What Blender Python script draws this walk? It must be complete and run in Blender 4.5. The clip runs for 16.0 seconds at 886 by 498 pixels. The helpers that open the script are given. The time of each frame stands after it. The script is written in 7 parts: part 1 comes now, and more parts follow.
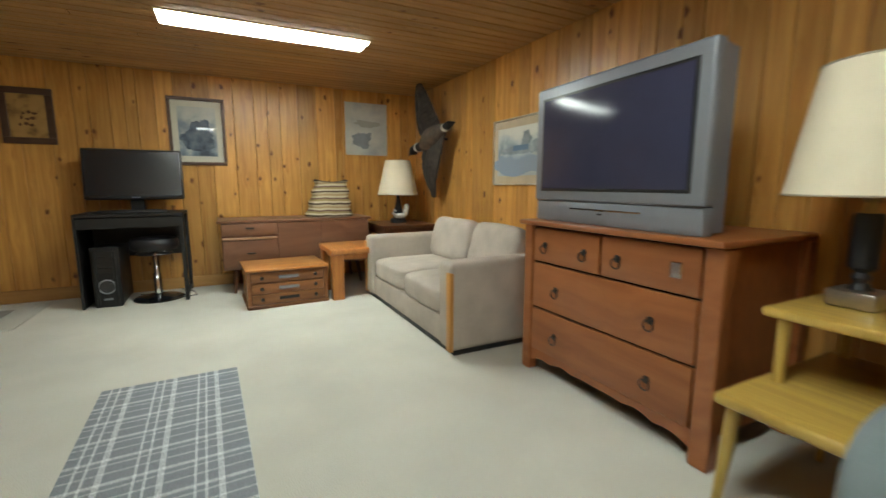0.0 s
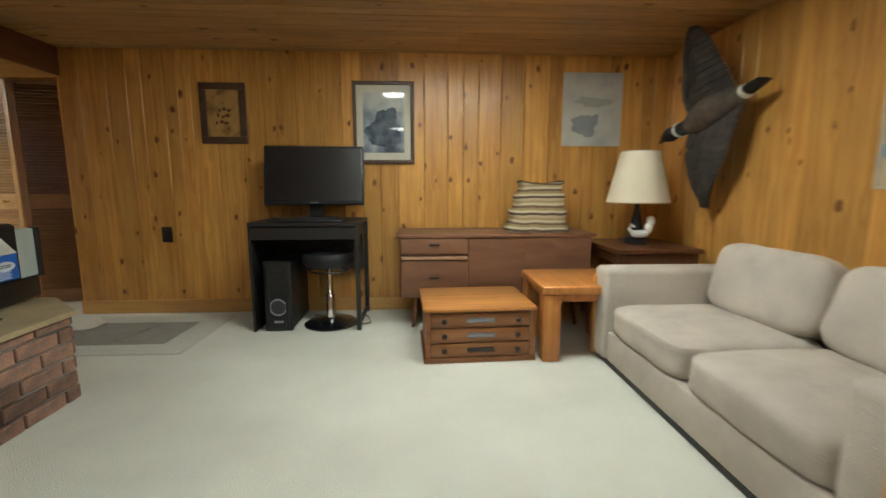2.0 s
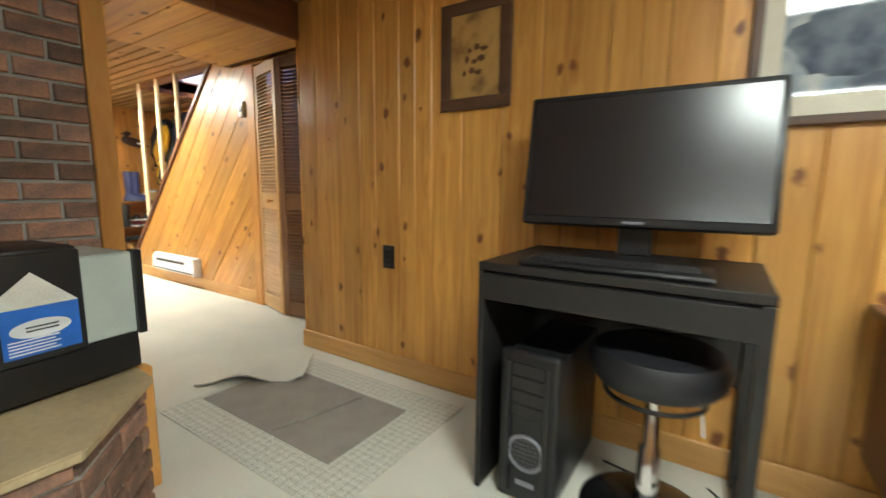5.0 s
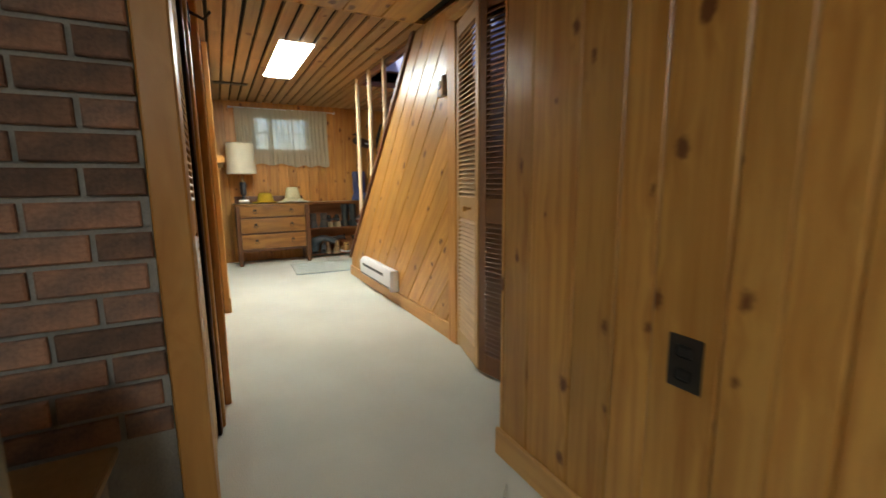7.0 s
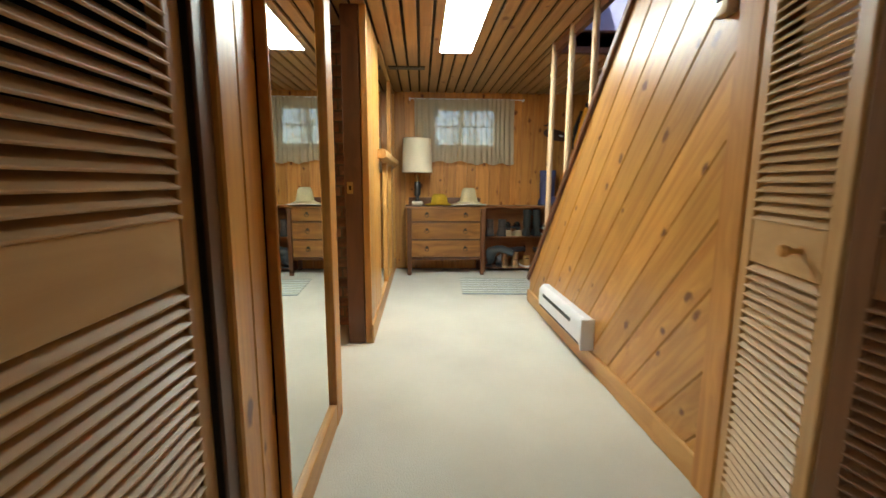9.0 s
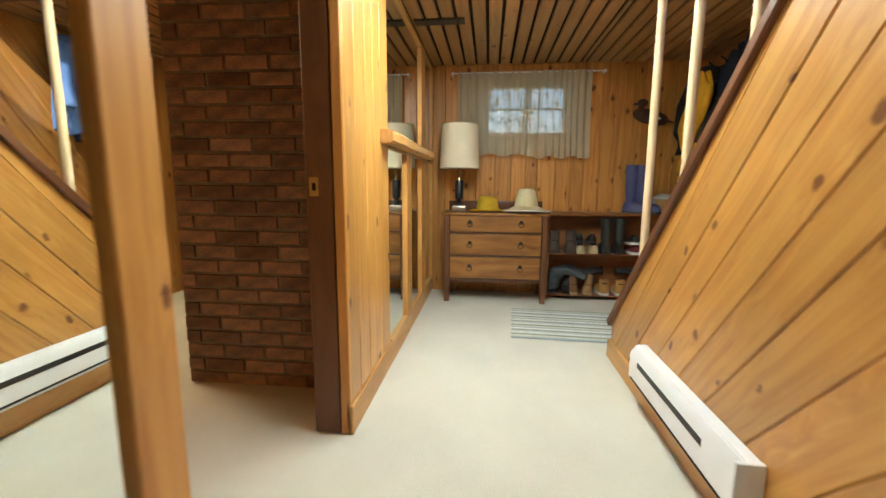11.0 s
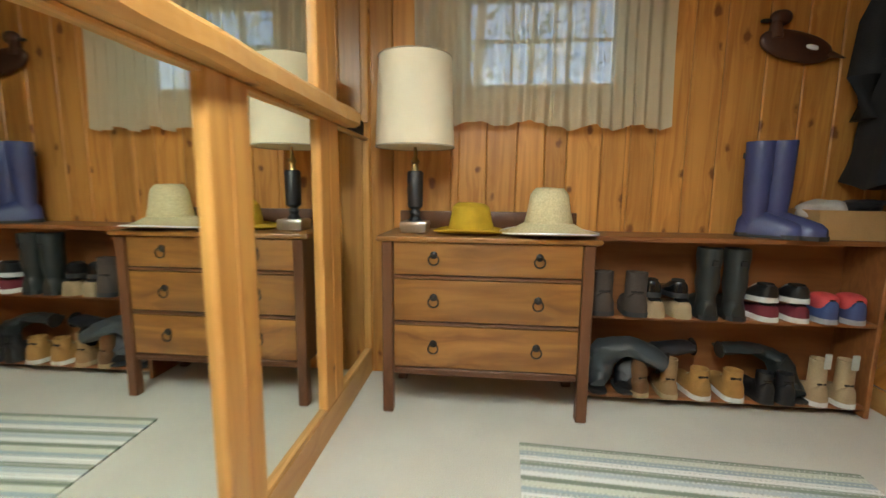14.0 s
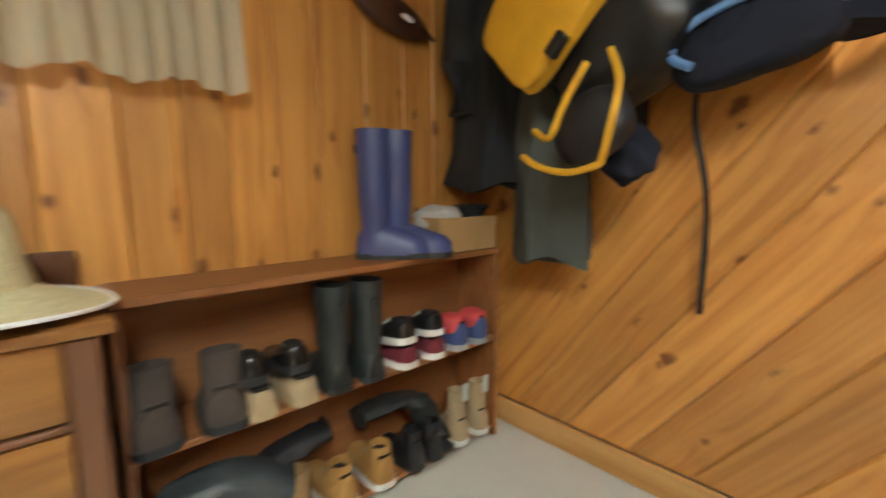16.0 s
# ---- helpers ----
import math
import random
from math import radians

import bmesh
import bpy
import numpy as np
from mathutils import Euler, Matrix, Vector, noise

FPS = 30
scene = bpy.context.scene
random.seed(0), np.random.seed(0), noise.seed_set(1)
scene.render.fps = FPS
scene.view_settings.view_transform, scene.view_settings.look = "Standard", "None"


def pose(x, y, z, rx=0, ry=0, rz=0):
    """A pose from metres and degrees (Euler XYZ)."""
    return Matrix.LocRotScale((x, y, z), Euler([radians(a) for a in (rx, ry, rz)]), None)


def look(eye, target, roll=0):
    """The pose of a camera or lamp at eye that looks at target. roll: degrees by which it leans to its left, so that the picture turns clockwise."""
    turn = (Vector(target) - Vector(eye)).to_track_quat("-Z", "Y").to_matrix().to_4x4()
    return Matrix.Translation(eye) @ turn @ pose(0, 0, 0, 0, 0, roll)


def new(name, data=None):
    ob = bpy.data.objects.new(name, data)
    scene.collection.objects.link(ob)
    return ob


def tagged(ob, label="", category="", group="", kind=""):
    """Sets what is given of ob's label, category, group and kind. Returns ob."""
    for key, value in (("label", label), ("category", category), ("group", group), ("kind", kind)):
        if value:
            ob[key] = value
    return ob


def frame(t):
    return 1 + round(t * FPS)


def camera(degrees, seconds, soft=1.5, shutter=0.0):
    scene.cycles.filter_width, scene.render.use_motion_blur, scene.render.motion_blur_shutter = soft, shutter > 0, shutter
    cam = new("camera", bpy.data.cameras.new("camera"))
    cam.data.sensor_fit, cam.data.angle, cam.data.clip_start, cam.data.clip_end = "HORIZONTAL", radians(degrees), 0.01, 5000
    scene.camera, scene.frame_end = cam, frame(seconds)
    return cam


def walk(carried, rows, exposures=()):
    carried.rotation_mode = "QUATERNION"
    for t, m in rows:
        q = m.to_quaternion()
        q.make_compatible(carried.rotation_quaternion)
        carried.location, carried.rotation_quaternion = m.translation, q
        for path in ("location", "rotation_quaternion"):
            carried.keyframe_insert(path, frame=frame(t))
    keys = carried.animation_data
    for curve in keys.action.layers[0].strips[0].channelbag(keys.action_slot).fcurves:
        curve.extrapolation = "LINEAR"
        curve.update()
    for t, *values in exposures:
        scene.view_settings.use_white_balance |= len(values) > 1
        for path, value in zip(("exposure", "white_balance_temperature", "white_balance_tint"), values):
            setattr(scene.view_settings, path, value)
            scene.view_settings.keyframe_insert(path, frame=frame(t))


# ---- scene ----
cam = camera(92.1, 16.0, shutter=0.5)
PATH = [
    (0, (0.118, -0.113, 0.974), (1.01, 1.653, 0.679), -0.0),
    (0.5, (0.176, 0.183, 0.987), (0.869, 2.036, 0.694), -0.0),
    (1, (0.214, 0.516, 0.988), (0.711, 2.431, 0.699), -0.0),
    (1.5, (0.203, 0.835, 0.983), (0.525, 2.788, 0.692), 0.0),
    (2, (0.195, 1.19, 0.985), (0.302, 3.166, 0.697), 0.0),
    (2.5, (0.176, 1.504, 0.96), (0.1, 3.483, 0.68), 0.1),
    (3, (0.126, 1.812, 0.942), (-0.069, 3.784, 0.668), 0.1),
    (3.5, (0.094, 2.12, 0.93), (-0.246, 4.074, 0.667), 0.2),
    (4, (0.033, 2.381, 0.936), (-0.535, 4.28, 0.671), 0.3),
    (4.5, (-0.121, 2.673, 0.959), (-0.96, 4.469, 0.692), 0.6),
    (5, (-0.325, 2.925, 0.969), (-1.418, 4.577, 0.69), 0.6),
    (7.5, (-1.48, 3.849, 1.015), (-3.327, 4.552, 0.706), -0.3),
    (8, (-1.75, 3.943, 0.998), (-3.668, 4.422, 0.694), 0.2),
    (8.5, (-2.016, 3.995, 0.991), (-3.973, 4.271, 0.685), 0.3),
    (9, (-2.266, 4.051, 1.016), (-4.239, 4.153, 0.708), 0.3),
    (11.5, (-3.672, 4.279, 0.991), (-5.637, 4.059, 0.688), 0.4),
    (12, (-3.993, 4.267, 0.995), (-5.957, 4.043, 0.688), 0.5),
    (12.5, (-4.292, 4.304, 1.006), (-6.252, 4.054, 0.699), 0.3),
    (13, (-4.609, 4.305, 0.994), (-6.569, 4.056, 0.683), 0.5),
    (13.5, (-4.894, 4.293, 0.96), (-6.857, 4.051, 0.667), 0.6),
    (14, (-5.206, 4.313, 0.948), (-7.177, 4.123, 0.669), 0.6),
    (14.5, (-5.454, 4.386, 0.928), (-7.436, 4.328, 0.667), 0.4),
    (15, (-5.696, 4.438, 0.94), (-7.658, 4.719, 0.673), 0.3),
    (15.5, (-5.898, 4.563, 0.94), (-7.721, 5.344, 0.686), -0.2),
    (16, (-6.017, 4.71, 0.961), (-7.483, 6.045, 0.703), -0.4),
]
walk(cam, [(t, look(eye, target, roll)) for t, eye, target, roll in PATH],
     exposures=[(0, 1.97), (1.5, 1.95), (3, 2.02), (4, 2.28), (5, 2.75), (7.5, 1.65), (9, 1.72), (11.5, 1.75), (12.5, 1.62), (13.2, 1.78), (14, 1.98), (15.5, 1.95), (16, 2.27)])

# ---- world, lights, exposure ----
world = bpy.data.worlds.new("world")
scene.world = world
world.use_nodes = True
wn = world.node_tree
bgn = wn.nodes["Background"]
sky = wn.nodes.new("ShaderNodeTexSky")
sky.sky_type, sky.sun_disc = "NISHITA", False
sky.sun_elevation, sky.sun_rotation = radians(37), radians(107)
wn.links.new(sky.outputs["Color"], bgn.inputs["Color"])
bgn.inputs["Strength"].default_value = 0.10
sun = new("sun", bpy.data.lights.new("sun", "SUN"))
sun.data.energy, sun.data.angle, sun.data.color = 2.5, radians(0.5), (1.0, 0.95, 0.88)
sun.matrix_world = look((0, 0, 20), (-20, 6, 4))

LAMP_MAIN, LAMP_BACK, LAMP_HALL, LAMP_SOUTH = 11.0, 8.0, 17.0, 21.0


# ---- materials ----
def mat(name, colour, rough=0.6, metal=0.0, vary=0.12, scale=8.0, bump=0.0, bump_scale=200.0, spec=0.5, coat=0.0, detail_col=None, per_object=0.0):
    """A plain surface with stains at one scale, grain at another, and fine relief."""
    m = bpy.data.materials.new(name)
    m.use_nodes = True
    nt = m.node_tree
    b = nt.nodes["Principled BSDF"]
    b.inputs["Roughness"].default_value, b.inputs["Metallic"].default_value = rough, metal
    b.inputs["Specular IOR Level"].default_value, b.inputs["Coat Weight"].default_value = spec, coat
    co = nt.nodes.new("ShaderNodeTexCoord")
    n1 = nt.nodes.new("ShaderNodeTexNoise")
    n1.inputs["Scale"].default_value, n1.inputs["Detail"].default_value = scale, 5
    nt.links.new(co.outputs["Object"], n1.inputs["Vector"])
    n2 = nt.nodes.new("ShaderNodeTexNoise")
    n2.inputs["Scale"].default_value, n2.inputs["Detail"].default_value = bump_scale, 3
    nt.links.new(co.outputs["Object"], n2.inputs["Vector"])
    ramp = nt.nodes.new("ShaderNodeValToRGB")
    c2 = detail_col or tuple(c * (1 - vary * 2) for c in colour)
    ramp.color_ramp.elements[0].color, ramp.color_ramp.elements[0].position = (*c2, 1), 0.3
    ramp.color_ramp.elements[1].color, ramp.color_ramp.elements[1].position = (*[min(1, c * (1 + vary * 0.5)) for c in colour], 1), 0.65
    nt.links.new(n1.outputs["Fac"], ramp.inputs["Fac"])
    mix = nt.nodes.new("ShaderNodeMixRGB")
    mix.blend_type, mix.inputs["Fac"].default_value = "OVERLAY", min(1.0, vary * 1.5)
    nt.links.new(ramp.outputs["Color"], mix.inputs["Color1"])
    nt.links.new(n2.outputs["Fac"], mix.inputs["Color2"])
    out = mix.outputs["Color"]
    if per_object:
        info = nt.nodes.new("ShaderNodeObjectInfo")
        hs = nt.nodes.new("ShaderNodeHueSaturation")
        mr = nt.nodes.new("ShaderNodeMapRange")
        mr.inputs["To Min"].default_value, mr.inputs["To Max"].default_value = 1 - per_object, 1 + per_object
        nt.links.new(info.outputs["Random"], mr.inputs["Value"])
        nt.links.new(mr.outputs["Result"], hs.inputs["Value"])
        nt.links.new(out, hs.inputs["Color"])
        out = hs.outputs["Color"]
    nt.links.new(out, b.inputs["Base Color"])
    if bump:
        bp = nt.nodes.new("ShaderNodeBump")
        bp.inputs["Strength"].default_value, bp.inputs["Distance"].default_value = bump, 0.004
        nt.links.new(n2.outputs["Fac"], bp.inputs["Height"])
        nt.links.new(bp.outputs["Normal"], b.inputs["Normal"])
    return m


def wood(name, light, dark, rough=0.35, knots=0.0, grain=1.0, axis=1, vary=0.12, knot_col=(0.15, 0.045, 0.012), knot_scale=4.5, coat=0.0, island=False):
    """Boards with grain along one local axis, streaks, and knots that bend the grain."""
    m = bpy.data.materials.new(name)
    m.use_nodes = True
    nt = m.node_tree
    N, L = nt.nodes.new, nt.links.new
    b = nt.nodes["Principled BSDF"]
    b.inputs["Coat Weight"].default_value = coat
    b.inputs["Coat Roughness"].default_value = 0.25
    co, info = N("ShaderNodeTexCoord"), N("ShaderNodeObjectInfo")
    rnd = info.outputs["Random"]
    if island:
        rnd = N("ShaderNodeNewGeometry").outputs["Random Per Island"]
    off = N("ShaderNodeVectorMath")
    off.operation = "MULTIPLY_ADD"
    comb = N("ShaderNodeCombineXYZ")
    for k in range(3):
        L(rnd, comb.inputs[k])
    off.inputs[1].default_value = (17.3, 31.7, 9.1)
    L(comb.outputs[0], off.inputs[0])
    L(co.outputs["Object"], off.inputs[2])
    sep = N("ShaderNodeSeparateXYZ")
    L(off.outputs[0], sep.inputs[0])
    order = {0: (1, 0, 2), 1: (0, 1, 2), 2: (0, 2, 1)}[axis]
    flat = N("ShaderNodeCombineXYZ")
    for k in range(3):
        L(sep.outputs[order[k]], flat.inputs[k])
    # knots in the plane of the board
    km = N("ShaderNodeVectorMath")
    km.operation = "MULTIPLY"
    km.inputs[1].default_value = (1.0, 0.62, 0.0)
    L(flat.outputs[0], km.inputs[0])
    vor = N("ShaderNodeTexVoronoi")
    vor.voronoi_dimensions = "2D"
    vor.inputs["Scale"].default_value = knot_scale
    L(km.outputs[0], vor.inputs["Vector"])
    kr = N("ShaderNodeMapRange")
    kr.inputs["From Min"].default_value, kr.inputs["From Max"].default_value = 0.045, 0.125
    kr.inputs["To Min"].default_value, kr.inputs["To Max"].default_value = 1.0, 0.0
    kr.interpolation_type = "SMOOTHSTEP"
    kn = N("ShaderNodeTexNoise")
    kn.inputs["Scale"].default_value, kn.inputs["Detail"].default_value = 30.0, 3
    L(flat.outputs[0], kn.inputs["Vector"])
    kd = N("ShaderNodeMath")
    kd.operation, kd.inputs[1].default_value = "MULTIPLY_ADD", 0.17
    L(kn.outputs["Fac"], kd.inputs[0])
    ksub = N("ShaderNodeMath")
    ksub.operation, ksub.inputs[1].default_value = "SUBTRACT", 0.095
    L(vor.outputs["Distance"], ksub.inputs[0])
    L(ksub.outputs[0], kd.inputs[2])
    ksz = N("ShaderNodeSeparateColor")
    L(vor.outputs["Color"], ksz.inputs[0])
    kms = N("ShaderNodeMath")
    kms.operation, kms.inputs[1].default_value = "MULTIPLY_ADD", 0.07
    L(ksz.outputs[1], kms.inputs[0])
    L(kd.outputs[0], kms.inputs[2])
    L(kms.outputs[0], kr.inputs["Value"])
    ksel = N("ShaderNodeSeparateColor")
    L(vor.outputs["Color"], ksel.inputs[0])
    kpow = N("ShaderNodeMath")
    kpow.operation, kpow.inputs[1].default_value = "GREATER_THAN", 1.0 - knots
    L(ksel.outputs[0], kpow.inputs[0])
    kmask = N("ShaderNodeMath")
    kmask.operation = "MULTIPLY"
    L(kr.outputs[0], kmask.inputs[0])
    L(kpow.outputs[0], kmask.inputs[1])
    halo = N("ShaderNodeMapRange")
    halo.inputs["From Min"].default_value, halo.inputs["From Max"].default_value = 0.0, 0.35
    halo.inputs["To Min"].default_value, halo.inputs["To Max"].default_value = 0.5, 0.0
    L(vor.outputs["Distance"], halo.inputs["Value"])
    # long streaks
    gm = N("ShaderNodeVectorMath")
    gm.operation = "MULTIPLY"
    gm.inputs[1].default_value = (38.0 * grain, 1.6 * grain, 14.0 * grain)
    L(flat.outputs[0], gm.inputs[0])
    bend = N("ShaderNodeVectorMath")
    bend.operation = "ADD"
    L(gm.outputs[0], bend.inputs[0])
    L(halo.outputs[0], bend.inputs[1])
    n1 = N("ShaderNodeTexNoise")
    n1.inputs["Scale"].default_value, n1.inputs["Detail"].default_value, n1.inputs["Distortion"].default_value = 1.0, 6, 0.6
    L(bend.outputs[0], n1.inputs["Vector"])
    n2 = N("ShaderNodeTexNoise")
    n2.inputs["Scale"].default_value, n2.inputs["Detail"].default_value = 2.3, 2
    L(flat.outputs[0], n2.inputs["Vector"])
    ramp = N("ShaderNodeValToRGB")
    ramp.color_ramp.elements[0].color, ramp.color_ramp.elements[0].position = (*dark, 1), 0.28
    ramp.color_ramp.elements[1].color, ramp.color_ramp.elements[1].position = (*light, 1), 0.62
    L(n1.outputs["Fac"], ramp.inputs["Fac"])
    hs = N("ShaderNodeHueSaturation")
    mr = N("ShaderNodeMapRange")
    mr.inputs["To Min"].default_value, mr.inputs["To Max"].default_value = 1 - vary, 1 + vary
    ad = N("ShaderNodeMath")
    ad.operation = "ADD"
    L(rnd, ad.inputs[0])
    sc = N("ShaderNodeMath")
    sc.operation, sc.inputs[1].default_value = "MULTIPLY_ADD", 1.2
    sc.inputs[2].default_value = -0.6
    L(n2.outputs["Fac"], sc.inputs[0])
    L(sc.outputs[0], ad.inputs[1])
    L(ad.outputs[0], mr.inputs["Value"])
    L(mr.outputs[0], hs.inputs["Value"])
    L(ramp.outputs["Color"], hs.inputs["Color"])
    mix = N("ShaderNodeMixRGB")
    mix.inputs["Color2"].default_value = (*knot_col, 1)
    kf = N("ShaderNodeMath")
    kf.operation, kf.inputs[1].default_value = "MULTIPLY", 0.94
    L(kmask.outputs[0], kf.inputs[0])
    L(kf.outputs[0], mix.inputs["Fac"])
    L(hs.outputs["Color"], mix.inputs["Color1"])
    L(mix.outputs["Color"], b.inputs["Base Color"])
    rr = N("ShaderNodeMapRange")
    rr.inputs["To Min"].default_value, rr.inputs["To Max"].default_value = rough - 0.07, rough + 0.12
    L(n1.outputs["Fac"], rr.inputs["Value"])
    L(rr.outputs[0], b.inputs["Roughness"])
    bp = N("ShaderNodeBump")
    bp.inputs["Strength"].default_value, bp.inputs["Distance"].default_value = 0.12, 0.002
    L(n1.outputs["Fac"], bp.inputs["Height"])
    L(bp.outputs["Normal"], b.inputs["Normal"])
    return m


def glow(name, colour, strength):
    m = bpy.data.materials.new(name)
    m.use_nodes = True
    b = m.node_tree.nodes["Principled BSDF"]
    b.inputs["Base Color"].default_value = (0.8, 0.8, 0.8, 1)
    b.inputs["Emission Color"].default_value, b.inputs["Emission Strength"].default_value = (*colour, 1), strength
    return m


def glassy(name, colour=(1, 1, 1), rough=0.0):
    m = bpy.data.materials.new(name)
    m.use_nodes = True
    b = m.node_tree.nodes["Principled BSDF"]
    b.inputs["Base Color"].default_value = (*colour, 1)
    b.inputs["Roughness"].default_value, b.inputs["Transmission Weight"].default_value = rough, 1.0
    b.inputs["IOR"].default_value = 1.45
    return m


PINE = wood("pine", (0.63, 0.325, 0.080), (0.46, 0.195, 0.040), 0.36, knots=0.66, vary=0.21, knot_scale=5.4, coat=0.25)
CEDAR = wood("red_pine", (0.58, 0.27, 0.064), (0.40, 0.152, 0.031), 0.4, knots=0.95, vary=0.2, knot_scale=5.0, coat=0.15)
PINE_TRIM = wood("pine_trim", (0.62, 0.34, 0.11), (0.46, 0.21, 0.055), 0.4, knots=0.2, vary=0.08)
PINE_TRIM_X = wood("pine_trim_x", (0.62, 0.35, 0.12), (0.46, 0.22, 0.06), 0.4, knots=0.2, vary=0.08, axis=0)
PINE_TRIM_Z = wood("pine_trim_z", (0.63, 0.315, 0.085), (0.47, 0.195, 0.043), 0.4, knots=0.25, vary=0.08, axis=2)
PINE_CEIL = wood("ceiling_pine", (0.42, 0.235, 0.09), (0.29, 0.145, 0.045), 0.45, knots=0.35, vary=0.14, axis=0, island=True)
LOUVRE = wood("louvre_pine", (0.58, 0.37, 0.17), (0.46, 0.27, 0.11), 0.42, vary=0.06, axis=0)
LOUVRE_Z = wood("louvre_stile_pine", (0.56, 0.33, 0.13), (0.42, 0.22, 0.07), 0.42, vary=0.06, axis=2)
DARKWOOD_Z = wood("dark_stained_wood", (0.14, 0.056, 0.024), (0.075, 0.028, 0.012), 0.4, vary=0.15, axis=2)
DARKWOOD_X = wood("dark_stained_trim", (0.15, 0.055, 0.02), (0.08, 0.028, 0.012), 0.4, vary=0.15, axis=0)
LOUVRE_BROWN = wood("darker_brown_slats", (0.27, 0.13, 0.055), (0.19, 0.085, 0.034), 0.45, vary=0.06, axis=0)
LOUVRE_BROWN_Z = wood("darker_brown_stile", (0.26, 0.12, 0.05), (0.17, 0.075, 0.03), 0.45, vary=0.06, axis=2)
# Near-black for joints between boards; stands for shade in closets, slots and openings.
GAP_SHADE = mat("dark_gap_and_shade", (0.012, 0.008, 0.005), 0.9)
CARPET = mat("cream_carpet", (0.63, 0.61, 0.535), 0.95, vary=0.06, scale=1.6, bump=0.9, bump_scale=190.0, spec=0.1)
# The blue in this wall colour stands for daylight from upstairs.
PLASTER = mat("stairwell_daylight_blue", (0.30, 0.33, 0.52), 0.8, vary=0.06)
BRICK = mat("red_brick", (0.30, 0.155, 0.10), 0.85, vary=0.25, scale=14, bump=0.5, bump_scale=120, per_object=0.45, detail_col=(0.14, 0.095, 0.08))
MORTAR = mat("mortar", (0.36, 0.345, 0.32), 0.95, vary=0.15, bump=0.5, bump_scale=150)
OLDMORTAR = mat("old_brown_mortar", (0.20, 0.165, 0.125), 0.95, vary=0.2, bump=0.5, bump_scale=150)
MIRROR = mat("mirror", (0.86, 0.9, 0.86), 0.01, 1.0, vary=0.0)
WHITE = mat("white_enamel", (0.78, 0.79, 0.82), 0.35, vary=0.03)
BLACK = mat("black_plastic", (0.012, 0.012, 0.013), 0.4, vary=0.1)
CHROME = mat("chrome", (0.75, 0.75, 0.76), 0.12, 1.0, vary=0.0)
BRASS = mat("brass", (0.42, 0.31, 0.14), 0.35, 1.0, vary=0.1)


# ---- building helpers ----
def mesh_of(bm, name, material, smooth=False):
    me = bpy.data.meshes.new(name)
    bmesh.ops.recalc_face_normals(bm, faces=bm.faces)
    bm.to_mesh(me)
    bm.free()
    for m in material if isinstance(material, (list, tuple)) else [material]:
        me.materials.append(m)
    if smooth:
        for p in me.polygons:
            p.use_smooth = True
        me.set_sharp_from_angle(angle=radians(38))
    return me


def thing(name, x=0, y=0, z=0, rz=0, label="", category="", group="", kind=""):
    ob = new(name)
    ob.empty_display_size = 0.1
    ob.matrix_world = pose(x, y, z, 0, 0, rz)
    return tagged(ob, label, category, group, kind)


def part(name, bm, material, parent=None, label="", smooth=False, m=None):
    ob = new(name, mesh_of(bm, name, material, smooth))
    ob.parent = parent
    if m is not None:
        ob.matrix_basis = m
    if label:
        ob["label"] = label
    return ob


def solo(name, bm, material, label, category, group="", kind="", smooth=False, m=None):
    return tagged(part(name, bm, material, None, "", smooth, m), label, category, group, kind)


def box(bm, x0, y0, z0, x1, y1, z1, bevel=0.0, seg=1):
    r = bmesh.ops.create_cube(bm, size=1.0)
    v = r["verts"]
    for p in v:
        p.co = Vector((x0 + (p.co.x + 0.5) * (x1 - x0), y0 + (p.co.y + 0.5) * (y1 - y0), z0 + (p.co.z + 0.5) * (z1 - z0)))
    if bevel:
        e = list({e for p in v for e in p.link_edges})
        bmesh.ops.bevel(bm, geom=e, offset=bevel, segments=seg, affect="EDGES", profile=0.5)
    return bm


def boxed(x0, y0, z0, x1, y1, z1, bevel=0.004, seg=1):
    return box(bmesh.new(), x0, y0, z0, x1, y1, z1, bevel, seg)


def lathe(profile, seg=28, bm=None, cx=0, cy=0):
    """A turned shape from (radius, height) pairs."""
    bm = bm or bmesh.new()
    rings = []
    for r, z in profile:
        rings.append([bm.verts.new((cx + r * math.cos(2 * math.pi * k / seg), cy + r * math.sin(2 * math.pi * k / seg), z)) for k in range(seg)])
    for a, b in zip(rings, rings[1:]):
        for k in range(seg):
            bm.faces.new((a[k], a[(k + 1) % seg], b[(k + 1) % seg], b[k]))
    if profile[0][0] > 1e-4:
        bm.faces.new(rings[0][::-1])
    if profile[-1][0] > 1e-4:
        bm.faces.new(rings[-1])
    bmesh.ops.remove_doubles(bm, verts=bm.verts, dist=1e-5)
    return bm


def tube(points, radius, seg=8, bm=None):
    """A round bar along points; radius may be a list."""
    bm = bm or bmesh.new()
    pts = [Vector(p) for p in points]
    rad = radius if isinstance(radius, (list, tuple)) else [radius] * len(pts)
    rings = []
    for i, p in enumerate(pts):
        d = (pts[min(i + 1, len(pts) - 1)] - pts[max(i - 1, 0)]).normalized()
        q = d.to_track_quat("Z", "Y")
        rings.append([bm.verts.new(p + q @ Vector((rad[i] * math.cos(2 * math.pi * k / seg), rad[i] * math.sin(2 * math.pi * k / seg), 0))) for k in range(seg)])
    for a, b in zip(rings, rings[1:]):
        for k in range(seg):
            bm.faces.new((a[k], a[(k + 1) % seg], b[(k + 1) % seg], b[k]))
    bm.faces.new(rings[0][::-1])
    bm.faces.new(rings[-1])
    return bm


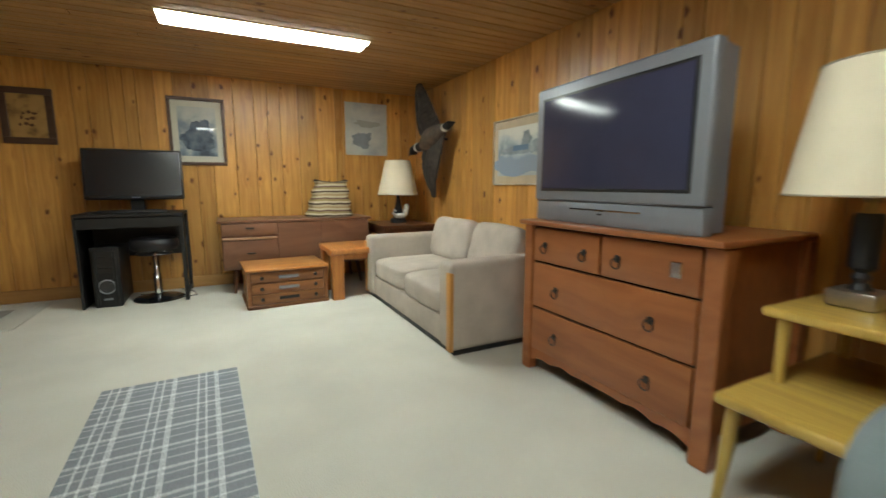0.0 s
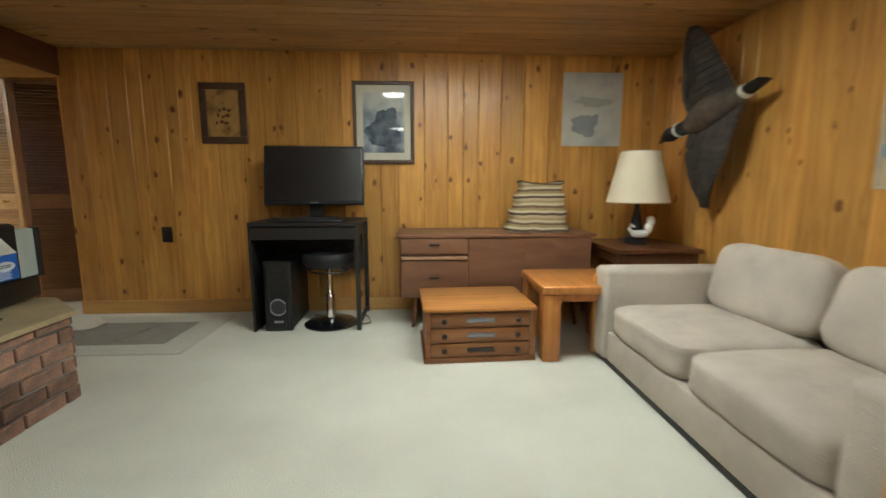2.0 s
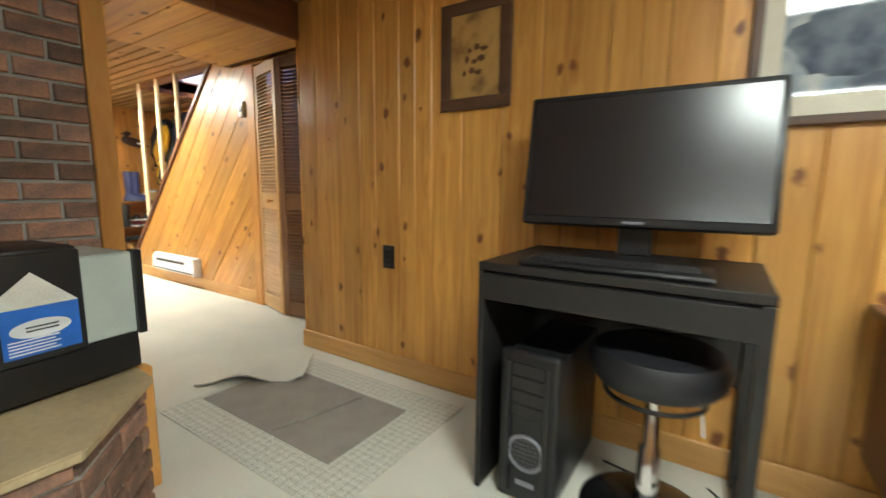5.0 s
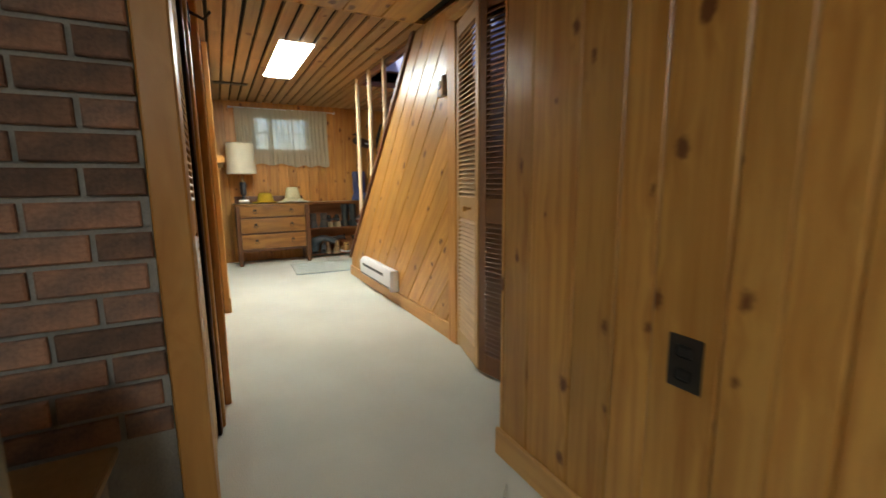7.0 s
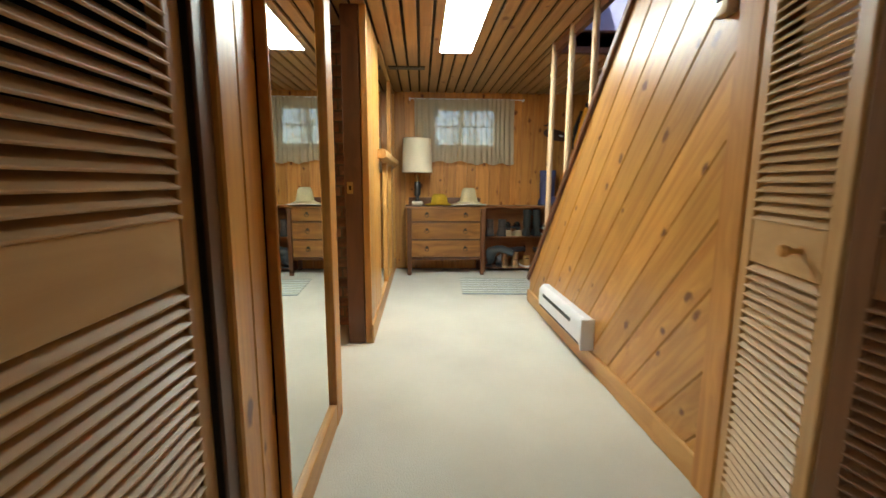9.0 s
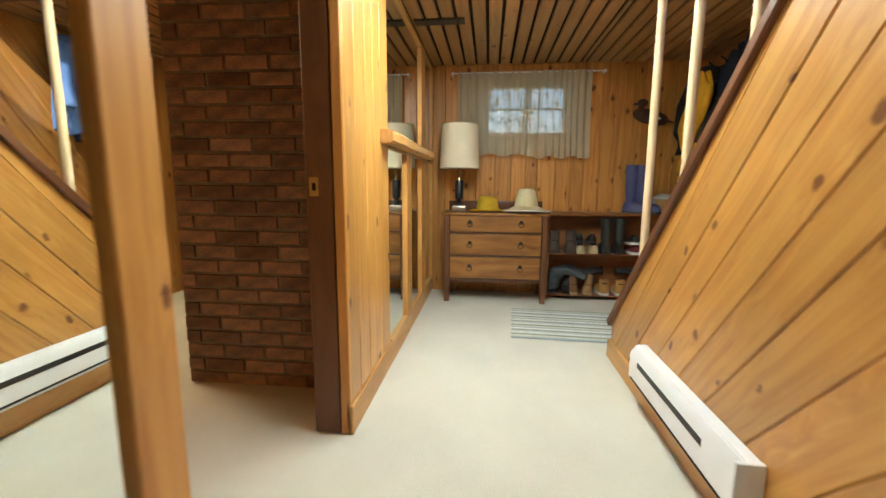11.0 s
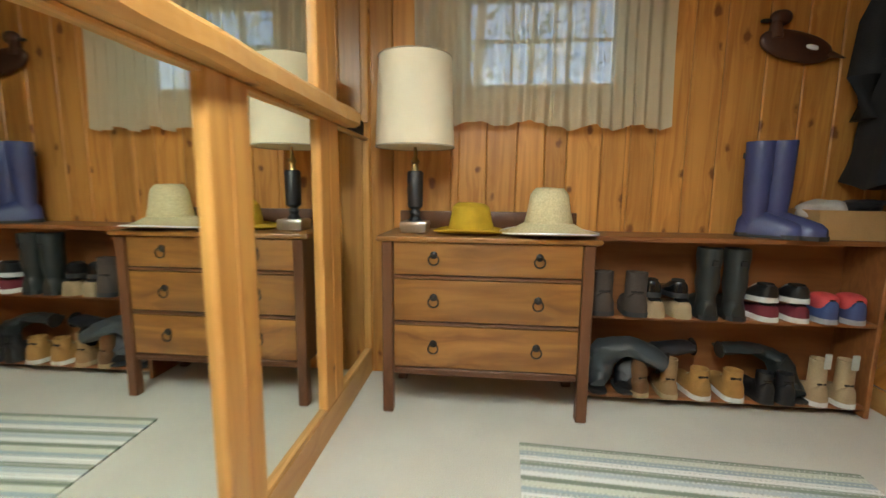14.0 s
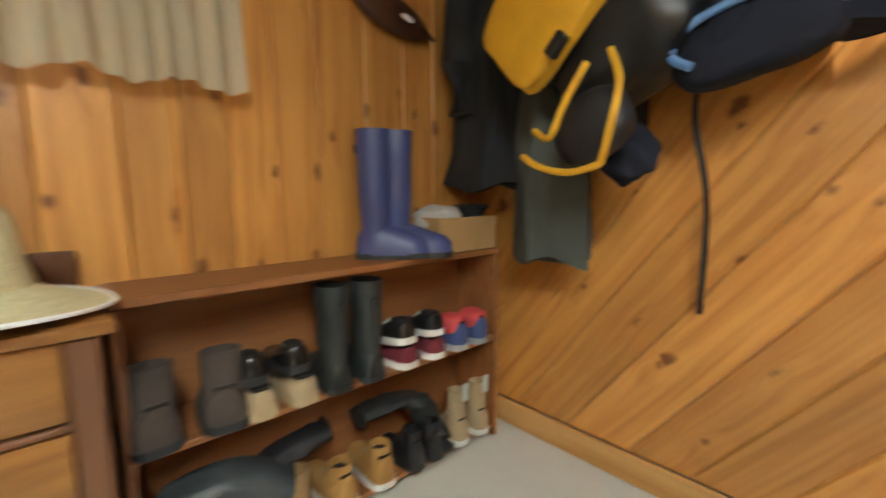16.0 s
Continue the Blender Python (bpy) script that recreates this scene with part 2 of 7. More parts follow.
def clip(poly, a, b, c):
    """The part of a convex polygon where a*u + b*v >= c."""
    out = []
    for i, p in enumerate(poly):
        q = poly[(i + 1) % len(poly)]
        dp, dq = a * p[0] + b * p[1] - c, a * q[0] + b * q[1] - c
        if dp >= 0:
            out.append(p)
        if dp * dq < 0:
            s = dp / (dp - dq)
            out.append((p[0] + s * (q[0] - p[0]), p[1] + s * (q[1] - p[1])))
    return out


def slab(bm, poly, depth, edge):
    """A board of convex outline: back at 0, its face at depth, with its rim chamfered."""
    cx = sum(p[0] for p in poly) / len(poly)
    cy = sum(p[1] for p in poly) / len(poly)
    w = min(max(p[0] for p in poly) - min(p[0] for p in poly), max(p[1] for p in poly) - min(p[1] for p in poly))
    e = min(edge, w * 0.25)
    ins = []
    n = len(poly)
    area = sum(poly[i][0] * poly[(i + 1) % n][1] - poly[(i + 1) % n][0] * poly[i][1] for i in range(n))
    if area < 0:
        poly = poly[::-1]
    for i in range(n):
        p, a, c = Vector(poly[i]), Vector(poly[i - 1]), Vector(poly[(i + 1) % n])
        d1, d2 = (p - a).normalized(), (c - p).normalized()
        n1, n2 = Vector((-d1.y, d1.x)), Vector((-d2.y, d2.x))
        k = max(0.35, 1 + n1.dot(n2))
        ins.append(p + (n1 + n2) * (e / k))
    rings = [[bm.verts.new((p[0], p[1], z)) for p in ring] for ring, z in ((poly, 0), (poly, depth - e), (ins, depth))]
    for a, b in zip(rings, rings[1:]):
        for i in range(n):
            bm.faces.new((a[i], a[(i + 1) % n], b[(i + 1) % n], b[i]))
    bm.faces.new(rings[-1])
    return bm


def clean(poly):
    out = []
    for p in poly:
        if not out or (Vector(p) - Vector(out[-1])).length > 0.004:
            out.append(p)
    if len(out) > 2 and (Vector(out[0]) - Vector(out[-1])).length < 0.004:
        out.pop()
    return out


def plank_wall(parent, origin, along, up, polys, material, widths=(0.10, 0.19), angle=0.0, depth=0.018, edge=0.005, seed=1, name="plank"):
    """Boards nailed over a wall. polys: convex outlines in (along, up); the grain stands upright, or leans by angle degrees."""
    rng = random.Random(seed)
    o, a, u = Vector(origin), Vector(along).normalized(), Vector(up).normalized()
    t = radians(angle)
    gx, gy = a * math.cos(t) + u * math.sin(t), u * math.cos(t) - a * math.sin(t)
    nrm = gx.cross(gy)
    basis = Matrix((gx, gy, nrm)).transposed().to_4x4()
    ct, st = math.cos(t), math.sin(t)
    turned = [[(p[0] * ct + p[1] * st, -p[0] * st + p[1] * ct) for p in poly] for poly in polys]
    lo = min(p[0] for poly in turned for p in poly)
    hi = max(p[0] for poly in turned for p in poly)
    at = lo
    while at < hi - 0.001:
        w = rng.uniform(*widths)
        if hi - at - w < 0.05:
            w = hi - at
        for poly in turned:
            s = clean(clip(clip(poly, 1, 0, at + 0.0008), -1, 0, -(at + w - 0.0008)))
            if len(s) < 3 or max(p[0] for p in s) - min(p[0] for p in s) < 0.012 or max(p[1] for p in s) - min(p[1] for p in s) < 0.012:
                continue
            cx, cy = sum(p[0] for p in s) / len(s), sum(p[1] for p in s) / len(s)
            bm = slab(bmesh.new(), [(p[0] - cx, p[1] - cy) for p in s], depth + rng.uniform(-0.001, 0.001), edge)
            place = o + gx * cx + gy * cy
            part(name, bm, material, parent, "", m=Matrix.Translation(place) @ basis)
        at += w


def rect(a0, b0, a1, b1):
    return [(a0, b0), (a1, b0), (a1, b1), (a0, b1)]


def structure(name, bm, material, label, category):
    return solo(name, bm, material, label, category, kind="structure")


def brick_face(parent, origin, along, up, polys, seed=3, length=0.195, height=0.058, joint=0.013, depth=0.016):
    rng = random.Random(seed)
    o, a, u = Vector(origin), Vector(along).normalized(), Vector(up).normalized()
    basis = Matrix((a, u, a.cross(u))).transposed().to_4x4()
    shared = {}
    for poly in polys:
        lo_u, hi_u = min(p[0] for p in poly), max(p[0] for p in poly)
        lo_v, hi_v = min(p[1] for p in poly), max(p[1] for p in poly)
        row, v = 0, lo_v
        while v < hi_v:
            x = lo_u - (length + joint) * (0.5 if row % 2 else 0) - rng.uniform(0, 0.02)
            while x < hi_u:
                s = poly
                for k in ((1, 0, x), (-1, 0, -(x + length)), (0, 1, v), (0, -1, -(v + height))):
                    s = clip(s, *k) if s else s
                s = clean(s) if s else s
                if len(s) >= 3 and max(p[0] for p in s) - min(p[0] for p in s) > 0.02 and max(p[1] for p in s) - min(p[1] for p in s) > 0.015:
                    cx, cy = sum(p[0] for p in s) / len(s), sum(p[1] for p in s) / len(s)
                    key = tuple(round(c, 3) for p in s for c in (p[0] - cx, p[1] - cy))
                    if key not in shared:
                        shared[key] = mesh_of(slab(bmesh.new(), [(p[0] - cx, p[1] - cy) for p in s], depth, 0.004), "brick", BRICK)
                    ob = new("brick", shared[key])
                    ob.parent = parent
                    ob.matrix_basis = Matrix.Translation(o + a * cx + u * cy + a.cross(u) * rng.uniform(-0.003, 0.002)) @ basis
                x += length + joint
            v += height + joint
            row += 1


# ---- the large structure ----
H = 2.015          # hall ceiling
HM = 1.98          # main room ceiling
SOFFIT = 1.94      # head of the closets
BEAM = 1.78        # underside of the boxed beam over the passage
EAST, NORTH, WEST, FARNORTH, MIRRORY, STAIRY = 2.15, 4.60, -7.30, 6.075, 3.738, 4.985

structure("floor", boxed(-8.0, -2.3, -0.12, 2.4, 6.4, 0.0, 0), CARPET, "cream low-pile fitted carpet", "floor")


def ceiling(name, x0, x1, y0, y1, z, seed, pitch=0.092, gap=0.010):
    """Narrow boards with dark gaps, in one mesh, under a dark deck."""
    rng = random.Random(seed)
    bm = bmesh.new()
    verts, faces = [], []
    y = y0
    while y < y1 - 0.02:
        w = min(pitch, y1 - y)
        x = x0
        while x < x1 - 0.01:
            e = min(x1, x + rng.uniform(1.6, 3.4))
            if x1 - e < 0.5:
                e = x1
            k = len(verts)
            a, b, c = y + gap / 2, y + w - gap / 2, 0.004
            for px in (x, e - 0.002):
                verts += [(px, a, z + 0.016), (px, a, z + c), (px, a + c, z), (px, b - c, z), (px, b, z + c), (px, b, z + 0.016)]
            for i in range(6):
                faces.append((k + i, k + (i + 1) % 6, k + 6 + (i + 1) % 6, k + 6 + i))
            faces += [tuple(k + i for i in range(5, -1, -1)), tuple(k + 6 + i for i in range(6))]
            x = e
        y += pitch
    me = bpy.data.meshes.new(name)
    me.from_pydata(verts, [], faces)
    me.materials.append(PINE_CEIL)
    ob = new(name, me)
    tagged(ob, "knotty pine strip ceiling with dark gaps between boards", "ceiling", kind="structure")
    structure(name + "_deck", boxed(x0, y0, z + 0.018, x1, y1, z + 0.12, 0), GAP_SHADE, "dark deck above the ceiling boards", "ceiling")


ceiling("ceiling_main", -2.43, 2.3, -2.2, 4.75, HM, 1)
ceiling("ceiling_hall", -7.45, -4.60, 0.9, 5.06, H, 2, 0.098, 0.020)
ceiling("ceiling_passage", -4.594, -3.24, 0.9, 5.06, H - 0.006, 4, 0.098, 0.020)
ceiling("ceiling_coats", -7.45, -5.62, 5.06, 6.25, H, 3, 0.098, 0.020)

# soffit over the passage
sof = structure("soffit", boxed(-3.28, 3.40, BEAM + 0.02, -2.42, 4.70, H + 0.12, 0), GAP_SHADE, "boxed beam over the passage", "beam")
plank_wall(sof, (-3.28, 3.45, BEAM + 0.02), (0, 1, 0), (1, 0, 0), [rect(0, 0, 1.20, 0.86)], PINE, (0.13, 0.19), seed=5)
plank_wall(sof, (-2.42, 3.45, BEAM + 0.003), (0, 1, 0), (0, 0, 1), [rect(0, 0, 1.16, 0.22)], DARKWOOD_X, (0.5, 0.7), seed=6)
plank_wall(sof, (-3.28, 4.70, BEAM + 0.003), (0, -1, 0), (0, 0, 1), [rect(0, 0, 1.25, 0.26)], PINE, (0.5, 0.7), seed=7)
plank_wall(sof, (-2.44, 4.70, BEAM + 0.003), (-1, 0, 0), (0, 0, 1), [rect(0, 0, 0.84, 0.26)], PINE, (0.4, 0.5), seed=8)
structure("closet_header", boxed(-3.43, 4.90, 1.885, -2.43, 4.96, H + 0.02, 0.004), PINE_TRIM_X, "pine header above the bifold doors", "trim")

# main room walls
wn_ = structure("wall_north", boxed(-2.42, NORTH, 0, EAST + 0.2, NORTH + 0.15, H + 0.1, 0), GAP_SHADE, "knotty pine panelled wall", "wall")
plank_wall(wn_, (-2.42, NORTH, 0), (1, 0, 0), (0, 0, 1), [rect(0, 0, EAST + 2.42, H + 0.01)], PINE, (0.085, 0.20), seed=11)
plank_wall(wn_, (-2.42, NORTH + 0.15, 0), (0, -1, 0), (0, 0, 1), [rect(0, 0, 0.168, H + 0.01)], PINE, (0.085, 0.20), seed=12)
we = structure("wall_east", boxed(EAST, -2.2, 0, EAST + 0.15, NORTH, H + 0.1, 0), GAP_SHADE, "knotty pine panelled wall", "wall")
plank_wall(we, (EAST, NORTH, 0), (0, -1, 0), (0, 0, 1), [rect(0.018, 0, NORTH + 2.2, H + 0.01)], PINE, (0.085, 0.20), seed=13)
ws = structure("wall_south", boxed(-4.4, -2.2, 0, EAST + 0.15, -2.05, H + 0.1, 0), GAP_SHADE, "knotty pine panelled wall", "wall")
plank_wall(ws, (EAST, -2.05, 0), (-1, 0, 0), (0, 0, 1), [rect(0, 0, EAST + 2.4, H + 0.01)], PINE, (0.15, 0.30), seed=14)
wm = structure("wall_main_west", boxed(-2.55, -2.1, 0, -2.4, 0.9, H + 0.1, 0), GAP_SHADE, "knotty pine panelled wall", "wall")
plank_wall(wm, (-2.4, -2.1, 0), (0, 1, 0), (0, 0, 1), [rect(0, 0, 3.0, H + 0.01)], PINE, (0.15, 0.30), seed=15)

# brick chimney breast and raised hearth
CHX = -2.38
chim = structure("chimney_breast", boxed(-2.60, 0.9, 0, CHX - 0.014, 3.58, H + 0.05, 0), MORTAR, "red brick chimney breast with grey mortar", "fireplace")
structure("passage_post", boxed(-2.525, 3.583, 0, CHX + 0.005, 3.657, H, 0.005), PINE_TRIM_Z, "pine post at the end of the brick chimney breast", "post")

# hall, south side: closet with louvred door, boards, mirror
HS = 3.655
cl = structure("wall_hall_south", boxed(-4.02, 3.50, 0, -3.06, HS, H, 0), GAP_SHADE, "pine boarded closet wall", "wall")
# Added lid, out of view; keeps sky light out of the closet below.
structure("closet_sky_block_south", boxed(-3.82, 0.8, H + 0.0, -2.78, 3.42, H + 0.1, 0), GAP_SHADE, "unseen lid added to keep sky light out of the closet", "ceiling")
# Closet side and back: near-black for shade; the side blocks stray light.
structure("closet_side_west", boxed(-3.10, 2.95, 0, -3.062, 3.50, H, 0), GAP_SHADE, "closet side in near-black that stands for shade", "wall")
structure("closet_back", boxed(-3.06, 2.95, 0, -2.50, 3.05, H, 0), GAP_SHADE, "closet back in near-black that stands for shade", "wall")
structure("wall_south_room_east", boxed(-4.03, 0.9, 0, -3.95, 3.50, H, 0), PINE_TRIM_Z, "pine boarded wall of the south room", "wall")
plank_wall(cl, (-3.122, HS, 0.0), (-1, 0, 0), (0, 0, 1), [rect(0, 0, 0.195, H)], PINE, (0.09, 0.10), seed=21)
plank_wall(cl, (-4.02, 3.678, 0), (0, -1, 0), (0, 0, 1), [rect(0, 0, 0.178, H)], PINE, (0.15, 0.16), seed=22)


def prism_xz(poly, y0, y1):
    bm = bmesh.new()
    a = [bm.verts.new((p[0], y0, p[1])) for p in poly]
    b = [bm.verts.new((p[0], y1, p[1])) for p in poly]
    n = len(poly)
    bm.faces.new(a)
    bm.faces.new(b[::-1])
    for i in range(n):
        bm.faces.new((a[i], b[i], b[(i + 1) % n], a[(i + 1) % n]))
    return bm


# stair side wall with boards along the slope
X0, X1, Z0, XT = -5.82, -3.54, 0.20, -4.01     # lower end, jamb, height of the lower end, where the slope meets the ceiling
SLOPE = math.atan2(H - Z0, XT - X0)
stair_poly = [(X0, 0), (X1, 0), (X1, H), (XT, H), (X0, Z0)]
SW = structure("wall_stair", prism_xz(stair_poly, STAIRY + 0.018, STAIRY + 0.09), GAP_SHADE, "pine stair side wall with diagonal boards", "wall")
plank_wall(SW, (X0, STAIRY + 0.018, 0.10), (1, 0, 0), (0, 0, 1), [[(0, 0), (X1 - X0, 0), (X1 - X0, H - 0.1), (XT - X0, H - 0.1), (0, Z0 - 0.10)]], PINE, (0.14, 0.19), angle=math.degrees(SLOPE) - 90 + 4, seed=31)
plank_wall(SW, (X0, STAIRY + 0.09, 0), (0, -1, 0), (0, 0, 1), [rect(0, 0, 0.085, Z0)], PINE, (0.05, 0.09), seed=32)
structure("stair_baseboard", boxed(X0 - 0.018, STAIRY - 0.014, 0, X1, STAIRY + 0.016, 0.105, 0.004), PINE_TRIM_X, "pine baseboard along the stair wall", "baseboard")
cap = part("slope_cap", box(bmesh.new(), -0.02, -0.065, -0.004, math.hypot(XT - X0, H - Z0) + 0.02, 0.065, 0.038, 0.006), DARKWOOD_X, None, m=Matrix.Translation((X0, STAIRY + 0.045, Z0)) @ Euler((0, -SLOPE, 0)).to_matrix().to_4x4())
tagged(cap, "dark-stained sloping cap on the stair wall", "trim", kind="structure")
structure("stair_jamb", boxed(-3.54, STAIRY - 0.02, 0, -3.44, STAIRY + 0.10, H, 0.005), PINE_TRIM_Z, "pine door jamb of the closet", "trim")

# stairs behind, and the stairwell
for i in range(9):
    xa = X0 + 0.14 + i * 0.195
    structure("stair_step_%d" % (i + 1), boxed(xa, STAIRY + 0.095, 0 if i < 1 else 0.19 * i - 0.02, xa + 0.24, FARNORTH - 0.03, 0.19 * (i + 1), 0.006), PINE_TRIM, "pine stair tread", "step")
structure("stairwell_east", boxed(-3.44, 5.06, SOFFIT, -3.36, 6.25, 3.4, 0), PLASTER, "stairwell wall in blue-grey that holds the daylight's tint", "wall")
structure("stairwell_south", boxed(-5.62, 4.98, H + 0.13, -3.4, 5.05, 3.4, 0), PLASTER, "stairwell wall in blue-grey that holds the daylight's tint", "wall")
structure("stairwell_west", boxed(-5.70, 5.05, H + 0.13, -5.62, 6.25, 3.4, 0), PLASTER, "stairwell wall in blue-grey that holds the daylight's tint", "wall")
structure("stairwell_header", boxed(-5.64, 5.04, H - 0.05, -3.9, 5.075, H + 0.14, 0.003), DARKWOOD_X, "dark header along the stair opening", "trim")
structure("stairwell_header_end", boxed(-5.66, 5.06, H - 0.03, -5.62, 6.02, H + 0.14, 0.003), DARKWOOD_X, "dark header along the stair opening", "trim")

# north wall of the coat corner, boards on the slope
fn = structure("wall_far_north", boxed(-7.5, FARNORTH, 0, -2.3, FARNORTH + 0.12, 3.45, 0), PLASTER, "pine wall with diagonal boards behind the coats", "wall")
plank_wall(fn, (-7.30, FARNORTH, 0.10), (1, 0, 0), (0, 0, 1), [rect(0, 0, 3.9, H)], CEDAR, (0.15, 0.20), angle=math.degrees(SLOPE) - 90 + 8, seed=41)
structure("far_baseboard", boxed(-7.28, FARNORTH - 0.035, 0, -5.7, FARNORTH - 0.016, 0.10, 0.004), PINE_TRIM_X, "pine baseboard in the coat corner", "baseboard")

# west wall with the window's opening
WY0, WY1, WZ0, WZ1 = 4.185, 4.95, 1.42, 1.88
ww = structure("wall_west", boxed(WEST - 0.2, 0.9, 0, WEST, WY0, H + 0.1, 0), GAP_SHADE, "knotty pine panelled wall with a small high window", "wall")
structure("wall_west_right", boxed(WEST - 0.2, WY1, 0, WEST, FARNORTH + 0.12, H + 0.1, 0), GAP_SHADE, "knotty pine panelled wall", "wall")
structure("wall_west_under", boxed(WEST - 0.2, WY0, 0, WEST, WY1, WZ0, 0), GAP_SHADE, "knotty pine panelled wall", "wall")
structure("wall_west_over", boxed(WEST - 0.2, WY0, WZ1, WEST, WY1, H + 0.1, 0), GAP_SHADE, "knotty pine panelled wall", "wall")
plank_wall(ww, (WEST, 0, 0), (0, 1, 0), (0, 0, 1), [rect(MIRRORY - 0.1, 0, WY0, H + 0.01), rect(WY1, 0, FARNORTH - 0.018, H + 0.01), rect(WY0, 0, WY1, WZ0), rect(WY0, WZ1, WY1, H + 0.01)], CEDAR, (0.10, 0.17), seed=51)

win = thing("window_1", WEST, 0, 0, 0, "small high basement window with white wooden frame", "window", kind="structure")
for n, a in (("window_frame", (-0.16, WY0, WZ0, -0.10, WY0 + 0.04, WZ1)), ("window_frame", (-0.16, WY1 - 0.04, WZ0, -0.10, WY1, WZ1)), ("window_frame", (-0.16, WY0 + 0.04, WZ0, -0.10, WY1 - 0.04, WZ0 + 0.035)),
             ("window_frame", (-0.16, WY0 + 0.04, WZ1 - 0.035, -0.10, WY1 - 0.04, WZ1)), ("muntin", (-0.145, 4.42, WZ0 + 0.035, -0.12, 4.435, WZ1 - 0.035)), ("muntin", (-0.145, 4.69, WZ0 + 0.035, -0.12, 4.705, WZ1 - 0.035)),
             ("muntin", (-0.142, WY0 + 0.04, 1.655, -0.123, WY1 - 0.04, 1.67)), ("window_sill", (-0.195, WY0, WZ0 - 0.02, 0.0, WY1, WZ0))):
    part(n, boxed(*a, 0.003), WHITE, win)
pane = part("pane", boxed(-0.136, WY0 + 0.035, WZ0 + 0.03, -0.130, WY1 - 0.035, WZ1 - 0.03, 0), glassy("window_glass"), win, "clear glass")
pane.visible_shadow = False

# mirror wall of the west area
mw = structure("wall_mirrors", boxed(-7.5, 3.605, 0, -4.91, MIRRORY - 0.018, H, 0), GAP_SHADE, "pine wall set with large mirrors", "wall")
plank_wall(mw, (-4.91, MIRRORY - 0.018, 0.0), (-1, 0, 0), (0, 0, 1), [rect(0, 0.12, 0.685, H)], PINE, (0.10, 0.16), seed=61)
structure("mirror_wall_end", boxed(-4.91, 3.70, 0, -4.885, MIRRORY + 0.002, H, 0.004), PINE_TRIM_Z, "pine corner board", "trim")
structure("dark_post", boxed(-4.98, 3.59, 0, -4.888, 3.698, H, 0.006), DARKWOOD_Z, "dark-stained door post beside the brick", "post")
structure("mirror_baseboard", boxed(-7.28, MIRRORY - 0.016, 0, -4.885, MIRRORY + 0.012, 0.12, 0.004), PINE_TRIM_X, "pine baseboard under the mirrors", "baseboard")


def wall_mirror(name, x0, x1, z0, z1, y, fx0, fx1, fz0, fz1, label):
    """A mirror pane with its pine frame; f: widths of the frame's sides."""
    t = thing(name, 0, 0, 0, 0, label, "mirror")
    part("mirror_pane", boxed(x0, y - 0.012, z0, x1, y - 0.004, z1, 0), MIRROR, t, "silvered glass")
    for n, a, m in (("frame_side", (x0 - fx0, y - 0.014, z0 - fz0, x0, y + 0.014, z1 + fz1), PINE_TRIM_Z), ("frame_side", (x1, y - 0.014, z0 - fz0, x1 + fx1, y + 0.014, z1 + fz1), PINE_TRIM_Z),
                    ("frame_rail", (x0, y - 0.014, z0 - fz0, x1, y + 0.012, z0), PINE_TRIM_X), ("frame_rail", (x0, y - 0.014, z1, x1, y + 0.012, z1 + fz1), PINE_TRIM_X)):
        if a[3] - a[0] > 0.002 and a[5] - a[2] > 0.002:
            part(n, boxed(*a, 0.003), m, t)
    return t


for x0, x1, f0, f1 in ((-6.045, -5.59, 0.078, 0.0), (-6.645, -6.203, 0.09, 0.078), (-7.265, -6.825, 0.012, 0.089)):
    wall_mirror("wall_mirror", x0, x1, 0.133, 1.175, MIRRORY, f0, f1, 0.011, 0.012, "tall mirror panel in a pine frame below the ledge")
for x0, x1, f0, f1 in ((-6.64, -5.59, 0.09, 0.0), (-7.265, -6.82, 0.012, 0.089)):
    wall_mirror("wall_mirror", x0, x1, 1.258, H - 0.03, MIRRORY, f0, f1, 0.0, 0.028, "mirror panel in a pine frame above the ledge")
ledge_rings = []
for k in range(41):
    lx = -6.94 + 1.50 * k / 40
    j = [noise.noise(Vector((lx * 9, q * 3.1, 0.5))) * 0.009 for q in range(4)]
    yy = MIRRORY + 0.065 + 0.012 * noise.noise(Vector((lx * 4, 1.7, 2.0)))
    ledge_rings.append([(lx, MIRRORY - 0.014, 1.188), (lx, yy - 0.02 + j[0], 1.188), (lx, yy + j[1], 1.20), (lx, yy + j[2], 1.238), (lx, yy - 0.012 + j[3], 1.252), (lx, MIRRORY - 0.014, 1.252)])
ledge_bm = bmesh.new()
ledge_v = [[ledge_bm.verts.new(q) for q in r] for r in ledge_rings]
for ra, rb in zip(ledge_v, ledge_v[1:]):
    for i in range(6):
        ledge_bm.faces.new((ra[i], ra[(i + 1) % 6], rb[(i + 1) % 6], rb[i]))
ledge_bm.faces.new(ledge_v[0])
ledge_bm.faces.new(ledge_v[-1])
lg = structure("mirror_ledge", ledge_bm, PINE_TRIM_X, "rough live-edge pine ledge across the mirrors", "ledge")
wall_mirror("hall_mirror", -3.945, -3.332, 0.10, 1.97, HS + 0.032, 0.11, 0.012, 0.10, 0.04, "tall hall mirror in a pine frame")

# south room glimpsed through the doorway
sb = structure("brick_wall", boxed(-5.38, 2.79, 0, -5.25, 3.58, H, 0), OLDMORTAR, "old red brick wall", "wall")
structure("wall_room_south", boxed(-7.5, 1.25, 0, -6.45, 1.45, H, 0), PINE_TRIM_Z, "pine boarded wall", "wall")
structure("wall_room_end", boxed(-7.5, 0.75, 0, -4.05, 0.9, H + 0.05, 0), MORTAR, "old brick end wall", "wall")

# curtain rod stays with the curtain; louvred doors


